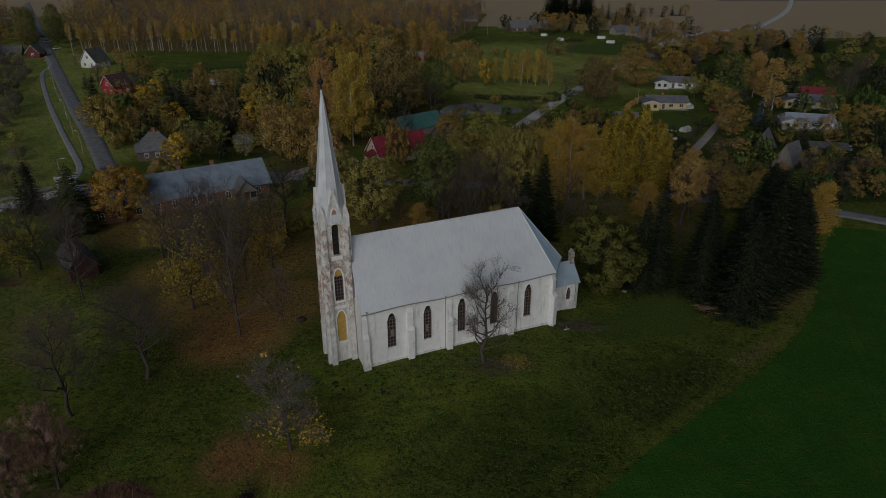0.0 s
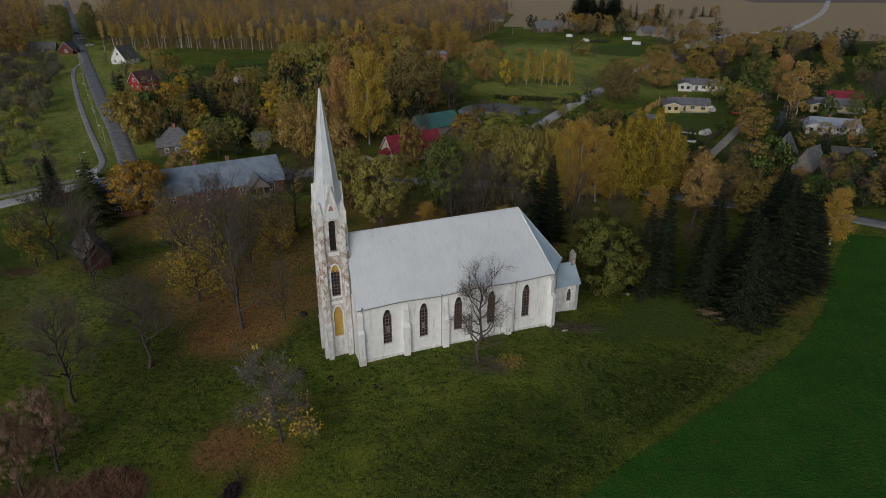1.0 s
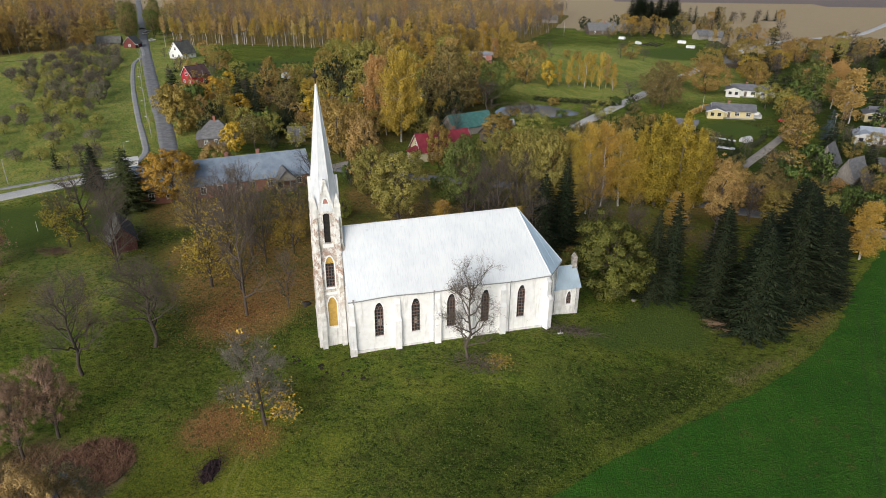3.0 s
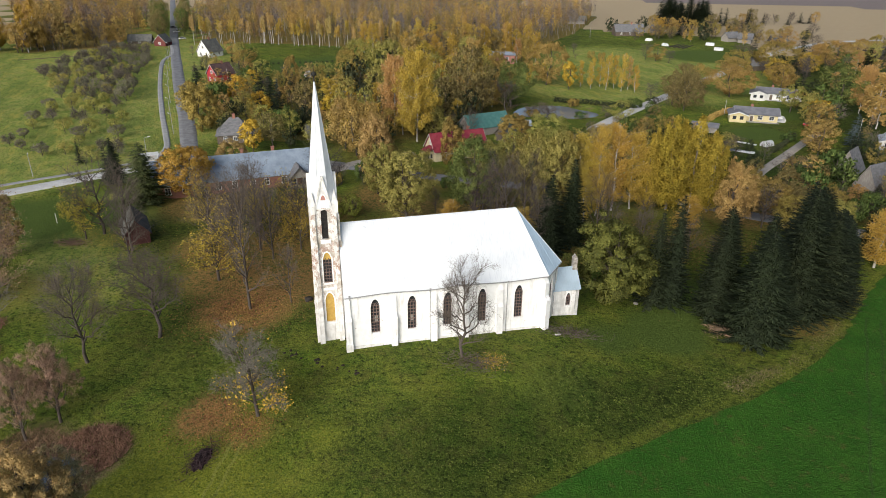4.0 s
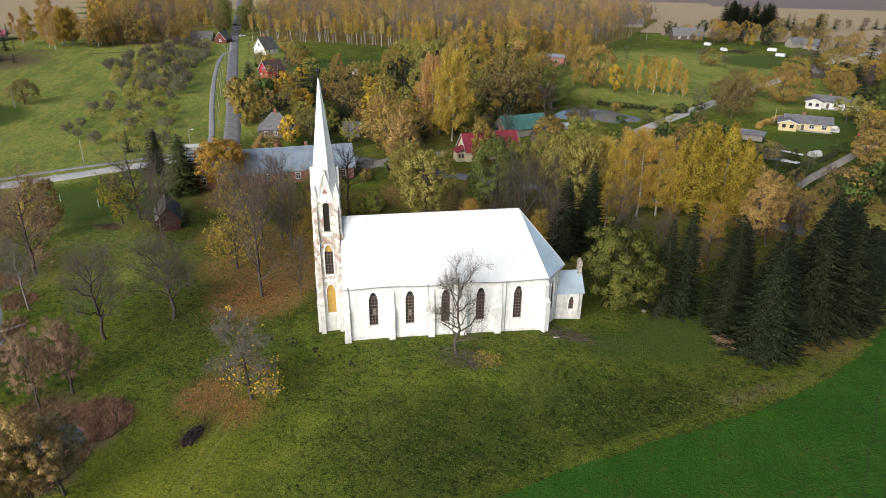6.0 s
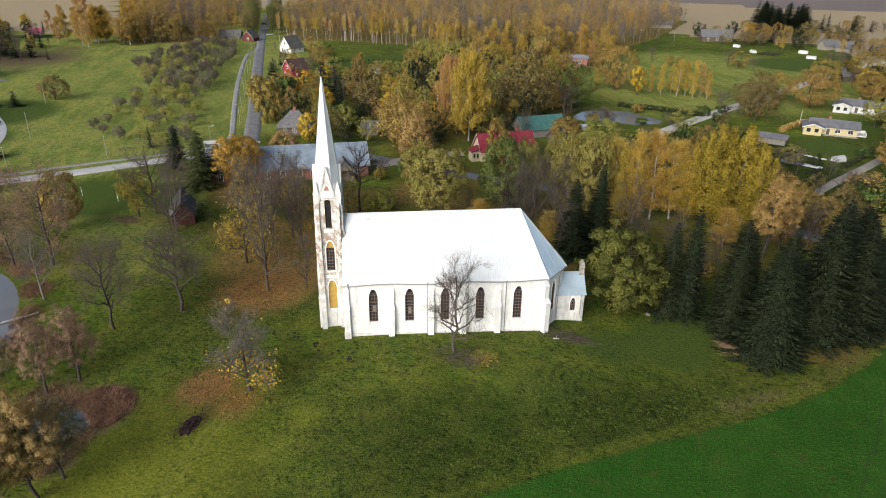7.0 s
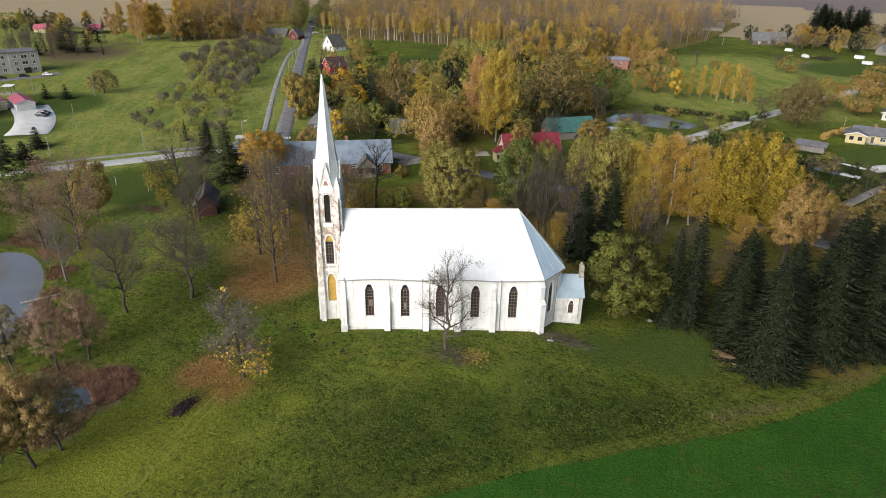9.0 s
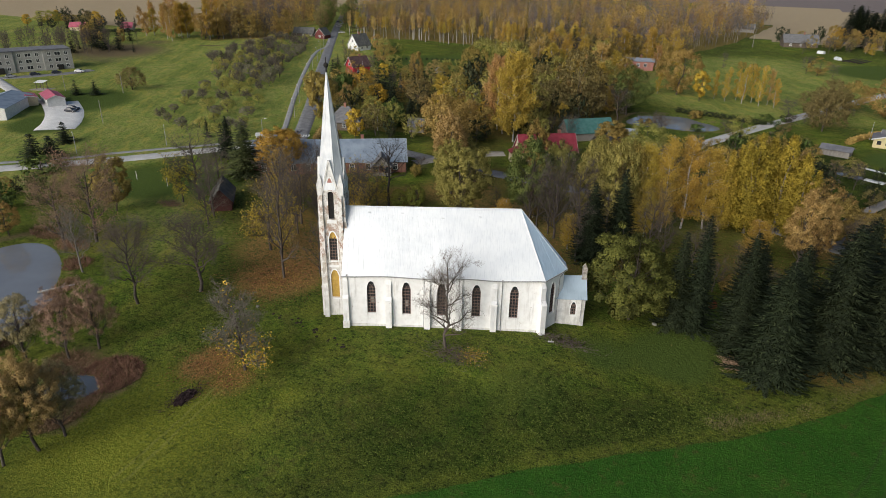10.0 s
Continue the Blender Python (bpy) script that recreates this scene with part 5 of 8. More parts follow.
def bungalow(x, y, turn, wall, roof, label):
    """Two staggered low blocks under broad flat-pitched roofs, with a recessed terrace."""
    b = house("bungalow", x, y, turn, 14, 9, 2.9, 4.4, wall, roof, label, windows=row("s", (1.2, 5.0), 0.9, 1.5, 1.3) + row("e", (-2, 2), 0.9, 1.4, 1.3), doors=(("s", -1.6, 1.0, 2.1, WOOD_DARK),), chimneys=((-1.5, 1.0, 5.2),), over=0.7)
    bm = bmesh.new()
    prism(bm, [(-2.8, -1.0), (2.8, -1.0), (2.8, 2.9), (0, 3.6), (-2.8, 2.9)], -7.6, 0.0, pose(-6.4, 0, 0))
    part("wing", bm, wall, b)
    for s in (-1, 1):
        bm, _ = slab([(-6.4 + s * 3.5, -8.3, 2.72), (-6.4 + s * 3.5, 1.5, 2.72), (-6.4, 1.5, 3.85), (-6.4, -8.3, 3.85)], 0.2)
        part("roof", bm, roof, b)
    bm = bmesh.new()
    for s in (-1, 1):
        prism(bm, [(0, 3.87), (s * 3.5, 2.74), (s * 3.5, 2.4), (0, 3.53)], -8.38, -8.3, pose(-6.4, 0, 0))
    part("fascia", bm, PAINT_WHITE, b)
    for px in (-7.6, -5.2):
        bm = bmesh.new()
        box(bm, px - 0.6, px + 0.6, -7.66, -7.55, 1.0, 2.2)
        w = part("window", bm, GLASS, b)
    bm = bmesh.new()
    box(bm, 7.1, 9.9, -3.0, 2.5, -0.6, 0.35)
    box(bm, 9.8, 9.95, -3.0, 2.5, 0.35, 1.25)
    box(bm, 7.1, 9.9, 2.4, 2.55, 0.35, 1.25)
    part("terrace", bm, PAINT_WHITE, b, "raised terrace with a white parapet")
    bm = bmesh.new()
    box(bm, -3.0, 7.5, -6.2, -4.6, -0.6, 0.12)
    part("paving", bm, CONCRETE, b)
    return b


bungalow(87.0, 252.5, -8, PAINT_YELLOW, ROOF_GREY, "pale yellow bungalow under a low grey roof")
bungalow(103.5, 290.5, -14, PAINT_WHITE, ROOF_GREY, "white bungalow under a low grey roof")
bungalow(126.5, 221.5, -17, PAINT_WHITE, ROOF_LIGHT, "white bungalow under a light blue-grey roof")
bungalow(142.0, 252.0, -17, PAINT_YELLOW, ROOF_GREY, "pale yellow bungalow beside the white one")
house("cabin", 98.5, 177.5, 40, 7, 6, 1.6, 7.2, WOOD_GREY, SLATE, "grey cabin with a very steep slate roof", "cabin", over=0.4)
house("cabin", 98.0, 192.5, 55, 7, 6, 1.6, 6.8, WOOD_GREY, SLATE, "grey cabin with a very steep slate roof", "cabin", over=0.4)
house("shed", 116, 190, -15, 10, 6, 2.4, 3.4, WOOD_DARK, SLATE_DARK, "low dark garden shed", "shed")
house("shed", 66, 232, -15, 8, 5, 2.2, 3.0, WOOD_GREY, ROOF_GREY, "low grey board garden shed", "shed")
house("pink_house", 150, 262, -10, 12, 8, 3.0, 5.0, PAINT_CREAM, ROOF_RED, "cream house with a red roof behind the bungalows")

# apartment block and the sheds before it
block = tagged(empty("apartment_block", -277, 180.5, at(-262, 190), 66), "long grey three-storey concrete apartment block", "apartment block")
for i in range(6):
    bm = bmesh.new()
    box(bm, -36 + i * 12, -24 + i * 12 - 0.01, -6 - 0.7 * (i % 2), 6, -2, 9.2)
    part("wall", bm, CONCRETE, block)
    bm = bmesh.new()
    box(bm, -36.3 + i * 12, -24.32 + i * 12, -6.4 - 0.7 * (i % 2), 6.4, 9.2, 9.75)
    part("roof", bm, ROOF_GREY, block, "flat dark felt roof")
for i in range(6):
    for lev in range(3):
        for k, w in ((-9.5, 1.3), (-6.0, 2.4), (-2.4, 1.3)):
            bm = bmesh.new()
            x, z, y = -24 + i * 12 + k, 1.2 + lev * 2.8, -6 - 0.7 * (i % 2)
            box(bm, x - w / 2, x + w / 2, y - 0.03, y + 0.02, z, z + 1.4)
            win = part("window", bm, GLASS, block)
            bm = bmesh.new()
            for a, b in ((x - w / 2 - 0.12, x - w / 2 + 0.05), (x + w / 2 - 0.05, x + w / 2 + 0.12), (x - 0.06, x + 0.06)):
                box(bm, a, b, y - 0.08, y, z - 0.1, z + 1.5)
            box(bm, x - w / 2, x + w / 2, y - 0.08, y, z - 0.12, z + 0.04)
            box(bm, x - w / 2, x + w / 2, y - 0.08, y, z + 1.36, z + 1.5)
            part("frame", bm, PAINT_WHITE, win)
    if i % 2:
        bm = bmesh.new()
        box(bm, -30.8 + i * 12, -28.4 + i * 12, -7.4, -6.9, 0, 2.6)
        part("entrance", bm, IRON, block)
house("shed", -200.5, 160.5, -25, 14, 6, 3.0, 4.2, PAINT_WHITE, ROOF_PINK, "white shed with a raspberry sheet roof", "shed", over=0.4)
house("workshop", -203, 142, -52, 26, 13, 4.0, 5.6, PAINT_WHITE, ROOF_BLUE, "white workshop with a dull blue roof", "workshop", windows=row("e", (-3, 2), 1.2, 1.8, 1.4), over=0.4)
house("shed", -207, 154, -25, 9, 7, 3.2, 4.0, PAINT_CREAM, ROOF_PINK, "cream shed with a raspberry sheet roof", "shed", doors=(("s", 0, 3.0, 2.6, PIPE),), over=0.4)
house("garden_house", -347, 318, 30, 7, 6, 2.6, 5.2, PAINT_WHITE, ROOF_PINK, "small white house with a pink gable", windows=row("s", (0,), 0.9, 1.2, 1.2))
house("garden_house", -372, 300, 30, 9, 6, 2.6, 5.0, PAINT_CREAM, ROOF_PINK, "small house with a pink roof among trees")

# ---- trees: meshes made once for each kind and shape, then stood on the ground ----
rng = np.random.default_rng(7)


def unit(n):
    v = rng.normal(size=(n, 3))
    return v / np.linalg.norm(v, axis=1, keepdims=True)


def flakes(centres, size, up=0.25, hang=0.0, out=None, slim=1.0):
    """A small three-cornered spray of leaves at every centre, turned at random; hang lets it droop."""
    n = len(centres)
    t = unit(n) + np.array([0, 0, -hang])
    t /= np.linalg.norm(t, axis=1, keepdims=True) + 1e-9
    face = unit(n) + np.array([0, 0, up]) + (0.5 * out if out is not None else 0.0)
    b = np.cross(face, t)
    b /= np.linalg.norm(b, axis=1, keepdims=True) + 1e-9
    s = (size * rng.uniform(0.65, 1.4, n))[:, None]
    c = np.asarray(centres)
    v = np.stack([c - t * s * 0.55 - b * s * 0.42 * slim, c - t * s * 0.4 + b * s * 0.46 * slim, c + t * s * 0.75], axis=1).reshape(-1, 3)
    return v, np.arange(3 * n).reshape(n, 3)


def soft_normals(way, rough=0.45, corners=3):
    """Shading normals for leaves: out of the clump, with some disorder."""
    n = way + rng.normal(size=way.shape) * rough
    n /= np.linalg.norm(n, axis=1, keepdims=True) + 1e-9
    return np.repeat(n, corners, axis=0)


class Wood:
    """Gathers tapered limbs as one mesh of quads."""

    def __init__(self):
        self.v, self.f, self.n = [], [], 0

    def limb(self, p0, p1, r0, r1, sides=5):
        p0, p1 = np.asarray(p0, float), np.asarray(p1, float)
        d = (p1 - p0) / (np.linalg.norm(p1 - p0) + 1e-9)
        a = np.cross(d, (0.31, 0.92, 0.2))
        a /= np.linalg.norm(a) + 1e-9
        b = np.cross(d, a)
        ang = np.arange(sides) * 6.2832 / sides
        ring = np.cos(ang)[:, None] * a + np.sin(ang)[:, None] * b
        self.v += [p0 + ring * r0, p1 + ring * r1]
        i = np.arange(sides)
        self.f.append(self.n + np.stack([i, (i + 1) % sides, (i + 1) % sides + sides, i + sides], axis=1))
        self.n += 2 * sides

    def path(self, pts, r0, r1, sides=5):
        for k in range(len(pts) - 1):
            f0, f1 = k / (len(pts) - 1), (k + 1) / (len(pts) - 1)
            self.limb(pts[k], pts[k + 1], r0 + (r1 - r0) * f0, r0 + (r1 - r0) * f1, sides)

    def mesh(self, name, material):
        return raw_mesh(name, np.concatenate(self.v), np.concatenate(self.f), material, True)


def bend(p0, p1, n, wob):
    p0, p1 = np.asarray(p0, float), np.asarray(p1, float)
    L = np.linalg.norm(p1 - p0)
    pts = [p0 + (p1 - p0) * i / n + (rng.normal(size=3) * wob * L if 0 < i < n else 0) for i in range(n + 1)]
    return pts


def strips(p0, p1, w):
    """Thin twigs: a three-sided sliver from each p0 to each p1."""
    n = len(p0)
    d = p1 - p0
    a = np.cross(d, unit(n))
    a /= np.linalg.norm(a, axis=1, keepdims=True) + 1e-9
    b = np.cross(d, a)
    b /= np.linalg.norm(b, axis=1, keepdims=True) + 1e-9
    w = np.broadcast_to(np.asarray(w, float), (n,))[:, None]
    v = np.stack([p0 + a * w, p0 - a * 0.5 * w + b * 0.87 * w, p0 - a * 0.5 * w - b * 0.87 * w, p1], axis=1).reshape(-1, 3)
    i = np.arange(n)[:, None] * 4
    f = np.concatenate([i + np.array([[0, 1, 3]]), i + np.array([[1, 2, 3]])])
    return v, f


def broadleaf(H, R, clumps, leaves, size, bark, tone, low=0.1, shape=1.0, fill=0.6, name="crown", stem=0.02, sides=4, hang=0.0, slim=1.0, lobe=0.35):
    """A leafy tree: limbs reach to clumps of leaves on an uneven crown. Returns its trunk and crown meshes."""
    w = Wood()
    top = np.array([rng.normal() * 0.04 * H, rng.normal() * 0.04 * H, H * 0.86])
    tr = bend((0, 0, -0.4), top, 6, 0.018)
    w.path(tr, H * stem * 0.8 + 0.05, 0.05, 7)
    zc, rz = H * (1 + low) / 2, H * (1 - low) / 2
    lob = unit(9)
    cents = []
    for _ in range(clumps):
        d = unit(1)[0]
        k = 0.98 - 0.5 * lobe + lobe * max(lob @ d) ** 3 - 0.18 * rng.random()
        f = rng.uniform(fill, 1.0) ** 0.5 * k
        taper = 1.0 - (0.5 * max(0.0, d[2] + 0.25) if shape > 1 else 0.0)
        c = np.array([d[0] * R * f * taper, d[1] * R * f * taper, zc + d[2] * rz * f * 0.97])
        if c[2] < H * low * 0.8:
            c[2] = H * low * (0.8 + 0.3 * rng.random())
        cents.append(c)
    cents = np.array(cents)
    for c in cents[rng.permutation(clumps)[:min(clumps, 40 if sides > 3 else 14)]]:
        j = int(np.clip((c[2] / H * 0.62 - 0.02) * 7, 1, 5))
        s = tr[j] + (tr[j + 1] - tr[j]) * rng.random() * 0.6
        w.path(bend(s, c, 3 if sides > 3 else 1, 0.06), 0.035 + 0.004 * H * (1 - c[2] / H), 0.02, sides)
    big = rng.uniform(0.45, 1.35, clumps)
    cr = R * 1.5 * clumps ** -0.42 * big
    per = rng.poisson(leaves * (0.25 + 0.85 * big ** 2))
    own = np.repeat(np.arange(clumps), per)
    off = unit(len(own)) * (rng.random(len(own)) ** 0.6)[:, None]
    off[:, 2] *= 0.72
    puff = off / (np.linalg.norm(off, axis=1, keepdims=True) + 1e-6)
    pos = cents[own] + off * cr[own][:, None]
    v, f = flakes(pos, size, hang=hang, out=puff, slim=slim)
    whole = (pos - np.array([0, 0, zc * 0.8])) / np.array([R, R, rz])
    return w.mesh("trunk", bark), raw_mesh(name, v, f, tone, normals=soft_normals(0.75 * puff + 0.5 * whole + np.array([0, 0, 0.25]), 0.3))


def birch(H, R, n, size, tone, sprays=7, bare=0.14):
    """A birch: white stem, thin rising limbs and hanging sprays of leaves."""
    w = Wood()
    tr = bend((0, 0, -0.4), (rng.normal() * 0.03 * H, rng.normal() * 0.03 * H, H * 0.97), 7, 0.01)
    w.path(tr, 0.011 * H + 0.03, 0.03, 6)
    pts = []
    for i in range(n):
        z = H * (bare + (0.96 - bare) * (i + rng.random()) / n)
        j = min(6, int(z / H * 7))
        reach = R * (0.35 + 0.65 * math.sin(min(1.0, (1.02 - z / H) / 0.62) * 1.5708)) * rng.uniform(0.6, 1.1)
        a = rng.random() * 6.2832
        tip = np.array([math.cos(a) * reach, math.sin(a) * reach, z + reach * 0.45])
        s = tr[j] * 1.0
        s[2] = z - 0.4
        w.path(bend(s, tip, 2, 0.04), 0.04, 0.015, 3)
        for k in range(sprays):
            p = s + (tip - s) * rng.uniform(0.25, 1.0)
            m = rng.integers(7, 15)
            q = p + rng.normal(size=(m, 3)) * np.array([0.38, 0.38, 0.25])
            q[:, 2] -= rng.random(m) * H * 0.075
            pts.append(q)
    v, f = flakes(np.concatenate(pts), size, 0.1, 0.9)
    return w.mesh("trunk", BARK_BIRCH), raw_mesh("crown", v, f, tone)


def spires(H, R, heads, leaves, size, tone, bark, hang=0.7):
    """An aspen: several upright tapering heads of leaves rising side by side from one stem."""
    w = Wood()
    w.path(bend((0, 0, -0.4), (0, 0, H * 0.95), 6, 0.01), 0.012 * H + 0.06, 0.03, 6)
    pts, way = [], []
    for i in range(heads):
        a, d = i * 2.4 + rng.normal() * 0.3, 0 if i == 0 else R * rng.uniform(0.42, 0.68)
        x, y = math.cos(a) * d, math.sin(a) * d
        top, r = H * (1.0 if i == 0 else rng.uniform(0.72, 0.94)), R * (0.6 if i == 0 else rng.uniform(0.4, 0.55))
        w.path(bend((0, 0, H * 0.15), (x, y, top * 0.9), 4, 0.02), 0.09, 0.02, 4)
        n, m = 80, int(leaves / heads * (1.4 if i == 0 else 0.9))
        u, th = (np.arange(n) + rng.random(n)) / n, rng.random(n) * 6.2832
        rad = r * np.minimum(1.0, 0.5 + 2.4 * u) * (1 - u ** 1.8) ** 0.8 * rng.uniform(0.35, 1.15, n)
        c = np.stack([x * (0.5 + 0.5 * u) + np.cos(th) * rad, y * (0.5 + 0.5 * u) + np.sin(th) * rad, top * (0.1 + 0.9 * u)], axis=1)
        own = rng.integers(0, n, m)
        off = rng.normal(size=(m, 3)) * np.array([0.5, 0.5, 0.6]) * (rng.uniform(0.5, 1.4, n) * (1.15 - 0.6 * u))[own][:, None]
        o = np.stack([np.cos(th), np.sin(th), 0.5 * u + 0.1], axis=1)[own] + 0.6 * off
        pts.append(c[own] + off)
        way.append(o)
    way = np.concatenate(way)
    v, f = flakes(np.concatenate(pts), size, 0.1, hang, way)
    return w.mesh("trunk", bark), raw_mesh("crown", v, f, tone, normals=soft_normals(way, 0.7))


def bare_tree(H, R, bark, twig, leaves=0, tone=None, low=0.2, fine=5, thick=1.0, up=0.75, more=4, twig_w=1.0, sides=5, leaf_size=0.24, top_leaves=0, low_leaves=0):
    """A leafless tree: forking limbs and a haze of fine twigs; with leaves, a few are still left."""
    w = Wood()
    tr = bend((0, 0, -0.4), (rng.normal() * 0.03 * H, rng.normal() * 0.03 * H, H * 0.84), 6, 0.014)
    w.path(tr, (0.016 * H + 0.04) * max(thick, 0.9), 0.06, sides + 1)
    sp, sq, sw, tips = [], [], [], []
    n1 = 15
    for i in range(n1):
        f = low + (0.74 - low) * (i + 0.5 * rng.random()) / n1
        k = min(5, int(f / 0.8 * 6))
        s = tr[k] + (tr[k + 1] - tr[k]) * (f / 0.8 * 6 - k)
        a = i * 2.4 + rng.normal() * 0.4
        rel = (f - low) / (0.74 - low)
        reach = R * (0.72 - 0.34 * rel) * rng.uniform(0.75, 1.2)
        rise = min((H - s[2]) * rng.uniform(0.35, 0.98) * up, reach * rng.uniform(0.45, 1.0) * (1 + 1.3 * rel))
        e = s + np.array([math.cos(a) * reach, math.sin(a) * reach, rise])
        e[2] = min(e[2], H * rng.uniform(0.9, 1.0))
        l1 = bend(s, e, 4, 0.05)
        w.path(l1, (0.05 + 0.008 * H * (1 - f)) * thick, 0.03 * thick, sides)
        for j in range(7):
            t = rng.uniform(0.3, 1.0) * 4
            q = min(3, int(t))
            s2 = l1[q] + (l1[q + 1] - l1[q]) * (t - q)
            d = unit(1)[0] * 0.9 + (e - s) / np.linalg.norm(e - s) + np.array([0, 0, 0.45])
            e2 = s2 + d / np.linalg.norm(d) * R * rng.uniform(0.32, 0.6)
            l2 = bend(s2, e2, 2, 0.06)
            w.path(l2, 0.032 * thick, 0.014, 3)
            for _ in range(fine):
                t2 = rng.random()
                s3 = s2 + (e2 - s2) * (0.2 + 0.8 * t2)
                d3 = unit(1)[0] + 0.8 * d / np.linalg.norm(d) + np.array([0, 0, 0.25])
                e3 = s3 + d3 / np.linalg.norm(d3) * R * rng.uniform(0.16, 0.32)
                sp.append(s3)
                sq.append(e3)
                sw.append(0.019 * twig_w)
                for _ in range(more):
                    s4 = s3 + (e3 - s3) * rng.uniform(0.15, 1)
                    d4 = unit(1)[0] + 0.7 * d3 / np.linalg.norm(d3)
                    e4 = s4 + d4 / np.linalg.norm(d4) * R * rng.uniform(0.08, 0.19)
                    sp.append(s4)
                    sq.append(e4)
                    sw.append(0.013 * twig_w)
                    tips.append(e4)
    v, f = strips(np.array(sp), np.array(sq), np.array(sw))
    crown = raw_mesh("crown", v, f, twig)
    trunk = w.mesh("trunk", bark)
    if not leaves:
        return trunk, crown, None
    tips = np.array(tips)
    z = tips[:, 2] / H
    keep = tips[rng.random(len(tips)) < np.clip(1.25 - z * (2.4 if low_leaves else 1.4), 1.0 if top_leaves else 0.02 if low_leaves else 0.08, 1)]
    keep = keep[rng.integers(0, len(keep), leaves)] + rng.normal(size=(leaves, 3)) * 0.2
    v, f = flakes(keep, leaf_size)
    return trunk, crown, raw_mesh("leaves", v, f, tone)


def conifer(H, R, tiers, step, tone, slim=1.0, boughs=10, droop=0.32):
    """A spruce: whorls of drooping boughs, each a herringbone of flat twigs. Step is the twigs' spacing."""
    w = Wood()
    w.path(bend((0, 0, -0.4), (0, 0, H), 5, 0.004), 0.012 * H + 0.05, 0.02, 6)
    cs, ts, ls, up = [], [], [], []
    for i in range(tiers):
        f = (i + rng.uniform(0.2, 0.8)) / tiers
        z = H * (0.04 + 0.95 * f)
        reach = R * ((1 - f) ** slim) * rng.uniform(0.86, 1.1) + 0.15
        nb = int(boughs * (0.55 + 0.45 * (1 - f)) + 1)
        a0 = rng.random() * 6.28
        for b in range(nb):
            a = a0 + b * 6.2832 / nb + rng.normal() * 0.18
            L = reach * rng.uniform(0.68, 1.16)
            m = max(2, int(L / step))
            t = np.tile((np.arange(m) + 0.5 * rng.random(m) + 0.3) / m, 2)
            s = np.repeat([1.0, -1.0], m)
            fall = droop * rng.uniform(0.6, 1.3)
            out, side = np.array([math.cos(a), math.sin(a), 0]), np.array([-math.sin(a), math.cos(a), 0])
            z0 = z + rng.normal() * 0.3 * (1 - 0.7 * f)
            c = out * (L * t)[:, None]
            c[:, 2] = np.maximum(z0 - L * (fall * t ** 1.2 - 0.13 * t ** 4), 0.2)
            d = out * (0.75 + 0.25 * t)[:, None] + side * (s * (0.95 - 0.55 * t))[:, None] + rng.normal(size=(2 * m, 3)) * 0.12
            d[:, 2] -= fall * 0.5 + 0.05 - 0.35 * t
            ln = (np.minimum(0.36 * L * (1.05 - t) ** 0.8, 0.6) + step * 1.1) * rng.uniform(0.75, 1.2, 2 * m)
            cs.append(c)
            ts.append(d / np.linalg.norm(d, axis=1, keepdims=True))
            ls.append(ln)
            up.append(np.tile(out, (2 * m, 1)))
    c, t, ln, o = np.concatenate(cs), np.concatenate(ts), np.concatenate(ls)[:, None], np.concatenate(up)
    n = len(c)
    b = np.cross(t, np.array([0, 0, 1.0])) + rng.normal(size=(n, 3)) * 0.25
    b /= np.linalg.norm(b, axis=1, keepdims=True) + 1e-9
    wd = step * rng.uniform(0.35, 0.55, (n, 1))
    sag = np.array([0, 0, 0.16]) * ln
    v = np.stack([c - b * wd, c + b * wd, c + t * ln - sag], axis=1).reshape(-1, 3)
    f = np.arange(3 * n).reshape(n, 3)
    return w.mesh("trunk", BARK), raw_mesh("crown", v, f, tone, normals=soft_normals(0.9 * o + np.array([0, 0, 0.7]), 0.5))


KINDS = {}      # kind: (name, label, category, group, near shapes, far shapes, small far shapes), a shape being (height, radius, meshes)


def kind(key, name, label, near_by, far_off, category="tree", group="trees of the park", small=None):
    KINDS[key] = (name, label, category, group, near_by, far_off or near_by, small or far_off or near_by)


def leafy(tone, H, R, n=2, clumps=230, leaves=84, size=0.235, bark=None, **kw):
    return [(H, R, broadleaf(H, R, clumps, leaves, size, bark or BARK, LEAF[tone], **kw)) for _ in range(n)]


def thin(tone, H, R, n=2, clumps=110, leaves=30, size=0.38, bark=None, **kw):
    return [(H, R, broadleaf(H, R, clumps, leaves, size, bark or BARK, LEAF[tone], sides=3, **kw)) for _ in range(n)]


kind("oak", "oak_tree", "broad oak with dense olive-yellow leaves", [(16, 6.6, broadleaf(16, 6.6, 150, 330, 0.235, BARK, LEAF["oak"], low=0.03, fill=0.5, lobe=0.5))], None)
kind("olive", "lime_tree", "round lime tree with fading yellow-green leaves", leafy("olive", 17, 6.5, 3, 250, 88), thin("olive", 15, 5.6, 3), small=thin("olive", 14, 5.4, 2, 60, 30, 0.39))
kind("olive_dark", "alder_tree", "alder with dull brownish-olive leaves", leafy("olive_dark", 15, 6, 1), thin("olive_dark", 15, 6, 3), small=thin("olive_dark", 14, 5.4, 2, 60, 30, 0.39))
kind("green", "maple_tree", "maple with mostly green leaves still", leafy("green", 17, 6.5, 2, 250, 84), thin("green", 17, 6.5, 2), small=thin("green", 14, 5.4, 2, 60, 30, 0.39))
kind("gold", "maple_tree", "maple with deep golden leaves", leafy("gold", 14, 5.5, 2), thin("gold", 14, 5.5, 3), small=thin("gold", 14, 5.4, 2, 60, 30, 0.39))
kind("oak_gold", "oak_tree", "oak with leaves turning gold", thin("gold", 14, 6.5, 2, 210, 78, 0.31, low=0.04, lobe=0.5), None)
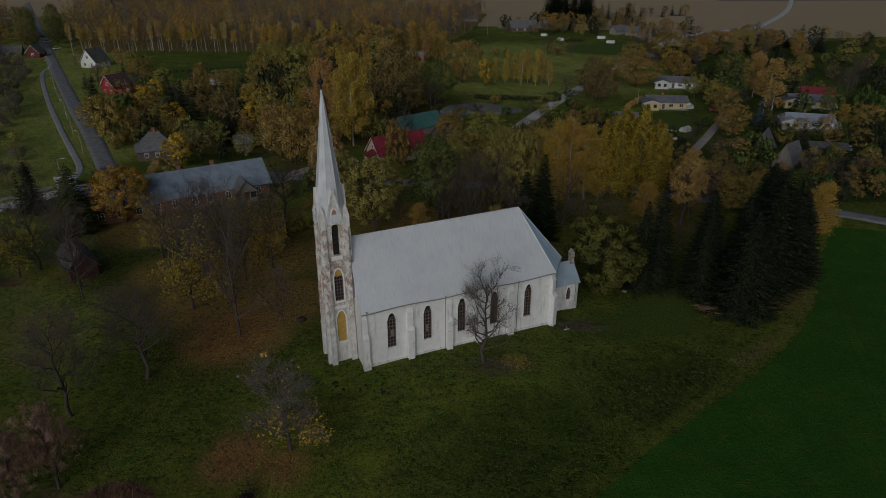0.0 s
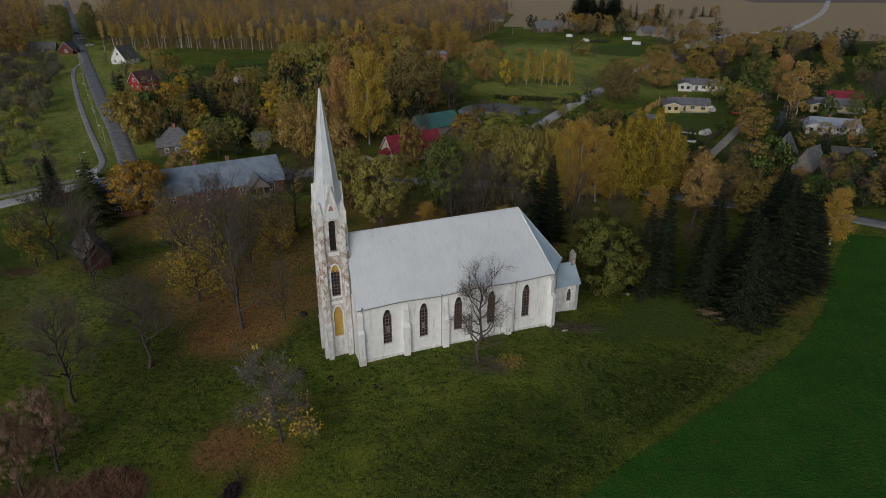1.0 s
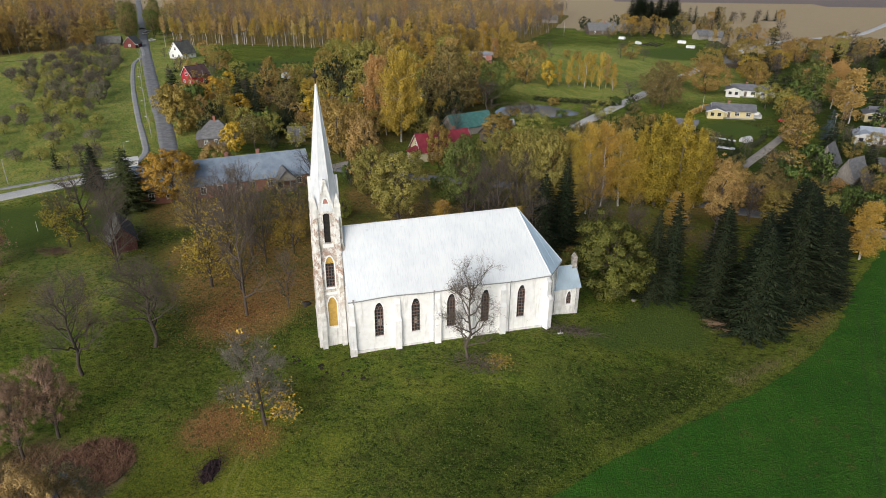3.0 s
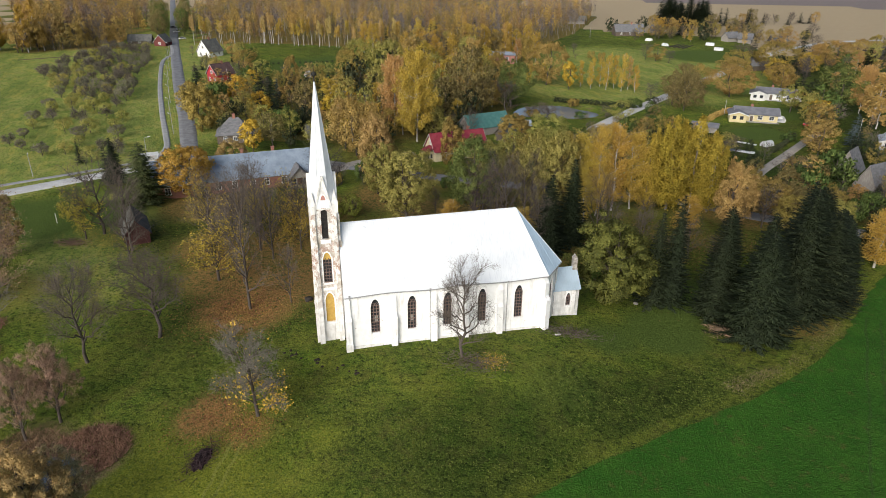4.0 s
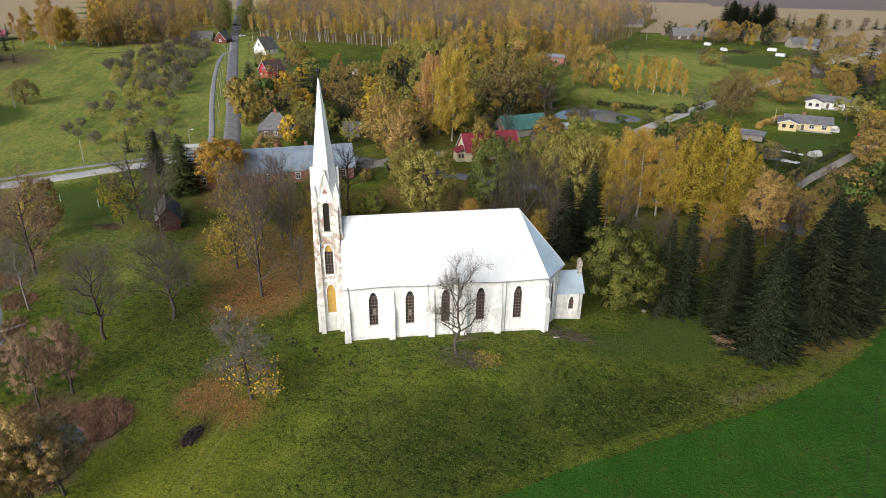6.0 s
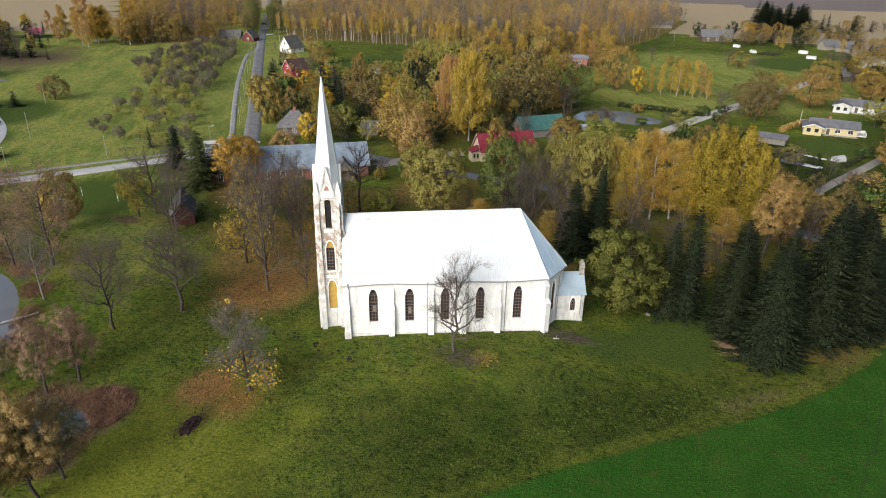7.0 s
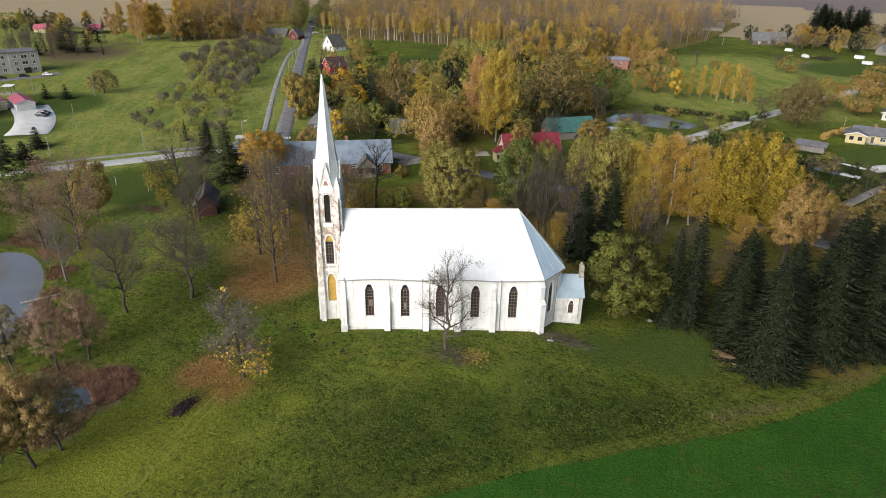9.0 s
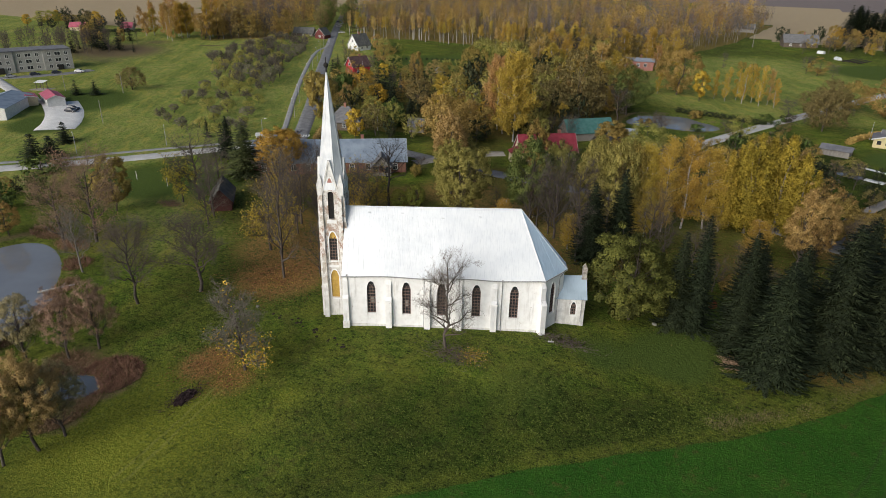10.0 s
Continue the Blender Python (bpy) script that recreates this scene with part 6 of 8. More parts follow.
kind("yellow", "ash_tree", "small tree with bright yellow leaves", thin("yellow", 10, 3.4, 2, 70, 34, 0.38), None)
kind("maple", "maple_tree", "maple with glowing orange-gold leaves", leafy("maple", 14, 6, 1), thin("maple", 14, 6, 2), small=thin("maple", 14, 5.4, 2, 60, 30, 0.39))
kind("tan", "ash_tree", "tree with faded tan-orange leaves", leafy("tan", 16, 5.6, 2, 240, 66), thin("tan", 16, 5.6, 2))
kind("larch", "larch_tree", "larch with soft tan-orange needles", [(17, 4.6, broadleaf(17, 4.6, 230, 90, 0.26, BARK, LEAF["larch"], low=0.14, fill=0.3, shape=1.5, slim=0.35)) for _ in range(2)], None)
kind("russet", "oak_tree", "tree with thinning orange-brown leaves", leafy("russet", 17, 6, 1, 230, 62) + leafy("orange", 17, 6, 1, 230, 62), thin("russet", 17, 6, 2) + thin("orange", 17, 6, 1), small=thin("russet", 14, 5.4, 2, 60, 30, 0.39))
kind("aspen", "aspen_tree", "upright aspen with greenish-gold leaves", [(21, 4.6, spires(21, 4.6, k, 22000, 0.25, LEAF["aspen"], BARK_PALE)) for k in (6, 7, 5)], None)
kind("birch", "birch_tree", "slender birch with thin yellow leaves", [(21, 3.6, birch(21, 3.6, 70, 0.24, LEAF["birch"], 14)) for _ in range(3)], [(19, 3.4, birch(19, 3.4, 30, 0.42, LEAF["birch"], 7)) for _ in range(2)])
kind("birch_edge", "birch_tree", "young birch with a bare white stem and a thin yellow top", [(16, 1.9, birch(16, 1.9, 20, 0.34, LEAF[c], 5, 0.5)) for c in ("birch", "tan", "birch")], None)
kind("birch_broad", "birch_tree", "old broad weeping birch with fine orange-gold leaves", [(26, 8.5, birch(26, 8.0, 90, 0.36, LEAF["orange"], 20)), (26, 8.5, birch(26, 8.0, 90, 0.36, LEAF["birch"], 20))], None)
kind("birch_gold", "birch_tree", "tall birch with orange-gold leaves", [(20, 4.4, birch(20, 4.0, 56, 0.38, LEAF["orange"], 8)), (20, 4.4, birch(20, 4.0, 56, 0.38, LEAF["birch"], 8))], [(20, 4.0, birch(20, 4.0, 34, 0.46, LEAF["orange"], 7)), (20, 4.0, birch(20, 4.0, 34, 0.46, LEAF["birch"], 7)), (20, 4.0, birch(20, 4.0, 34, 0.46, LEAF["orange"], 6))])
kind("bare", "bare_tree", "leafless tree with fine grey-brown twigs", [(15, 5.6, bare_tree(15, 5.6, BARK, TWIG, fine=5, more=4, low=0.14, thick=1.0, up=0.85, twig_w=0.9)) for _ in range(4)], [(12, 4.6, bare_tree(12, 4.6, BARK, TWIG, fine=2, more=2, twig_w=2.4, thick=0.8, sides=3)) for _ in range(2)])
kind("bare_fine", "bare_tree", "round leafless tree with a haze of fine grey twigs", [(15, 6.0, bare_tree(15, 6.0, BARK, TWIG, fine=9, more=8, low=0.22, thick=1.1, up=0.7, twig_w=0.75)) for _ in range(2)], None)
kind("bare_front", "bare_tree", "old leafless tree with a lichened forked trunk", [(13, 4.6, bare_tree(13, 4.6, BARK, TWIG, low=0.1, fine=7, more=6, thick=0.95, up=0.9, twig_w=0.8))], None)
kind("bare_white", "birch_tree", "leafless white-stemmed birch at the pond", [(13, 4, bare_tree(13, 4, BARK_PALE, TWIG_PALE, fine=7, more=5, thick=0.8, up=0.95))], None)
kind("snag", "bare_tree", "old black leafless tree with heavy crooked limbs", [(18, 6.3, bare_tree(18, 6.3, BARK_DARK, BARK_DARK, low=0.34, fine=3, more=2, thick=1.15))], None)
kind("sparse_yellow", "bare_tree", "half-bare tree with a few yellow leaves", [(14, 5.4, bare_tree(14, 5.4, BARK, TWIG, 3000, LEAF["aspen"], fine=6, low=0.12)) for _ in range(2)], None)
kind("sparse_brown", "willow_tree", "half-bare tree with thin brown leaves and pale twigs", [(17, 6.5, bare_tree(17, 6.5, BARK, TWIG_RUST, 5200, LEAF["faded"], fine=7, low=0.06, top_leaves=1, up=0.62, leaf_size=0.16)) for _ in range(2)], None)
kind("sapling", "young_tree", "young tree with bare grey twigs and sparse yellow leaves", [(10, 3.3, bare_tree(10, 3.3, BARK, TWIG_PALE, 700, LEAF["yellow"], low=0.08, fine=9, more=7, leaf_size=0.2, thick=0.7, low_leaves=1))], None)
kind("willow_brown", "willow_tree", "round willow with dense reddish-brown twigs", [(11, 3.8, broadleaf(11, 3.8, 260, 40, 0.36, BARK, LEAF["haze"], low=0.2, fill=0.12, slim=0.12, hang=-0.6)) for _ in range(2)], None)
kind("willow_grey", "willow_tree", "round willow with sparse grey-green leaves", leafy("willow_grey", 10, 3.5, 2, 220, 52, 0.17, low=0.3, hang=0.5, slim=0.6), None)
kind("willow_yellow", "willow_tree", "broad willow with pale yellow leaves", [(14, 5.6, broadleaf(14, 5.6, 380, 105, 0.15, BARK, LEAF["willow"], hang=0.5, low=0.22, fill=0.3, slim=0.8))], None)
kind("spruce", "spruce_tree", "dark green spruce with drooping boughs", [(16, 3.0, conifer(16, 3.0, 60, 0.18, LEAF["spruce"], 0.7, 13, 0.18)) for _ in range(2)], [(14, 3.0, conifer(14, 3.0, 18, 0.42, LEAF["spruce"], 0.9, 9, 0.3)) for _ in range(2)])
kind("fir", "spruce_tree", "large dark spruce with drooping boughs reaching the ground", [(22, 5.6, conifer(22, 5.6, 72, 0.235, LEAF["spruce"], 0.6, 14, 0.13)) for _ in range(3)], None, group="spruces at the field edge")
kind("spruce_olive", "cypress_tree", "dense olive-green conifer beside the road", [(13, 4.0, conifer(13, 4.0, 30, 0.24, LEAF["spruce_olive"], 0.6, 14))], None)
kind("spruce_blue", "spruce_tree", "blue-grey spruce in a garden", [(10, 2.8, conifer(10, 2.8, 22, 0.28, LEAF["spruce_blue"], 0.8, 9))], None)
kind("bush_green", "bush", "rounded bush still in green leaf", leafy("bush", 5, 3, 2, 70, 40, 0.27, low=0.02), thin("bush", 5, 3, 2, 30, 28, 0.42, low=0.02), "bush", "bushes")
kind("bush_lime", "bush", "rounded bush in bright yellow-green leaf", leafy("lime", 5, 3, 2, 110, 46, 0.2, low=0.02), None, "bush", "bushes")
kind("bush_gold", "bush", "rounded bush with yellow autumn leaves", thin("gold", 5, 3, 1, 40, 36, 0.32, low=0.02), None, "bush", "bushes")
kind("bush_dark", "bush", "dense dark green garden bush", thin("dark", 6, 3.6, 2, 30, 28, 0.44, low=0.02), None, "bush", "bushes")
kind("bush_red", "bush", "small bush with red autumn leaves", thin("red", 3, 2, 1, 30, 30, 0.2, low=0.02), None, "bush", "bushes")
kind("apple", "apple_tree", "small grey-green apple tree in grass", thin("apple", 5, 2.9, 3, 80, 26, 0.22, low=0.22, lobe=0.45), None, group="old orchard")
kind("apple_green", "apple_tree", "small rounded apple tree in yellow-green leaf", thin("olive", 5, 2.9, 2, 70, 26, 0.22, low=0.18, lobe=0.45), None, group="old orchard")
kind("apple_bare", "apple_tree", "small half-bare grey apple tree", [(5, 3, bare_tree(5, 3, BARK, TWIG, 420, LEAF["apple"], fine=5, more=4, twig_w=1.0, up=0.55)) for _ in range(2)], None, group="old orchard")
COUNT, SPREAD = {}, 0.98
WIDE = {key: thin(tone, 15, 8, 1, 230, 40, 0.31, lobe=0.5) for key, tone in (("olive", "olive"), ("olive_dark", "olive_dark"), ("gold", "gold"), ("maple", "maple"), ("russet", "russet"), ("green", "green"))}


def stand(key, x, y, h, w):
    """Stands a tree of the kind on the ground at x, y, h high and w across. Trees round the church are finer than those in the village."""
    name, label, cat, group, near_by, far_off, small = KINDS[key]
    k = COUNT[key] = COUNT.get(key, -1) + 1
    shapes = near_by if y < 168 and -100 < x < 100 else WIDE[key] if w > 12 and key in WIDE else far_off if h > 10 else small
    H, R, meshes = shapes[k % len(shapes)]
    base = empty(name, x, y, at(x, y), (k * 137.5) % 360)
    base.scale = (SPREAD * w / (2 * R), SPREAD * w / (2 * R), h / H)
    tagged(base, label, cat, group)
    for me in meshes:
        if me is not None:
            ob = new(me.name.split(".")[0], me)
            ob.parent = base
    return base


# the trees that stand alone or frame the church: kind, place, height, spread
stand("bare_fine", -50.3, 70.1, 16.2, 11.4)
stand("bare_fine", -43.2, 77.9, 15.0, 14.1)
stand("willow_brown", -48.1, 54.8, 13.4, 7.0)
stand("willow_brown", -46.0, 58.6, 13.2, 8.0)
stand("willow_grey", -53.3, 51.4, 11.5, 6.9)
stand("willow_yellow", -31.3, 38.8, 14.1, 9.4)
stand("willow_yellow", -32.5, 35.0, 13.0, 8.5)
stand("willow_grey", -31.2, 42.2, 11.2, 7.0)
stand("bare_white", -68.3, 72.9, 12.8, 7.6)
stand("sparse_brown", -77.9, 83.4, 19.9, 16.0)
stand("sparse_brown", -84.7, 80.7, 14.8, 12.3)
stand("gold", -89.5, 97.7, 13.4, 8.9)
stand("sapling", -18.9, 62.6, 13.0, 9.6)
stand("bare", -32.6, 88.5, 22.9, 10.4)
stand("sparse_yellow", -43.2, 97.4, 15.1, 12.1)
stand("bare", -26.2, 91.3, 11.4, 5.5)
stand("bare", -78.6, 112.8, 16.5, 15.0)
stand("bare", -67.2, 106.2, 15.6, 10.8)
stand("spruce", -100.1, 144.0, 9.7, 4.4)
stand("spruce", -96.5, 142.5, 12.5, 6.5)
stand("spruce_olive", -81.3, 132.7, 15.0, 12.5)
stand("bare", -76.0, 117.5, 15.0, 10.0)
stand("sparse_yellow", -80.5, 109.5, 12.0, 9.0)
stand("bare", -64.5, 101.5, 11.0, 8.0)
stand("maple", -72.9, 137.8, 13.8, 13.6)
stand("tan", -69.0, 153.7, 11.5, 10.0)
stand("bare", -53.7, 114.2, 13.6, 11.3)
stand("bare", -46.5, 111.9, 16.5, 10.9)
stand("bare", -41.9, 112.5, 18.2, 9.0)
stand("sparse_yellow", -37.6, 119.5, 11.4, 7.4)
stand("bare", -37.2, 108.3, 16.4, 8.1)
stand("snag", -34.2, 130.0, 18.8, 12.6)
stand("tan", -27.5, 150.5, 21.0, 9.5)
stand("russet", -30.0, 157.0, 19.0, 9.0)
stand("olive", -15.0, 131.2, 18.8, 13.6)
stand("olive", -24.6, 144.7, 15.3, 10.1)
stand("green", -1.3, 137.8, 20.0, 12.6)
stand("olive", 2.2, 144.4, 18.2, 8.2)
stand("bare", 6.8, 131.4, 17.4, 12.0)
stand("bare", 11.1, 135.2, 17.8, 10.9)
stand("bare", 1.3, 136.0, 14.8, 9.2)
stand("bush_lime", -32.5, 132.6, 4.1, 5.5)
stand("bush_lime", -29.1, 134.2, 5.5, 5.5)
stand("spruce", 16.7, 122.5, 17.0, 8.4)
stand("spruce", 21.1, 128.3, 19.0, 8.0)
stand("oak", 28.8, 103.1, 16.9, 14.8)
stand("spruce", 38.6, 104.9, 20.5, 6.6)
stand("spruce", 35.6, 104.2, 17.5, 6.2)
stand("bush_gold", 43.0, 122.7, 3.2, 3.3)
stand("bush_red", 41.0, 114.2, 1.6, 1.8)
stand("birch", 22.9, 145.7, 20.8, 7.0)
stand("birch", 27.1, 146.6, 22.7, 6.8)
stand("birch", 30.9, 150.8, 22.1, 7.5)
stand("birch", 35.4, 152.9, 19.8, 7.7)
stand("aspen", 38.8, 152.9, 18.7, 7.0)
stand("aspen", 44.0, 154.1, 22.7, 11.3)
stand("aspen", 49.9, 157.8, 21.9, 11.0)
stand("aspen", 46.5, 158.8, 20.8, 10.2)
stand("aspen", 40.5, 157.0, 19.0, 8.0)
stand("aspen", 53.5, 154.0, 18.5, 8.5)
stand("larch", 54.2, 136.6, 19.1, 10.0)
stand("gold", 60.5, 152.9, 12.3, 9.9)
stand("olive", 17.0, 141.7, 22.2, 9.3)
stand("gold", 19.6, 144.9, 20.0, 8.1)
stand("olive", 11.9, 141.1, 21.2, 9.3)
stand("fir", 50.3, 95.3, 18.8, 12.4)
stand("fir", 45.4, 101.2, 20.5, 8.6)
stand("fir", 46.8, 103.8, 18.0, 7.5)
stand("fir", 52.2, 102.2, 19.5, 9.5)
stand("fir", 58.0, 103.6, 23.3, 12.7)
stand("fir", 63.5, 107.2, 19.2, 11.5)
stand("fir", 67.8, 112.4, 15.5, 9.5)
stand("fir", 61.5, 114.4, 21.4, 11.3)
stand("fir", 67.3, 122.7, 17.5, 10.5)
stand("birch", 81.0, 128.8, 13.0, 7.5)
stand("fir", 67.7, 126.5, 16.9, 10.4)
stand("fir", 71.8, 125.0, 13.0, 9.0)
stand("larch", 58.0, 141.5, 16.0, 8.0)
stand("gold", 66.8, 154.0, 10.0, 9.1)
stand("russet", 78.9, 169.3, 11.1, 11.7)
stand("bare", 76.0, 171.2, 10.7, 10.1)
stand("olive", 68.1, 207.2, 6.3, 7.8)
stand("russet", 94.4, 206.9, 11.5, 10.5)
stand("spruce_blue", 109.0, 221.3, 10.2, 7.0)
stand("birch_broad", 127.4, 267.7, 18.2, 10.5)
stand("birch_gold", 129.0, 258.5, 17.6, 12.7)
stand("spruce", 139.4, 259.5, 12.5, 6.7)
stand("green", 121.7, 272.0, 17.4, 19.7)
stand("bush_green", 113.4, 266.3, 10.8, 12.8)
stand("olive", 102.5, 265.2, 10.8, 10.0)
stand("olive_dark", 103.3, 239.1, 9.9, 8.3)
stand("russet", 85.5, 289.7, 14.1, 19.0)
stand("olive_dark", 63.1, 260.9, 14.7, 14.8)
stand("bare", 51.8, 274.7, 8.0, 9.0)
stand("gold", 118.2, 355.2, 15.3, 23.0)
stand("spruce", 112.5, 371.9, 15.1, 8.2)
stand("spruce", 137.0, 374.4, 19.6, 10.5)
stand("russet", 152.7, 375.8, 14.4, 21.4)
stand("russet", 168.1, 386.5, 12.7, 18.5)
stand("bare", 103.8, 353.7, 13.9, 16.2)
stand("oak_gold", -102.2, 196.2, 16.0, 12.4)
stand("yellow", -74.3, 176.5, 10.8, 6.2)
stand("yellow", -91.2, 218.1, 9.3, 8.8)
stand("spruce", -85.3, 219.7, 12.9, 8.3)
stand("spruce", -71.9, 237.2, 12.9, 10.1)
stand("birch_broad", -28.4, 199.7, 29.4, 17.5)
stand("birch_broad", -38.7, 211.5, 25.4, 13.0)
stand("olive_dark", -18.2, 237.0, 25.4, 18.4)
stand("green", -5.5, 174.0, 10.0, 7.5)
stand("russet", -42.7, 180.4, 18.5, 16.6)
stand("tan", -48.5, 186.9, 15.3, 10.9)
stand("russet", 8.8, 300.3, 20.6, 19.3)
stand("yellow", 19.0, 292.6, 12.5, 6.8)
stand("birch", 24.0, 300.0, 12.0, 4.0)
stand("birch", 28.5, 296.5, 14.0, 4.5)
stand("birch", 32.5, 301.5, 13.0, 4.2)
stand("birch", 35.0, 295.0, 16.0, 5.0)
stand("birch_gold", 38.5, 299.0, 15.0, 4.6)
stand("birch", 41.5, 293.0, 16.5, 5.0)
stand("birch_gold", 44.5, 297.5, 14.5, 4.6)
stand("birch", 47.0, 292.0, 12.0, 4.0)
stand("bush_gold", 21.0, 262.5, 3.5, 5.0)
stand("bare", 12.0, 236.5, 6.0, 6.5)
stand("bare", 33.0, 243.0, 5.0, 6.0)
stand("bush_green", 45.0, 262.0, 4.0, 6.0)
stand("bush_dark", 52.0, 268.0, 3.5, 5.0)
stand("green", -3.1, 254.6, 17.7, 15.2)
stand("spruce", -35.8, 292.0, 19.2, 6.9)
stand("olive", -62.6, 285.0, 19.6, 18.6)
stand("olive", -72.5, 282.4, 20.0, 15.9)
stand("gold", -75.4, 275.1, 18.0, 13.0)
stand("bare", -4.3, 244.9, 12.7, 13.3)
stand("bush_dark", -11.8, 279.4, 10.7, 10.1)
stand("olive_dark", -75.3, 222.4, 13.4, 9.6)
stand("olive", -67.8, 189.7, 11.0, 7.6)
stand("yellow", -110.0, 236.8, 11.1, 9.7)
stand("gold", -125.7, 254.6, 9.4, 9.4)
stand("gold", -141.4, 306.8, 9.6, 12.3)
stand("bush_dark", -38.6, 193.9, 7.3, 9.2)
stand("bush_dark", -88.4, 191.1, 7.5, 8.0)
stand("oak_gold", 3.1, 203.8, 10.0, 11.2)
stand("olive", 13.1, 201.6, 10.2, 14.7)
stand("olive", 23.7, 199.0, 8.0, 10.9)
stand("bush_green", 90.7, 222.4, 3.4, 4.5)
stand("yellow", 109.6, 256.1, 7.1, 11.2)
stand("olive", -55.0, 194.4, 7.6, 7.7)
stand("spruce", -94.6, 224.8, 17.4, 6.5)
stand("spruce", -93.1, 231.2, 14.4, 8.0)
stand("spruce_blue", -97.3, 246.9, 8.3, 4.0)
stand("gold", -102.3, 232.1, 8.0, 8.2)
stand("gold", -115.2, 214.0, 12.0, 11.7)
stand("yellow", -82.5, 187.0, 5.2, 5.2)
stand("bush_green", -82.9, 215.3, 4.3, 7.9)
stand("spruce", -79.5, 256.2, 8.3, 7.5)
stand("spruce", -78.7, 233.1, 13.2, 7.9)
stand("olive_dark", -195.4, 192.2, 9.5, 12.5)
stand("spruce", -205.8, 174.0, 5.9, 5.3)
stand("spruce", -199.3, 177.8, 5.9, 5.8)
stand("spruce", -150.3, 128.8, 6.6, 7.0)
stand("spruce", -139.9, 117.0, 6.5, 8.4)
stand("spruce", -139.4, 111.6, 8.7, 9.4)
stand("bush_green", -129.1, 106.6, 5.4, 10.8)
stand("spruce", -117.2, 155.1, 7.3, 3.1)
stand("gold", -93.9, 255.2, 16.6, 7.6)
stand("birch_broad", -291.3, 316.0, 21.4, 14.0)
stand("spruce", -343.9, 311.1, 8.6, 9.5)
stand("spruce", -298.4, 257.3, 15.3, 10.4)
stand("olive", -405.8, 301.9, 9.9, 18.9)
stand("gold", -405.7, 324.3, 6.3, 12.1)
stand("bare_front", 6.0, 78.9, 15.0, 10.0)
stand("green", -2.5, 172.0, 9.0, 7.0)
stand("olive", 4.5, 180.0, 11.0, 9.0)
stand("gold", 10.0, 178.0, 11.0, 10.0)
stand("olive", 18.0, 182.0, 12.0, 12.0)
stand("olive", -26.0, 158.0, 12.0, 9.0)
stand("olive_dark", 66.0, 285.0, 14.0, 14.0)
stand("olive_dark", 60.0, 270.0, 13.0, 12.0)
stand("russet", 74.0, 300.0, 12.0, 13.0)
stand("russet", 94.0, 326.0, 12.0, 15.0)
stand("gold", 100.0, 346.0, 12.0, 14.0)
stand("olive", 38.0, 236.0, 9.0, 9.0)
stand("gold", 69.0, 143.5, 9.0, 8.0)
stand("gold", 101.0, 230.0, 12.0, 10.0)
stand("bare", 107.5, 236.5, 10.0, 10.0)
stand("russet", 95.0, 213.0, 9.0, 9.5)
stand("gold", 64.6, 377.5, 9.0, 11.0)
stand("bare", 60.0, 382.0, 9.0, 9.0)
stand("bare", 71.0, 372.0, 7.0, 7.0)
stand("bare", 64.0, 146.0, 10.0, 8.0)
stand("olive", 75.5, 139.5, 11.0, 9.0)
stand("bare", 40.5, 121.0, 7.0, 6.0)
stand("bare", 45.0, 126.0, 8.5, 7.0)
stand("bare", 36.0, 127.5, 9.0, 7.0)
stand("bare", 49.5, 122.5, 6.5, 6.0)
stand("bare", 30.0, 131.0, 10.0, 7.0)
stand("oak_gold", -13.0, 178.0, 13.5, 7.5)
stand("bush_gold", 6.5, 241.0, 3.0, 4.5)
stand("bare", 9.0, 246.0, 5.5, 8.0)
stand("bare", 12.5, 238.5, 4.0, 7.5)
stand("bare", 5.0, 240.5, 4.5, 6.0)
stand("bush_green", 24.0, 241.0, 3.0, 5.0)

# ---- orchard, gardens and woods ----
ROADS_NEAR = [((-306, 512), (-88, 166)), ((-222, 372), (-99, 162)), ((-143, 103), (-84, 167)), ((-84, 167), (45, 161)), ((26, 220), (88, 337)), ((45, 161), (115, 128)), ((62, 156), (126, 260))]


def clear_of_roads(x, y, r=5.0):
    for (x0, y0), (x1, y1) in ROADS_NEAR:
        t = max(0.0, min(1.0, ((x - x0) * (x1 - x0) + (y - y0) * (y1 - y0)) / ((x1 - x0) ** 2 + (y1 - y0) ** 2)))
        if math.hypot(x - x0 - t * (x1 - x0), y - y0 - t * (y1 - y0)) < r:
            return False
    return True


BUILT = [(o.location.x, o.location.y, 9.0) for o in scene.objects if o.type == "EMPTY" and o.get("category") in ("house", "shed", "barn", "cabin", "workshop")]
OPEN = [(-94, 225, 8), (-85, 216, 8), (-81, 208, 6), (-71, 234, 6), (-18, 340, 17), (-10, 318, 11), (-170, 322, 12), (-162, 308, 10), (-132, 262, 9), (-126, 252, 8), (28, 218, 9), (60, 250, 9), (70, 262, 9), (83, 231, 16), (15, 249, 24), (-120, 315, 34), (-92, 330, 34), (40, 330, 40), (20, 285, 22), (70, 330, 40), (90, 400, 60), (105, 262, 8), (-36, 176, 12), (-28, 192, 9), (0, 232, 14)]


def free(x, y, r=5.0):
    return clear_of_roads(x, y, r) and all(math.hypot(x - a, y - b) > c for a, b, c in BUILT + OPEN)


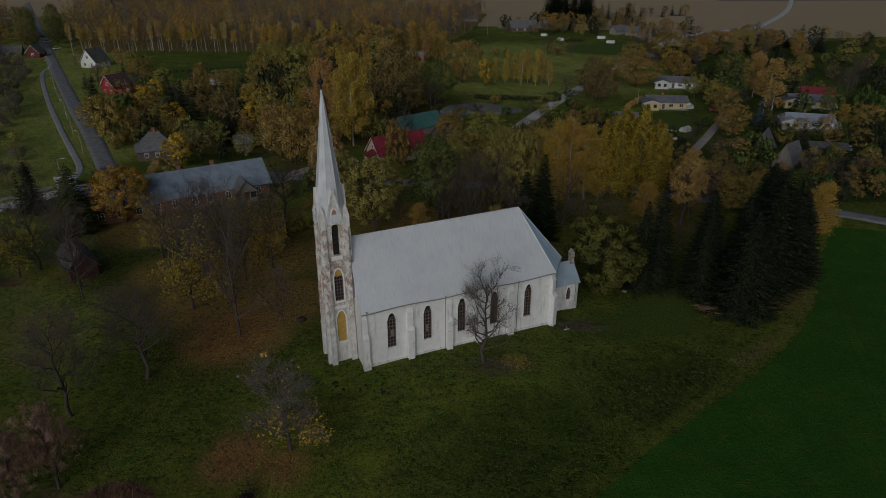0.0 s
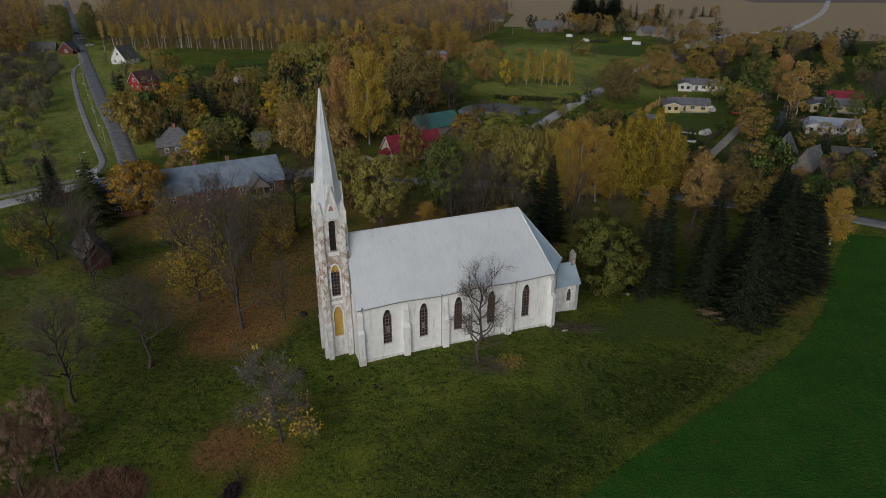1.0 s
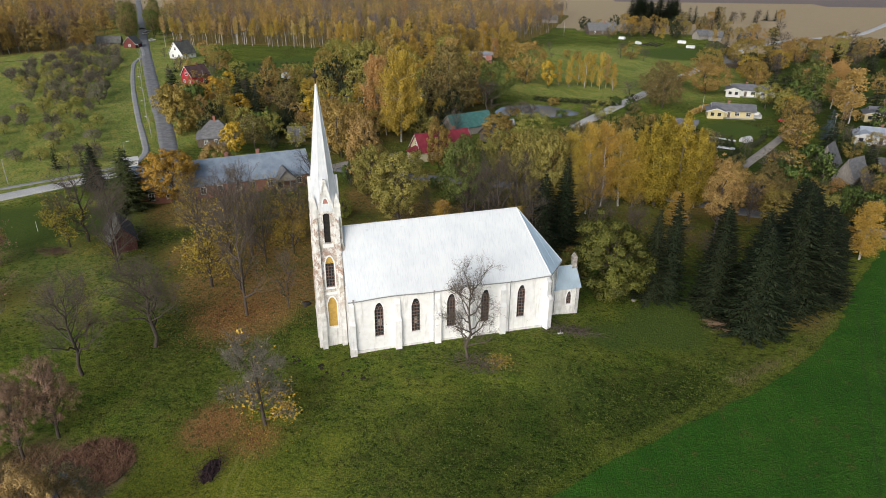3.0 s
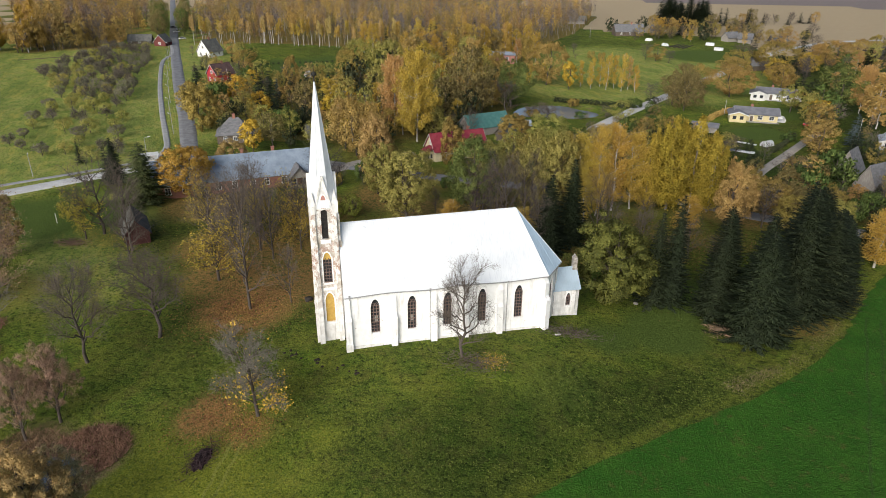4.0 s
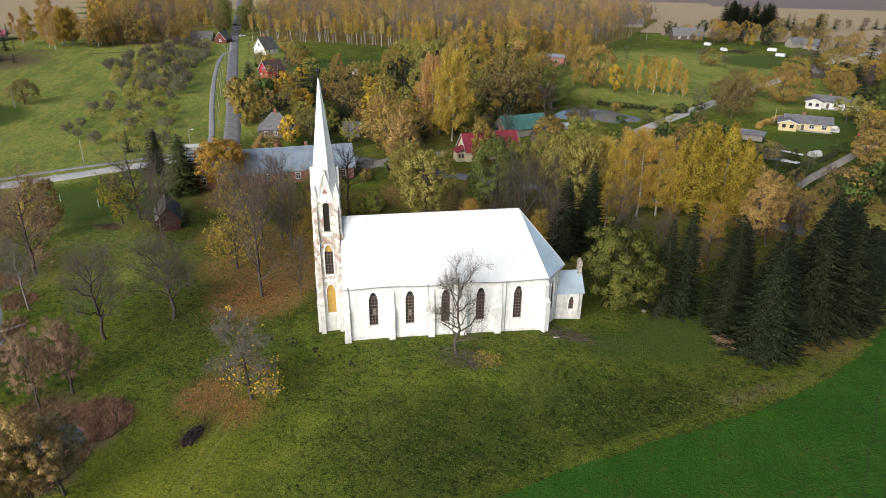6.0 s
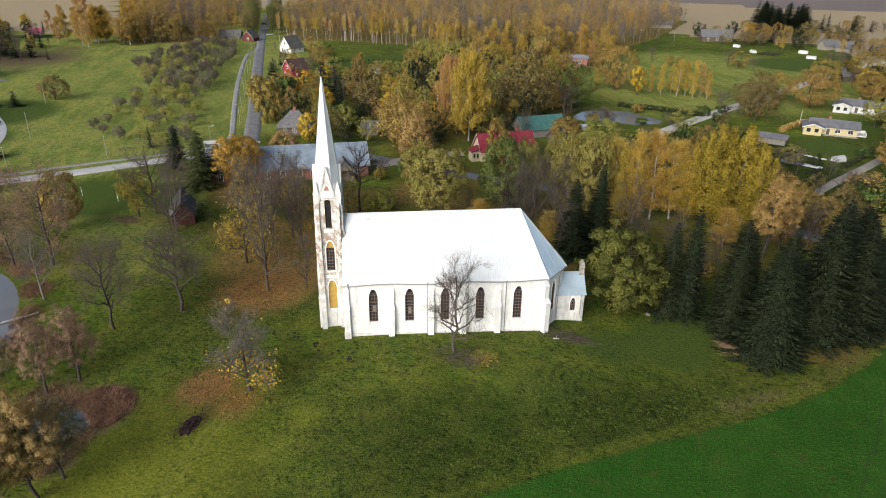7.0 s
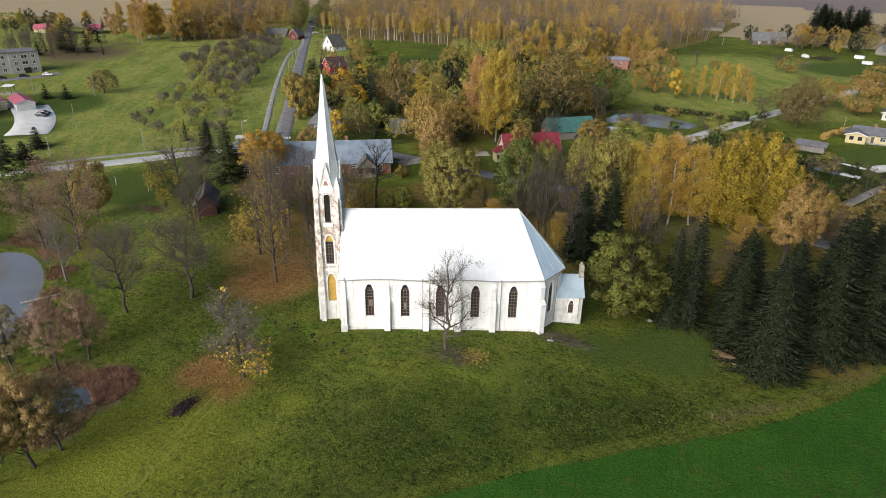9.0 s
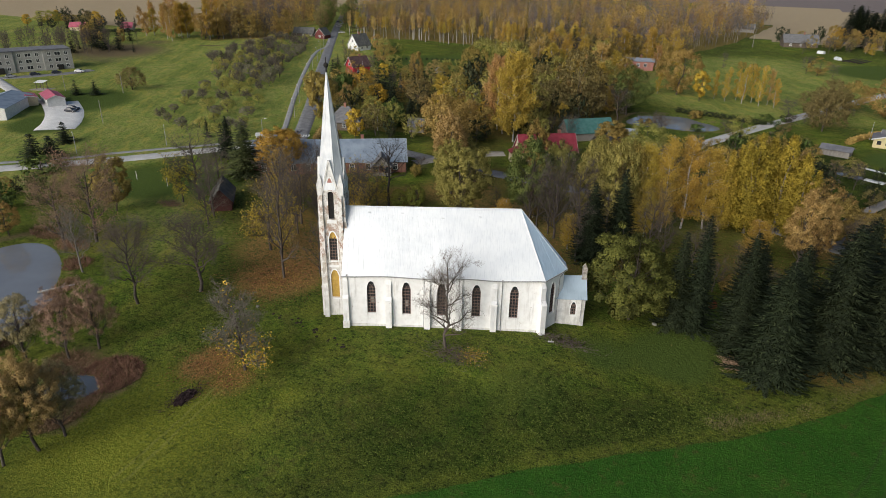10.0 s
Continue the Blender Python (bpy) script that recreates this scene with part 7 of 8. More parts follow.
def scatter(poly, n, kinds, hmin, hmax, slender, seed, gap=4.0, r=5.0):
    """Stands n trees of the kinds at random inside poly, clear of roads, houses and lawns."""
    rr = random.Random(seed)
    x0, x1, y0, y1 = min(p[0] for p in poly), max(p[0] for p in poly), min(p[1] for p in poly), max(p[1] for p in poly)
    put = []
    for _ in range(n * 14):
        if len(put) >= n:
            break
        x, y = rr.uniform(x0, x1), rr.uniform(y0, y1)
        if not inside(np.array(x), np.array(y), poly) or not free(x, y, r) or any(math.hypot(x - a, y - b) < gap for a, b in put):
            continue
        put.append((x, y))
        h = rr.uniform(hmin, hmax)
        stand(rr.choice(kinds), x, y, h, h * slender * rr.uniform(0.8, 1.2))


scatter([(-246, 346), (-222, 262), (-172, 220), (-150, 224), (-186, 292), (-214, 340)], 92, ["apple", "apple_green", "apple_bare"], 3.8, 6.2, 1.0, 1, 5.0)
scatter([(-185, 235), (-150, 165), (-118, 150), (-108, 168), (-150, 224)], 34, ["apple", "apple_green", "apple_green", "apple_bare"], 3.4, 5.4, 1.1, 2, 6)
VILLAGE = ["olive", "gold", "olive", "bare", "bare", "olive_dark", "yellow", "tan", "bush_dark", "bush_green", "spruce", "olive_dark", "russet"]
scatter([(-190, 330), (-130, 235), (-95, 190), (-60, 180), (-40, 205), (-50, 270), (-100, 300), (-150, 340)], 130, VILLAGE, 5, 11, 0.75, 3, 5)
scatter([(-60, 200), (-15, 195), (0, 235), (-10, 300), (-60, 300), (-75, 250)], 75, ["olive", "birch_gold", "birch", "olive", "bush_dark", "gold", "olive_dark"], 8, 17, 0.65, 4, 5.5)
scatter([(-80, 300), (-10, 300), (5, 390), (-60, 385), (-100, 370)], 95, ["birch_gold", "birch", "olive_dark", "olive", "gold", "bare", "spruce", "birch"], 12, 20, 0.5, 5, 6)
scatter([(0, 300), (10, 262), (55, 300), (60, 330), (20, 330)], 14, ["birch_gold", "birch", "bush_dark"], 8, 14, 0.45, 6, 5)
scatter([(8, 168), (50, 166), (62, 180), (60, 232), (36, 228), (22, 200)], 95, ["olive", "bare", "bare", "olive_dark", "russet", "bush_dark", "bush_green", "gold"], 4, 8, 0.8, 7, 3.6)
scatter([(66, 160), (92, 148), (120, 150), (150, 200), (108, 214), (88, 190)], 105, ["bare", "bare", "russet", "olive_dark", "bush_dark", "bush_green", "spruce", "bush_green", "gold"], 3, 9, 0.85, 8, 3.8, 4)
scatter([(100, 225), (160, 205), (220, 300), (200, 380), (130, 380), (110, 300)], 110, ["russet", "birch_gold", "olive", "olive_dark", "bare", "bush_dark", "bush_green", "spruce", "bare", "green"], 5, 13, 0.75, 9, 7)
scatter([(70, 290), (110, 305), (140, 360), (130, 440), (95, 370)], 18, ["gold", "russet", "maple", "bare", "bush_dark"], 7, 13, 0.9, 10, 8)
scatter([(130, 370), (260, 380), (260, 430), (150, 425)], 40, ["russet", "bare", "olive_dark", "gold", "bush_dark", "spruce"], 6, 12, 0.9, 11, 6)
scatter([(-60, 150), (-22, 150), (-2, 158), (-6, 172), (-40, 160)], 9, ["bush_green", "bush_gold", "bare", "bush_green"], 2.5, 6, 1.0, 31, 4)
scatter([(-4, 168), (24, 166), (30, 196), (8, 200)], 14, ["olive", "bare", "gold", "olive_dark", "bush_green"], 7, 12, 0.75, 32, 4.5)
scatter([(-20, 205), (4, 208), (8, 236), (-10, 262), (-24, 240)], 26, ["bare", "olive_dark", "bush_dark", "gold", "birch_gold", "bare"], 5, 11, 0.75, 33, 4)
scatter([(48, 236), (60, 262), (84, 300), (70, 300), (44, 262)], 16, ["bare", "bush_green", "bush_dark", "olive_dark"], 2.5, 6, 0.9, 34, 5, 4)
scatter([(20, 320), (80, 330), (70, 400), (20, 400)], 12, ["bush_green", "bare", "gold", "bush_gold"], 3, 8, 0.8, 35, 9)
scatter([(60, 395), (100, 380), (150, 420), (140, 520), (80, 500)], 40, ["gold", "bare", "olive_dark", "spruce", "russet", "birch_gold"], 6, 14, 0.7, 36, 6)
scatter([(-289, 304), (-312, 348), (-366, 364), (-374, 346), (-312, 300)], 16, ["birch_gold", "birch", "birch_gold"], 12, 17, 0.42, 37, 5)
scatter([(58, 176), (68, 172), (78, 198), (74, 218), (62, 232), (52, 214)], 16, ["bare", "bare", "olive_dark", "bush_dark", "russet"], 4, 9, 0.8, 38, 4, 4)
scatter([(-12, 118), (8, 116), (34, 128), (48, 140), (36, 152), (4, 152), (-12, 146)], 15, ["bare", "bare", "birch", "bare", "gold"], 6, 15, 0.6, 12, 5)
scatter([(-62, 118), (-44, 106), (-30, 114), (-36, 130), (-52, 136)], 15, ["bare", "sparse_yellow", "bare"], 9, 15, 0.6, 13, 5)
scatter([(-100, 62), (-92, 76), (-104, 96), (-130, 100), (-128, 70)], 14, ["bush_green", "bush_dark", "russet", "bare"], 3, 8, 0.9, 14, 5)
scatter([(88, 556), (122, 556), (128, 606), (90, 606)], 30, ["fir", "spruce"], 15, 21, 0.75, 15, 3.5)
scatter([(122, 560), (210, 590), (220, 620), (126, 600)], 24, ["russet", "olive_dark", "spruce", "bare"], 7, 14, 0.7, 44, 5)
scatter([(60, 440), (150, 440), (190, 500), (120, 540), (40, 520)], 26, ["gold", "russet", "olive_dark", "bush_dark", "bare"], 6, 12, 0.9, 16, 9)
scatter([(-330, 250), (-290, 230), (-270, 258), (-300, 290), (-350, 300)], 26, ["bare", "bare", "spruce", "bush_gold"], 6, 14, 0.5, 17, 5)
scatter([(-430, 290), (-350, 290), (-360, 345), (-440, 345)], 26, ["gold", "bush_dark", "spruce", "yellow", "olive_dark"], 6, 11, 0.7, 18, 7)
scatter([(-300, 190), (-280, 222), (-276, 246), (-296, 262), (-330, 240), (-325, 200)], 46, ["bare"], 10, 16, 0.34, 43, 3.0)
scatter([(66, 106), (80, 122), (82, 134), (70, 138), (62, 126)], 4, ["fir", "spruce"], 8, 12, 0.5, 19, 4.5)
scatter([(-208, 368), (-172, 386), (-118, 384), (-60, 396), (-58, 402), (-118, 392), (-172, 396), (-206, 378)], 70, ["birch_edge", "birch_edge", "birch_edge", "bare"], 12, 18, 0.24, 41, 2.0, 3)
# old trees that close in over the straight road where it enters the woods
for i in range(24):
    d, side = 2 + 9.5 * (i // 2), 1 if i % 2 else -1
    if side < 0 or d > 20:
        off = side * (8.5 + 2.2 * math.sin(i * 2.3))
        stand(("olive_dark", "russet", "green", "russet", "gold", "olive_dark", "russet", "tan")[(i * 5 + i // 3) % 8], -229 - 0.524 * d + 0.851 * off, 387 + 0.851 * d + 0.524 * off, 16 + 4 * math.sin(i * 1.7), 10.5)
for x, y, h, w in ((-288, 300.5, 19, 7.5), (-296, 304, 21, 8), (-292, 312, 22, 8.5), (-300, 318, 22, 8), (-293, 319, 20, 7), (-274, 317.5, 26, 8.5), (-280, 326, 27, 9), (-271, 326, 25, 8), (-287, 340, 27, 9), (-350, 355, 23, 8), (-341, 352, 22, 8)):
    stand("birch_gold", x, y, h, w)
scatter([(-276, 312), (-258, 336), (-240, 350), (-246, 358), (-264, 344), (-284, 322)], 22, ["russet", "bare", "tan", "russet"], 13, 18, 0.55, 42, 3.5)
for i in range(26):
    t = i / 25
    stand("bush_dark", -150 + 62 * t, 312 + 32 * t, 1.2, 1.5)
for i in range(16):
    stand("bush_dark", 14 + 2.0 * i, 268 - 0.5 * i, 2.2, 2.6)

# far woods: one mass of birches, aspens and oaks, too many to count
def woods_material():
    m, nt, b = nodes_of("far_woods_leaves", 0.85, 0, 0.1)
    at_ = nt.nodes.new("ShaderNodeAttribute")
    at_.attribute_name = "tone"
    cr = nt.nodes.new("ShaderNodeValToRGB")
    e = cr.color_ramp.elements
    e[0].position, e[0].color = 0.0, (0.16, 0.135, 0.125, 1)
    e[1].position, e[1].color = 1.0, (0.40, 0.27, 0.07, 1)
    for p, c in ((0.22, (0.19, 0.125, 0.075, 1)), (0.42, (0.26, 0.155, 0.062, 1)), (0.6, (0.20, 0.16, 0.06, 1)), (0.8, (0.32, 0.20, 0.06, 1))):
        k = e.new(p)
        k.color = c
    geo = nt.nodes.new("ShaderNodeNewGeometry")
    nt.links.new(at_.outputs["Fac"], cr.inputs[0])
    v = maths(nt, "MULTIPLY_ADD", geo.outputs["Random Per Island"], 0.8)
    v.node.inputs[2].default_value = 0.55
    hs = nt.nodes.new("ShaderNodeHueSaturation")
    nt.links.new(v, hs.inputs["Value"])
    hs.inputs["Saturation"].default_value = 1.0
    nt.links.new(cr.outputs[0], hs.inputs["Color"])
    nt.links.new(hs.outputs[0], b.inputs["Base Color"])
    return m


def far_woods(name, polys, spacing, label, seed, few, many, bark, shift):
    rw = np.random.default_rng(seed)
    cv, tone, sv0, sv1, sr = [], [], [], [], []
    for poly in polys:
        px, py = [p[0] for p in poly], [p[1] for p in poly]
        n = int((max(px) - min(px)) * (max(py) - min(py)) / spacing ** 2)
        x, y = rw.uniform(min(px), max(px), n), rw.uniform(min(py), max(py), n)
        ok = inside(x, y, poly)
        for a, b in zip(x[ok], y[ok]):
            if not clear_of_roads(a, b, 9):
                continue
            h, r = rw.uniform(9, 23), rw.uniform(1.6, 4.0)
            z = at(a, b)
            m = int(rw.uniform(few, many) * rw.choice((0.35, 1.0, 1.15)) * (1.0 if math.hypot(a, b) < 520 else 0.55))
            d = rw.normal(size=(m, 3))
            d /= np.linalg.norm(d, axis=1, keepdims=True)
            d *= (rw.random(m) ** 0.4)[:, None]
            c = np.stack([a + d[:, 0] * r, b + d[:, 1] * r, z + h * 0.63 + d[:, 2] * h * 0.36], axis=1)
            cv.append(c)
            patch = shift + 1.1 * noise.noise((a * 0.03, b * 0.03, 3.0)) + rw.normal() * 0.5
            tone.append(np.full(m, min(1.0, max(0.0, patch))))
            sv0.append((a, b, z - 0.5))
            sv1.append((a + rw.normal() * 0.5, b + rw.normal() * 0.5, z + h * 0.93))
            sr.append(rw.uniform(0.08, 0.18))
    cents = np.concatenate(cv)
    v, f = flakes(cents, 0.62, 0.1, 0.8)
    me = raw_mesh(name, v, f, woods_material())
    at_ = me.attributes.new("tone", "FLOAT", "POINT")
    at_.data.foreach_set("value", np.repeat(np.concatenate(tone), 3).astype(np.float32))
    crowns = tagged(new(name, me), label, "woods", kind="stuff")
    v, f = strips(np.array(sv0), np.array(sv1), np.array(sr))
    stems = new("stems", raw_mesh("stems", v, f, bark))
    stems.parent = crowns
    return tagged(stems, "thin upright stems", kind="stuff")


far_woods("woods", [WOODS_EAST], 7.5, "far autumn woods of birch and aspen, brown and gold", 21, 85, 230, plain("far_birch_stems", (0.40, 0.37, 0.34), (0.2, 0.18, 0.16), 0.4, 0.9), 0.46)
far_woods("woods", [WOODS_WEST], 8.0, "far autumn woods, orange-brown and dense", 22, 170, 280, BARK, 0.5)

# ---- small things ----
def reeds(name, label, cx, cy, rx, ry, n, tall, tone, seed, category="reeds"):
    """A patch of dead stalks leaning all ways."""
    rr = np.random.default_rng(seed)
    a, k = rr.random(n) * 6.2832, np.sqrt(rr.random(n))
    x, y = cx + np.cos(a) * rx * k, cy + np.sin(a) * ry * k
    keep = np.minimum.reduce([pond_place(p, x, y) for p in PONDS]) > 0.97
    x, y, n = x[keep], y[keep], int(keep.sum())
    p0 = np.stack([x, y, land(x, y) - 0.05], axis=1)
    lean = rr.normal(size=(n, 3)) * np.array([0.5, 0.5, 0.1]) + np.array([0.15, 0.1, 0.75])
    v, f = strips(p0, p0 + lean * (tall * rr.uniform(0.5, 1.3, n))[:, None], 0.035)
    return tagged(new(name, raw_mesh(name, v, f, tone)), label, category, kind="stuff")


REED = leaf("dead_reed", (0.28, 0.17, 0.085), (0.16, 0.09, 0.05), (0.48, 0.34, 0.19), 0.1)
DRY = leaf("dry_grass", (0.27, 0.22, 0.1), (0.2, 0.16, 0.07), (0.34, 0.28, 0.13), 0.2)
reeds("reeds", "patch of trampled reddish-brown dead reeds", -38.5, 54.5, 5.2, 4.6, 4200, 0.9, REED, 1)
reeds("reeds", "dead brown reeds at the pool's edge", -36.0, 45.5, 2.6, 5.0, 1400, 0.9, REED, 2)
reeds("reeds", "dead brown reeds at the pool's edge", -46.5, 53.5, 4.5, 3.6, 1400, 0.9, REED, 3)
for k, (cx, cy, rx, ry) in enumerate(((-66.5, 66.5, 2.6, 4.0), (-62.0, 59.0, 2.4, 4.5), (-72.5, 74.5, 3.2, 3.0), (-81.0, 80.0, 4.5, 2.6), (-91.0, 82.0, 5.0, 3.0), (-60.0, 51.0, 2.5, 4.0))):
    reeds("reeds", "dead brown reeds along the pond's bank", cx, cy, rx, ry, 700, 1.2, REED, 60 + k)
for k, (p, q) in enumerate((((46, 82), (54, 89)), ((54, 89), (70, 109)))):
    rr = np.random.default_rng(40 + k)
    n = 900 if k == 0 else 500
    t, o = rr.random(n), rr.normal(size=n) * 1.1 + (3.0 if k == 0 else 2.2)
    x, y = p[0] + (q[0] - p[0]) * t - o * 0.7, p[1] + (q[1] - p[1]) * t + o * 0.7
    y = np.interp(x, FIELD_X, FIELD_Y) + o
    p0 = np.stack([x, y, land(x, y) - 0.03], axis=1)
    v, f = strips(p0, p0 + (rr.normal(size=(n, 3)) * 0.25 + np.array([0, 0, 0.45])), 0.014)
    tagged(new("dry_grass", raw_mesh("dry_grass", v, f, DRY)), "fringe of dry straw-coloured grass along the field", "grass", kind="stuff")


def scattered_leaves(name, spots, n, tone, size, label, seed):
    rr = np.random.default_rng(seed)
    pts = []
    for x, y, r in spots:
        k = int(n * r * r / sum(s[2] ** 2 for s in spots))
        g = rr.normal(size=(k, 2)) * r * 0.55 + np.array([x, y])
        pts.append(np.stack([g[:, 0], g[:, 1], land(g[:, 0], g[:, 1]) + 0.04], axis=1))
    v, f = flakes(np.concatenate(pts), size, 4.0)
    return tagged(new(name, raw_mesh(name, v, f, tone)), label, "leaves", kind="stuff")


FALLEN = leaf("fallen_leaves", (0.34, 0.18, 0.05), (0.24, 0.11, 0.04), (0.46, 0.28, 0.08), 0.1)
FALLEN_Y = leaf("fallen_yellow_leaves", (0.50, 0.38, 0.05), (0.40, 0.29, 0.04), (0.6, 0.46, 0.07), 0.1)
scattered_leaves("fallen_leaves", [(-25.5, 62, 4.5), (-19.5, 60, 3.2), (-34, 88, 8)], 9000, FALLEN, 0.17, "fallen orange-brown leaves round a young tree", 15)
scattered_leaves("fallen_leaves", [(-26, 62.5, 4), (-33, 89, 10), (-40, 100, 12), (-28, 102, 12), (-50, 110, 11), (0, 122, 16), (20, 128, 18), (42, 132, 14), (-20, 122, 12), (56, 136, 9)], 22000, FALLEN, 0.16, "orange-brown fallen leaves under the trees", 5)
scattered_leaves("fallen_leaves", [(-19, 60.5, 4), (-66, 132, 8), (-36, 118, 8), (-33, 88, 6), (-75, 112, 8)], 5000, FALLEN_Y, 0.16, "yellow fallen leaves under the young trees", 6)


def tussocks(name, n, x0, x1, y0, y1, tall, tone, label, seed, rule):
    rr = np.random.default_rng(seed)
    x, y = rr.uniform(x0, x1, n), rr.uniform(y0, y1, n)
    ok = rule(x, y)
    x, y = x[ok], y[ok]
    rep = 4
    bx, by = np.repeat(x, rep) + rr.normal(size=len(x) * rep) * 0.12, np.repeat(y, rep) + rr.normal(size=len(x) * rep) * 0.12
    p0 = np.stack([bx, by, land(bx, by) - 0.03], axis=1)
    v, f = strips(p0, p0 + rr.normal(size=(len(bx), 3)) * np.array([0.16, 0.16, 0.05]) + np.array([0, 0, tall]), 0.05)
    return tagged(new(name, raw_mesh(name, v, f, tone)), label, "grass", kind="stuff")


TUFT = leaf("grass_tuft", (0.15, 0.19, 0.026), (0.09, 0.12, 0.018), (0.22, 0.23, 0.045), 0.25)


def meadow(x, y):
    d = np.hypot((x - 2) / 1.0, y - 88)
    return (y > np.interp(x, FIELD_X, FIELD_Y) + 1) & (d > 12) & (np.sin(x * 0.35) + np.cos(y * 0.3 + x * 0.1) + np.random.default_rng(3).normal(size=len(x)) * 0.7 > -0.2)


tussocks("grass", 18000, -45, 56, 38, 86, 0.15, TUFT, "rough tufts of meadow grass", 8, meadow)

# mound of dark earth, brush heap, logs and boulders
bm = bmesh.new()
bmesh.ops.create_icosphere(bm, subdivisions=4, radius=1.0)
for v in bm.verts:
    k = 1 + 0.35 * noise.noise(v.co * 2.1) + 0.2 * noise.noise(v.co * 6)
    v.co = Vector((v.co.x * 0.95 * k, v.co.y * 1.9 * k, v.co.z * 0.5 * k))
heap = new("earth_mound", finish(bm, "earth_mound", plain("dark_earth", (0.03, 0.017, 0.018), (0.055, 0.034, 0.034), 2, 0.95)))
heap.matrix_basis = pose(-22.45, 54.3, at(-22.45, 54.3) + 0.05, 0, 0, 10)
tagged(heap, "low mound of dark earth in the grass", "earth mound")


def brush(name, x, y, rx, ry, n, tone, label, seed, tall=0.5):
    rr = np.random.default_rng(seed)
    c = rr.normal(size=(n, 2)) * np.array([rx, ry]) * 0.5
    p0 = np.stack([x + c[:, 0], y + c[:, 1], land(x + c[:, 0], y + c[:, 1]) + rr.random(n) * tall * 0.5], axis=1)
    v, f = strips(p0, p0 + rr.normal(size=(n, 3)) * np.array([0.8, 0.8, 0.25]) + np.array([0, 0, 0.1]), 0.04)
    return tagged(new(name, raw_mesh(name, v, f, tone)), label, "brushwood", kind="stuff")


brush("brushwood", -22.45, 54.3, 1.5, 2.9, 260, plain("purple_brown_twigs", (0.06, 0.03, 0.032), (0.11, 0.07, 0.065), 3, 0.9, bumps=0), "dark purple-brown twigs heaped on the earth mound", 16, 1.1)
brush("brushwood", 7.5, 77.8, 4.5, 2.6, 420, TWIG, "heap of cut grey branches under the bare tree", 11)
brush("brushwood", 21.5, 89.5, 5.0, 1.6, 380, TWIG, "line of cut branches on the grass", 12)
brush("brushwood", 46, 97, 2.2, 2.0, 420, TWIG_RUST, "heap of brown brushwood beside the spruces", 13, 1.6)
brush("brushwood", -82, 107, 3.5, 1.8, 420, TWIG_RUST, "heap of reddish cut branches on the lawn", 14)
scattered_leaves("yellow_flowers", [(10.5, 78.6, 2.0)], 420, FALLEN_Y, 0.2, "clump of yellow-leaved plants by the church wall", 15)


def log(x, y, turn, length, r, tone, label):
    bm = bmesh.new()
    tube_bm(bm, (-length / 2, 0, 0), (length / 2, 0, 0), r, r * 0.7, 9)
    tube_bm(bm, (length * 0.1, 0, 0), (length * 0.25, 0.7, 0.3), r * 0.4, r * 0.15, 6)
    ob = new("log", finish(bm, "log", tone))
    ob.matrix_basis = pose(x, y, at(x, y) + r * 0.8, 0, 0, turn)
    return tagged(ob, label, "log")


log(19.7, 88.2, 20, 0.9, 0.16, BARK_BIRCH, "short pale birch log on the grass")
log(-66.5, 66.2, 60, 6.0, 0.2, BARK_BIRCH, "fallen white birch trunk at the pond's edge")


def boulder(x, y, r, seed, tone, label):
    bm = bmesh.new()
    bmesh.ops.create_icosphere(bm, subdivisions=3, radius=r)
    for v in bm.verts:
        v.co *= 1 + 0.3 * noise.noise(v.co * 1.3 / r + Vector((seed, 0, 0)))
        v.co.z *= 0.7
    ob = new("boulder", finish(bm, "boulder", tone, True))
    ob.matrix_basis = pose(x, y, at(x, y) + r * 0.3, 0, 0, seed * 40)
    return tagged(ob, label, "boulder")


STONE = plain("grey_stone", (0.2, 0.19, 0.17), (0.27, 0.26, 0.23), 2, 0.9)
boulder(-29.8, 77.8, 0.3, 1, STONE, "small grey stone in the grass")
boulder(-23.4, 92.3, 0.7, 2, BARK_DARK, "dark stump beside a bare tree")
boulder(33.0, 103.6, 0.4, 3, STONE, "grey stone under the oak")


EARTH = plain("black_soil", (0.025, 0.018, 0.014), (0.05, 0.038, 0.03), 4, 0.95)
for i in range(22):
    r2 = random.Random(100 + i)
    t = i / 21
    mx, my = -24.5 + 17 * t + r2.uniform(-1.2, 1.2), 76.8 - 4.2 * t + r2.uniform(-1.0, 1.0)
    hb = bmesh.new()
    bmesh.ops.create_icosphere(hb, subdivisions=2, radius=r2.uniform(0.16, 0.3))
    for v in hb.verts:
        v.co *= 1 + 0.35 * noise.noise(v.co * 5 + Vector((i, 0, 0)))
        v.co.z *= 0.55
    ob = new("molehill", finish(hb, "molehill", EARTH))
    ob.matrix_basis = pose(mx, my, at(mx, my), 0, 0, 30 * i)
    tagged(ob, "small fresh molehill of black soil", "molehill", "molehills by the church")


def post(x, y, h, r, tone, label, name="post", lean=0.0):
    bm = bmesh.new()
    tube_bm(bm, (0, 0, -0.4), (lean, 0, h), r, r * 0.75, 7)
    bmesh.ops.bevel(bm, geom=[e for e in bm.edges if all(v.co.z > h - 0.01 for v in e.verts)], offset=r * 0.3, segments=1, affect="EDGES")
    ob = new(name, finish(bm, name, tone))
    ob.matrix_basis = pose(x, y, at(x, y))
    return tagged(ob, label, name.replace("_", " "))


for x, y in ((-97.8, 108.5), (-93, 116.2), (-104, 116)):
    post(x, y, 2.4, 0.07, PAINT_WHITE, "white sports-ground post on the lawn")


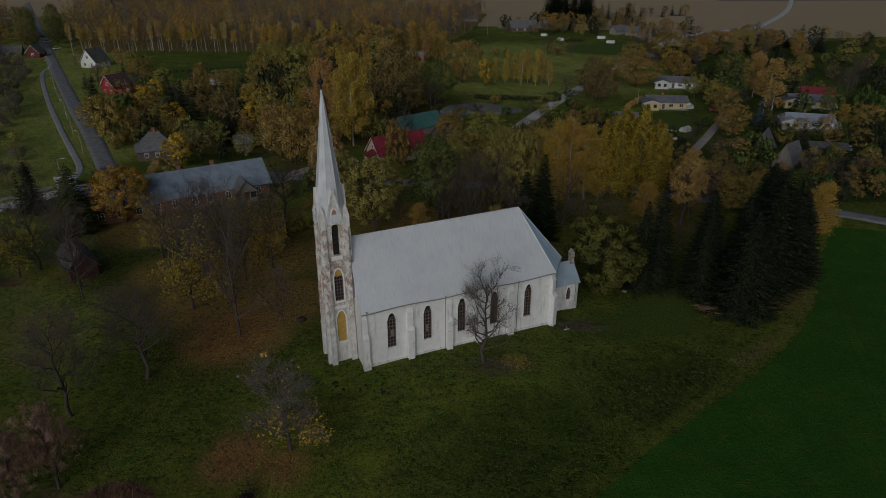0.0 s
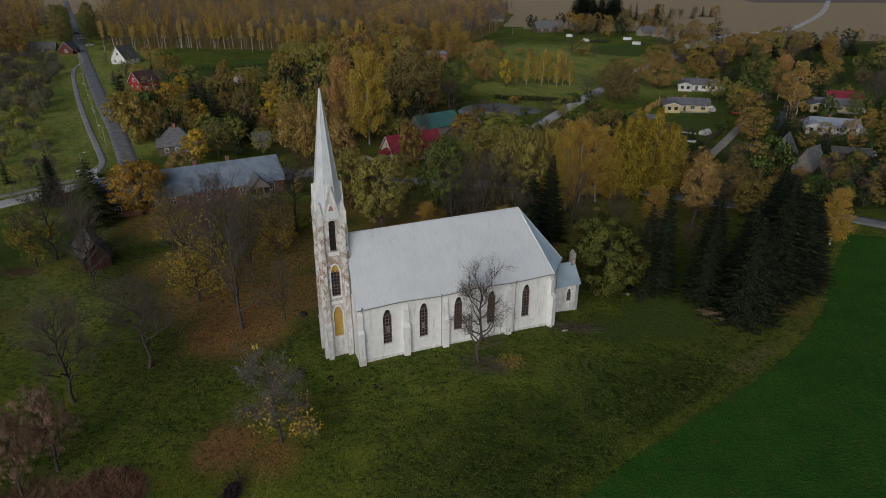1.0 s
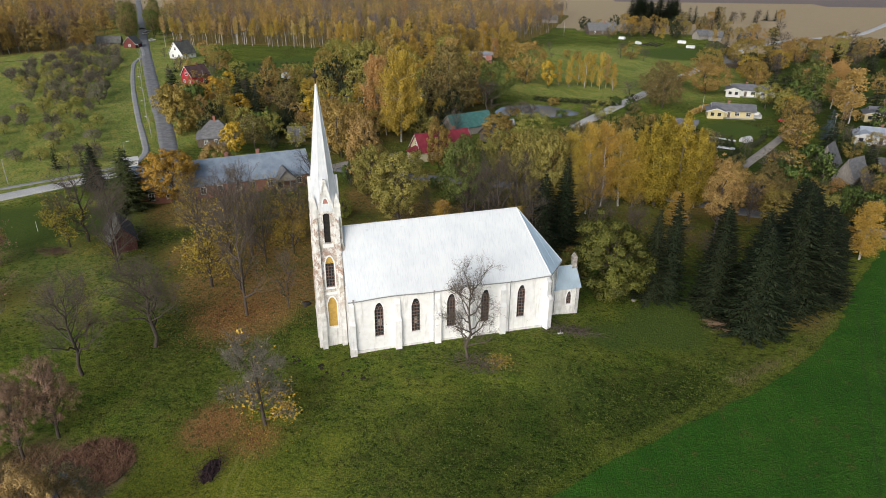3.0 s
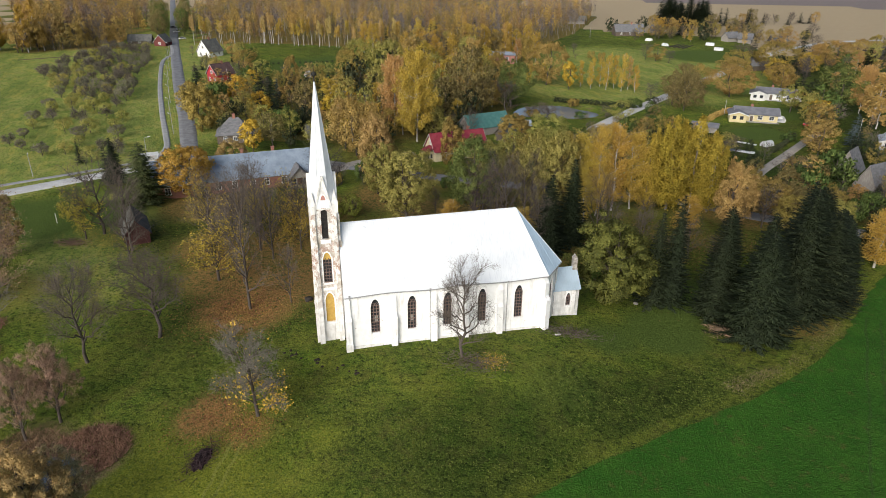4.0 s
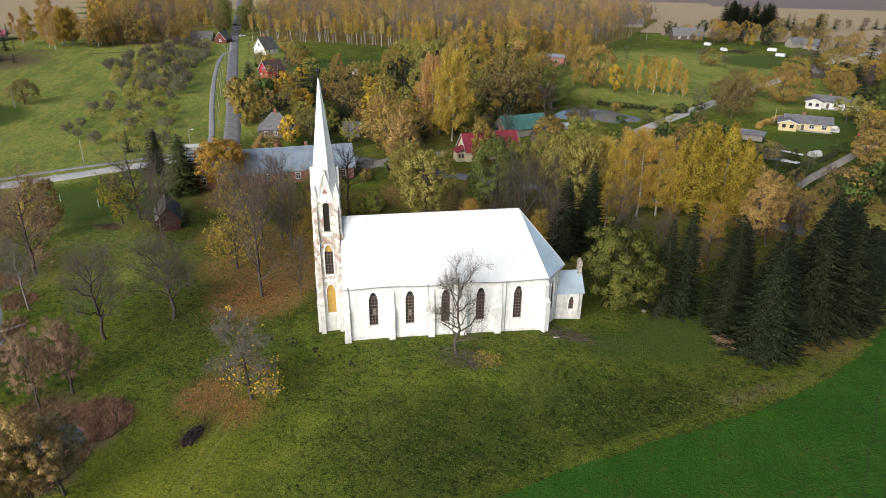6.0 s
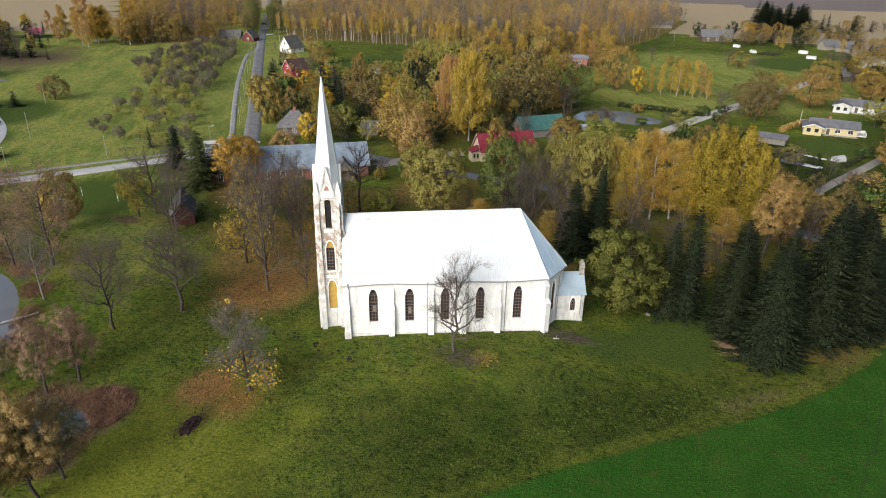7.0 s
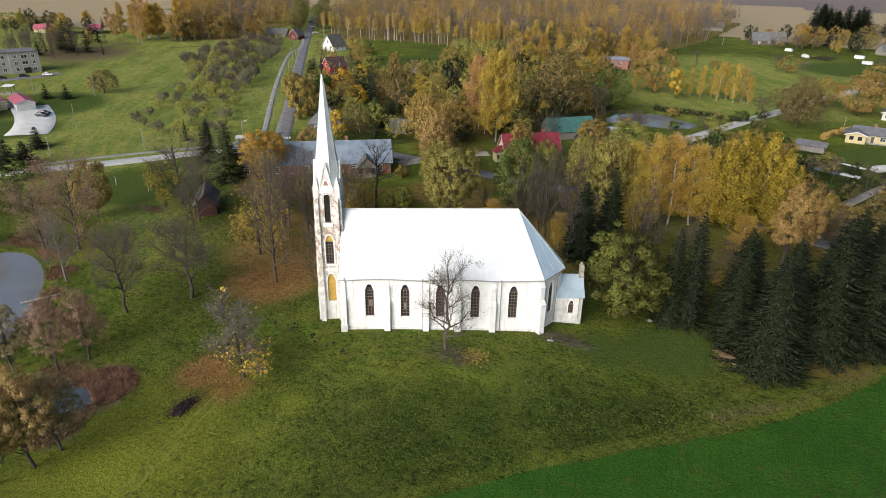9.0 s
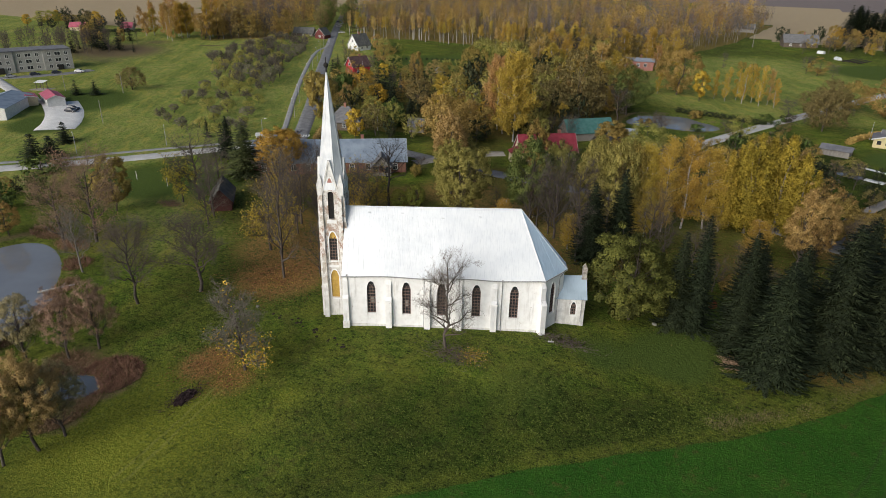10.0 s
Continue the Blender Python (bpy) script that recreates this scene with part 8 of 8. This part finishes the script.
def street_lamp(x, y, h, turn):
    base = tagged(empty("street_lamp", x, y, at(x, y), turn), "grey street lamp on a tall pole", "street lamp", "street lamps")
    bm = bmesh.new()
    tube_bm(bm, (0, 0, -0.4), (0, 0, h), 0.11, 0.06, 8)
    part("pole", bm, PIPE, base)
    bm = bmesh.new()
    tube_bm(bm, (0, 0, h - 0.05), (1.2, 0, h + 0.25), 0.05, 0.04, 6)
    part("arm", bm, PIPE, base)
    bm = bmesh.new()
    hull(bm, [(1.0, -0.16, h + 0.18), (1.0, 0.16, h + 0.18), (1.9, -0.12, h + 0.3), (1.9, 0.12, h + 0.3), (1.1, 0, h + 0.4), (1.8, 0, h + 0.42)])
    part("lamp_head", bm, PAINT_WHITE, base)


for x, y, t in ((-137.4, 123.1, -40), (-121.5, 142.2, -40), (-108.9, 189.5, 150), (-122.4, 209.8, 150), (-135, 230, 150), (-148, 250, 150), (-160.5, 270, 150), (-173, 291, 150), (-185.5, 311, 150), (-197.5, 331, 150), (-101, 163, 10), (-74, 190, 100), (-45, 184, 90)):
    street_lamp(x, y, 6.5, t)
for x, y in ((-193.4, 186.0), (-215, 176), (-160, 150)):
    post(x, y, 8.0, 0.13, WOOD_GREY, "weathered wooden cable pole", "cable_pole")
post(31, 470, 9.0, 0.15, WOOD_GREY, "weathered wooden cable pole", "cable_pole")
post(110.5, 222, 8.5, 0.07, PAINT_WHITE, "thin white flagpole beside the bungalow", "flagpole")
post(77, 256, 6.0, 0.06, PAINT_WHITE, "thin white flagpole beside the bungalow", "flagpole")
post(-130, 268, 7.0, 0.06, PAINT_WHITE, "thin white flagpole before the red house", "flagpole")


def car(x, y, turn, paint, label):
    base = tagged(empty("car", x, y, at(x, y) + 0.1, turn), label, "car")
    bm = bmesh.new()
    hull(bm, [(sx, sy * w, z) for sx, z, w in ((-2.1, 0.35, 0.8), (2.1, 0.35, 0.8), (-2.15, 0.75, 0.85), (2.15, 0.65, 0.82), (-2.0, 0.98, 0.8), (0.9, 1.0, 0.8), (1.9, 0.85, 0.75)) for sy in (-1, 1)])
    part("body", bm, paint, base)
    bm = bmesh.new()
    hull(bm, [(sx, sy * w, z) for sx, z, w in ((-1.75, 0.95, 0.76), (1.05, 0.97, 0.76), (-1.35, 1.42, 0.62), (0.3, 1.45, 0.62)) for sy in (-1, 1)])
    part("glazing", bm, GLASS, base)
    bm = bmesh.new()
    hull(bm, [(sx, sy * 0.6, z) for sx, z in ((-1.35, 1.43), (0.3, 1.46), (-1.2, 1.5), (0.15, 1.52)) for sy in (-1, 1)])
    part("roof", bm, paint, base)
    for sx in (-1.3, 1.3):
        for sy in (-0.78, 0.78):
            bm = bmesh.new()
            tube_bm(bm, (sx, sy - 0.1, 0.3), (sx, sy + 0.1, 0.3), 0.32, 0.32, 14)
            wh = part("wheel", bm, IRON, base)
            bm = bmesh.new()
            tube_bm(bm, (sx, sy - 0.12, 0.3), (sx, sy + 0.12, 0.3), 0.19, 0.19, 10)
            part("rim", bm, PIPE, wh)
    return base


C_RED = plain("red_car_paint", (0.5, 0.02, 0.02), (0.55, 0.03, 0.03), 1, 0.3, bumps=0, spec=0.5)
C_BLACK = plain("dark_car_paint", (0.03, 0.035, 0.05), (0.04, 0.045, 0.06), 1, 0.3, bumps=0, spec=0.5)
C_GREY = plain("silver_car_paint", (0.4, 0.41, 0.43), (0.45, 0.46, 0.48), 1, 0.3, bumps=0, spec=0.5)
C_WHITE = plain("white_car_paint", (0.75, 0.75, 0.75), (0.7, 0.7, 0.7), 1, 0.3, bumps=0, spec=0.5)
for x, y, t, c, l in ((103, 243.5, -20, C_RED, "red car parked beside the bungalow"), (-184.5, 157, 15, C_BLACK, "dark car in the concrete yard"), (-182.5, 154.5, 15, C_BLACK, "dark car in the concrete yard"), (-254.3, 189.6, 66, C_BLACK, "dark car before the apartment block"),
                      (-250.6, 197.5, 66, C_BLACK, "dark car before the apartment block"), (-258, 181, 66, C_GREY, "silver car before the apartment block"), (-262, 172, 66, C_BLACK, "dark car before the apartment block"), (-245, 205, 30, C_WHITE, "white car before the apartment block"),
                      (-262, 440, 58, C_BLACK, "dark car on the straight road"), (-246, 418, 58, C_WHITE, "white car on the straight road"), (-225, 390, 58, C_WHITE, "white car beside the straight road"), (-252, 432, 58, C_GREY, "grey car on the straight road"),
                      (119, 180, 20, C_WHITE, "white car among the gardens"), (124, 192, 70, C_GREY, "grey car among the gardens"), (4, 203, 30, C_BLACK, "dark car behind the barn")):
    car(x, y, t, c, l)


def greenhouse(x, y, turn, long, wide, tone, label):
    base = tagged(empty("greenhouse", x, y, at(x, y), turn), label, "greenhouse", "garden greenhouses")
    bm = bmesh.new()
    prism(bm, [(wide / 2 * math.cos(a), wide * 0.62 * math.sin(a)) for a in [3.1416 * i / 12 for i in range(13)]], -long / 2, long / 2, Matrix.Identity(4))
    part("cover", bm, tone, base)
    for k in range(int(long) + 1):
        bm = bmesh.new()
        y0 = -long / 2 + k * long / int(long)
        swept(bm, [(wide / 2 * 1.01 * math.cos(3.1416 * i / 12), y0, wide * 0.625 * math.sin(3.1416 * i / 12)) for i in range(13)], 0.03, 4)
        part("hoop", bm, PIPE, base)


FILM = plain("white_greenhouse_film", (0.72, 0.74, 0.74), (0.6, 0.62, 0.62), 1, 0.4)
for x, y, t, l, w in ((82.4, 216.2, -50, 3.6, 2.6), (-102.4, 295, 40, 5, 4), (69, 460, 60, 4, 2.6), (76.7, 438.6, 20, 4.5, 2.6), (104.7, 445.4, 70, 5, 2.8), (106, 424.7, 70, 5, 2.8)):
    greenhouse(x, y, t, l, w, FILM, "white plastic tunnel greenhouse in a garden")
for x, y, t, l, w in ((74.2, 207.4, -25, 5.0, 1.9), (75.6, 218.0, -32, 8.5, 0.7)):
    bm = bmesh.new()
    box(bm, -l / 2, l / 2, -w / 2, w / 2, 0, 0.35)
    bmesh.ops.bevel(bm, geom=bm.edges[:], offset=0.08, segments=2, affect="EDGES")
    ob = new("garden_bed", finish(bm, "garden_bed", FILM))
    ob.matrix_basis = pose(x, y, at(x, y), 0, 0, t)
    tagged(ob, "garden bed covered with pale sheeting", "garden bed")
for k in range(4):
    bm = bmesh.new()
    box(bm, -9.0, 9.0, -0.8, 0.8, -0.5, 0.22)
    bmesh.ops.bevel(bm, geom=bm.edges[:], offset=0.15, segments=2, affect="EDGES")
    ob = new("garden_bed", finish(bm, "garden_bed", EARTH))
    ob.matrix_basis = pose(83.0 + 2.4 * k, 441.0 - 1.6 * k, at(83.0 + 2.4 * k, 441.0 - 1.6 * k), 0, 0, 62)
    tagged(ob, "dug garden bed of dark bare soil", "garden bed", "dug beds by the farm")
bm = bmesh.new()
box(bm, -4.0, 4.0, -1.5, 1.5, -0.2, 0.12)
bmesh.ops.bevel(bm, geom=[e for e in bm.edges if abs(e.verts[0].co.z - e.verts[1].co.z) > 0.1], offset=1.1, segments=5, affect="EDGES")
ob = new("garden_pool", finish(bm, "garden_pool", WATER))
ob.matrix_basis = pose(68.4, 210.4, at(68.4, 210.4), 0, 0, -30)
tagged(ob, "small garden pool with grey still water", "pool")


def hedge(pts, h, w, tone, label, seed):
    rr = np.random.default_rng(seed)
    line = smooth_line(pts, 20)
    c = np.array([(p.x, p.y) for p in line])
    k = rr.integers(0, len(c), int(len(c) * 60))
    q = c[k] + rr.normal(size=(len(k), 2)) * w * 0.35
    z = land(q[:, 0], q[:, 1]) + rr.random(len(k)) * h
    v, f = flakes(np.stack([q[:, 0], q[:, 1], z], axis=1), 0.38)
    return tagged(new("hedge", raw_mesh("hedge", v, f, tone)), label, "hedge", kind="stuff")


hedge([(70, 246), (73, 252), (80, 262)], 1.8, 1.2, LEAF["russet"], "clipped reddish-brown hedge beside the lawn", 1)
hedge([(94, 229), (88, 218), (82, 208)], 1.3, 0.9, LEAF["dark"], "low dark hedge along the garden", 2)
hedge([(-330, 322), (-348, 308), (-362, 300)], 1.6, 1.6, LEAF["dark"], "dark clipped hedge round a lawn", 3)
hedge([(140, 275), (155, 290), (172, 305)], 1.6, 1.4, LEAF["dark"], "dark clipped hedge round a lawn", 4)

# bus shelter and signs at the junction
shelter = tagged(empty("bus_shelter", -98.5, 160.5, at(-98.5, 160.5), 35), "small white bus shelter at the junction", "bus shelter")
bm = bmesh.new()
box(bm, -2.2, 2.2, 0.9, 1.05, 0, 2.4)
box(bm, -2.2, -2.05, -0.8, 0.9, 0, 2.4)
box(bm, 2.05, 2.2, -0.8, 0.9, 0, 2.4)
part("wall", bm, PAINT_WHITE, shelter)
bm, _ = slab([(-2.5, -1.3, 2.45), (2.5, -1.3, 2.45), (2.5, 1.3, 2.75), (-2.5, 1.3, 2.75)], 0.12)
part("roof", bm, PAINT_WHITE, shelter)
play = tagged(empty("playground", -226, 173.5, at(-226, 173.5), 20), "small wooden playground frame on sand", "playground")
bm = bmesh.new()
for x in (-1.5, 1.5):
    for y in (-1.2, 1.2):
        box(bm, x - 0.1, x + 0.1, y - 0.1, y + 0.1, 0, 3.0)
part("frame", bm, WOOD_DARK, play)
bm, _ = slab([(-2, -1.6, 2.9), (2, -1.6, 2.9), (2, 1.6, 3.4), (-2, 1.6, 3.4)], 0.1)
part("roof", bm, PAINT_WHITE, play)
bm = bmesh.new()
box(bm, -4, 4, -3, 3, -0.3, 0.05)
part("sand", bm, GRAVEL, play)
# white give-way triangle, zebra bars and sign boards where the straight road meets the junction
for k in range(7):
    bm = bmesh.new()
    box(bm, -0.28, 0.28, -1.3, 1.3, 0.0, 0.015)
    mark = new("road_marking", finish(bm, "road_marking", PAINT_WHITE))
    mx, my = -94.6 + 0.72 * k, 170.4 + 0.42 * k
    mark.matrix_basis = pose(mx, my, at(mx, my) + 0.15, 0, 0, 30)
    tagged(mark, "white painted zebra bar on grey asphalt", "road marking", "zebra crossing")
bm = bmesh.new()
for p, q in (((-1.0, -1.6), (1.0, -1.6)), ((1.0, -1.6), (0.0, 1.8)), ((0.0, 1.8), (-1.0, -1.6))):
    d = (Vector(q) - Vector(p)).normalized()
    n = Vector((-d.y, d.x)) * 0.16
    bm.faces.new([bm.verts.new((*c, 0.0)) for c in (Vector(p) - n, Vector(q) - n, Vector(q) + n, Vector(p) + n)])
bmesh.ops.solidify(bm, geom=bm.faces[:], thickness=0.012)
mark = new("road_marking", finish(bm, "road_marking", PAINT_WHITE))
mark.matrix_basis = pose(-96.3, 175.6, at(-96.3, 175.6) + 0.16, 0, 0, 212)
tagged(mark, "white painted give-way triangle on grey asphalt", "road marking")
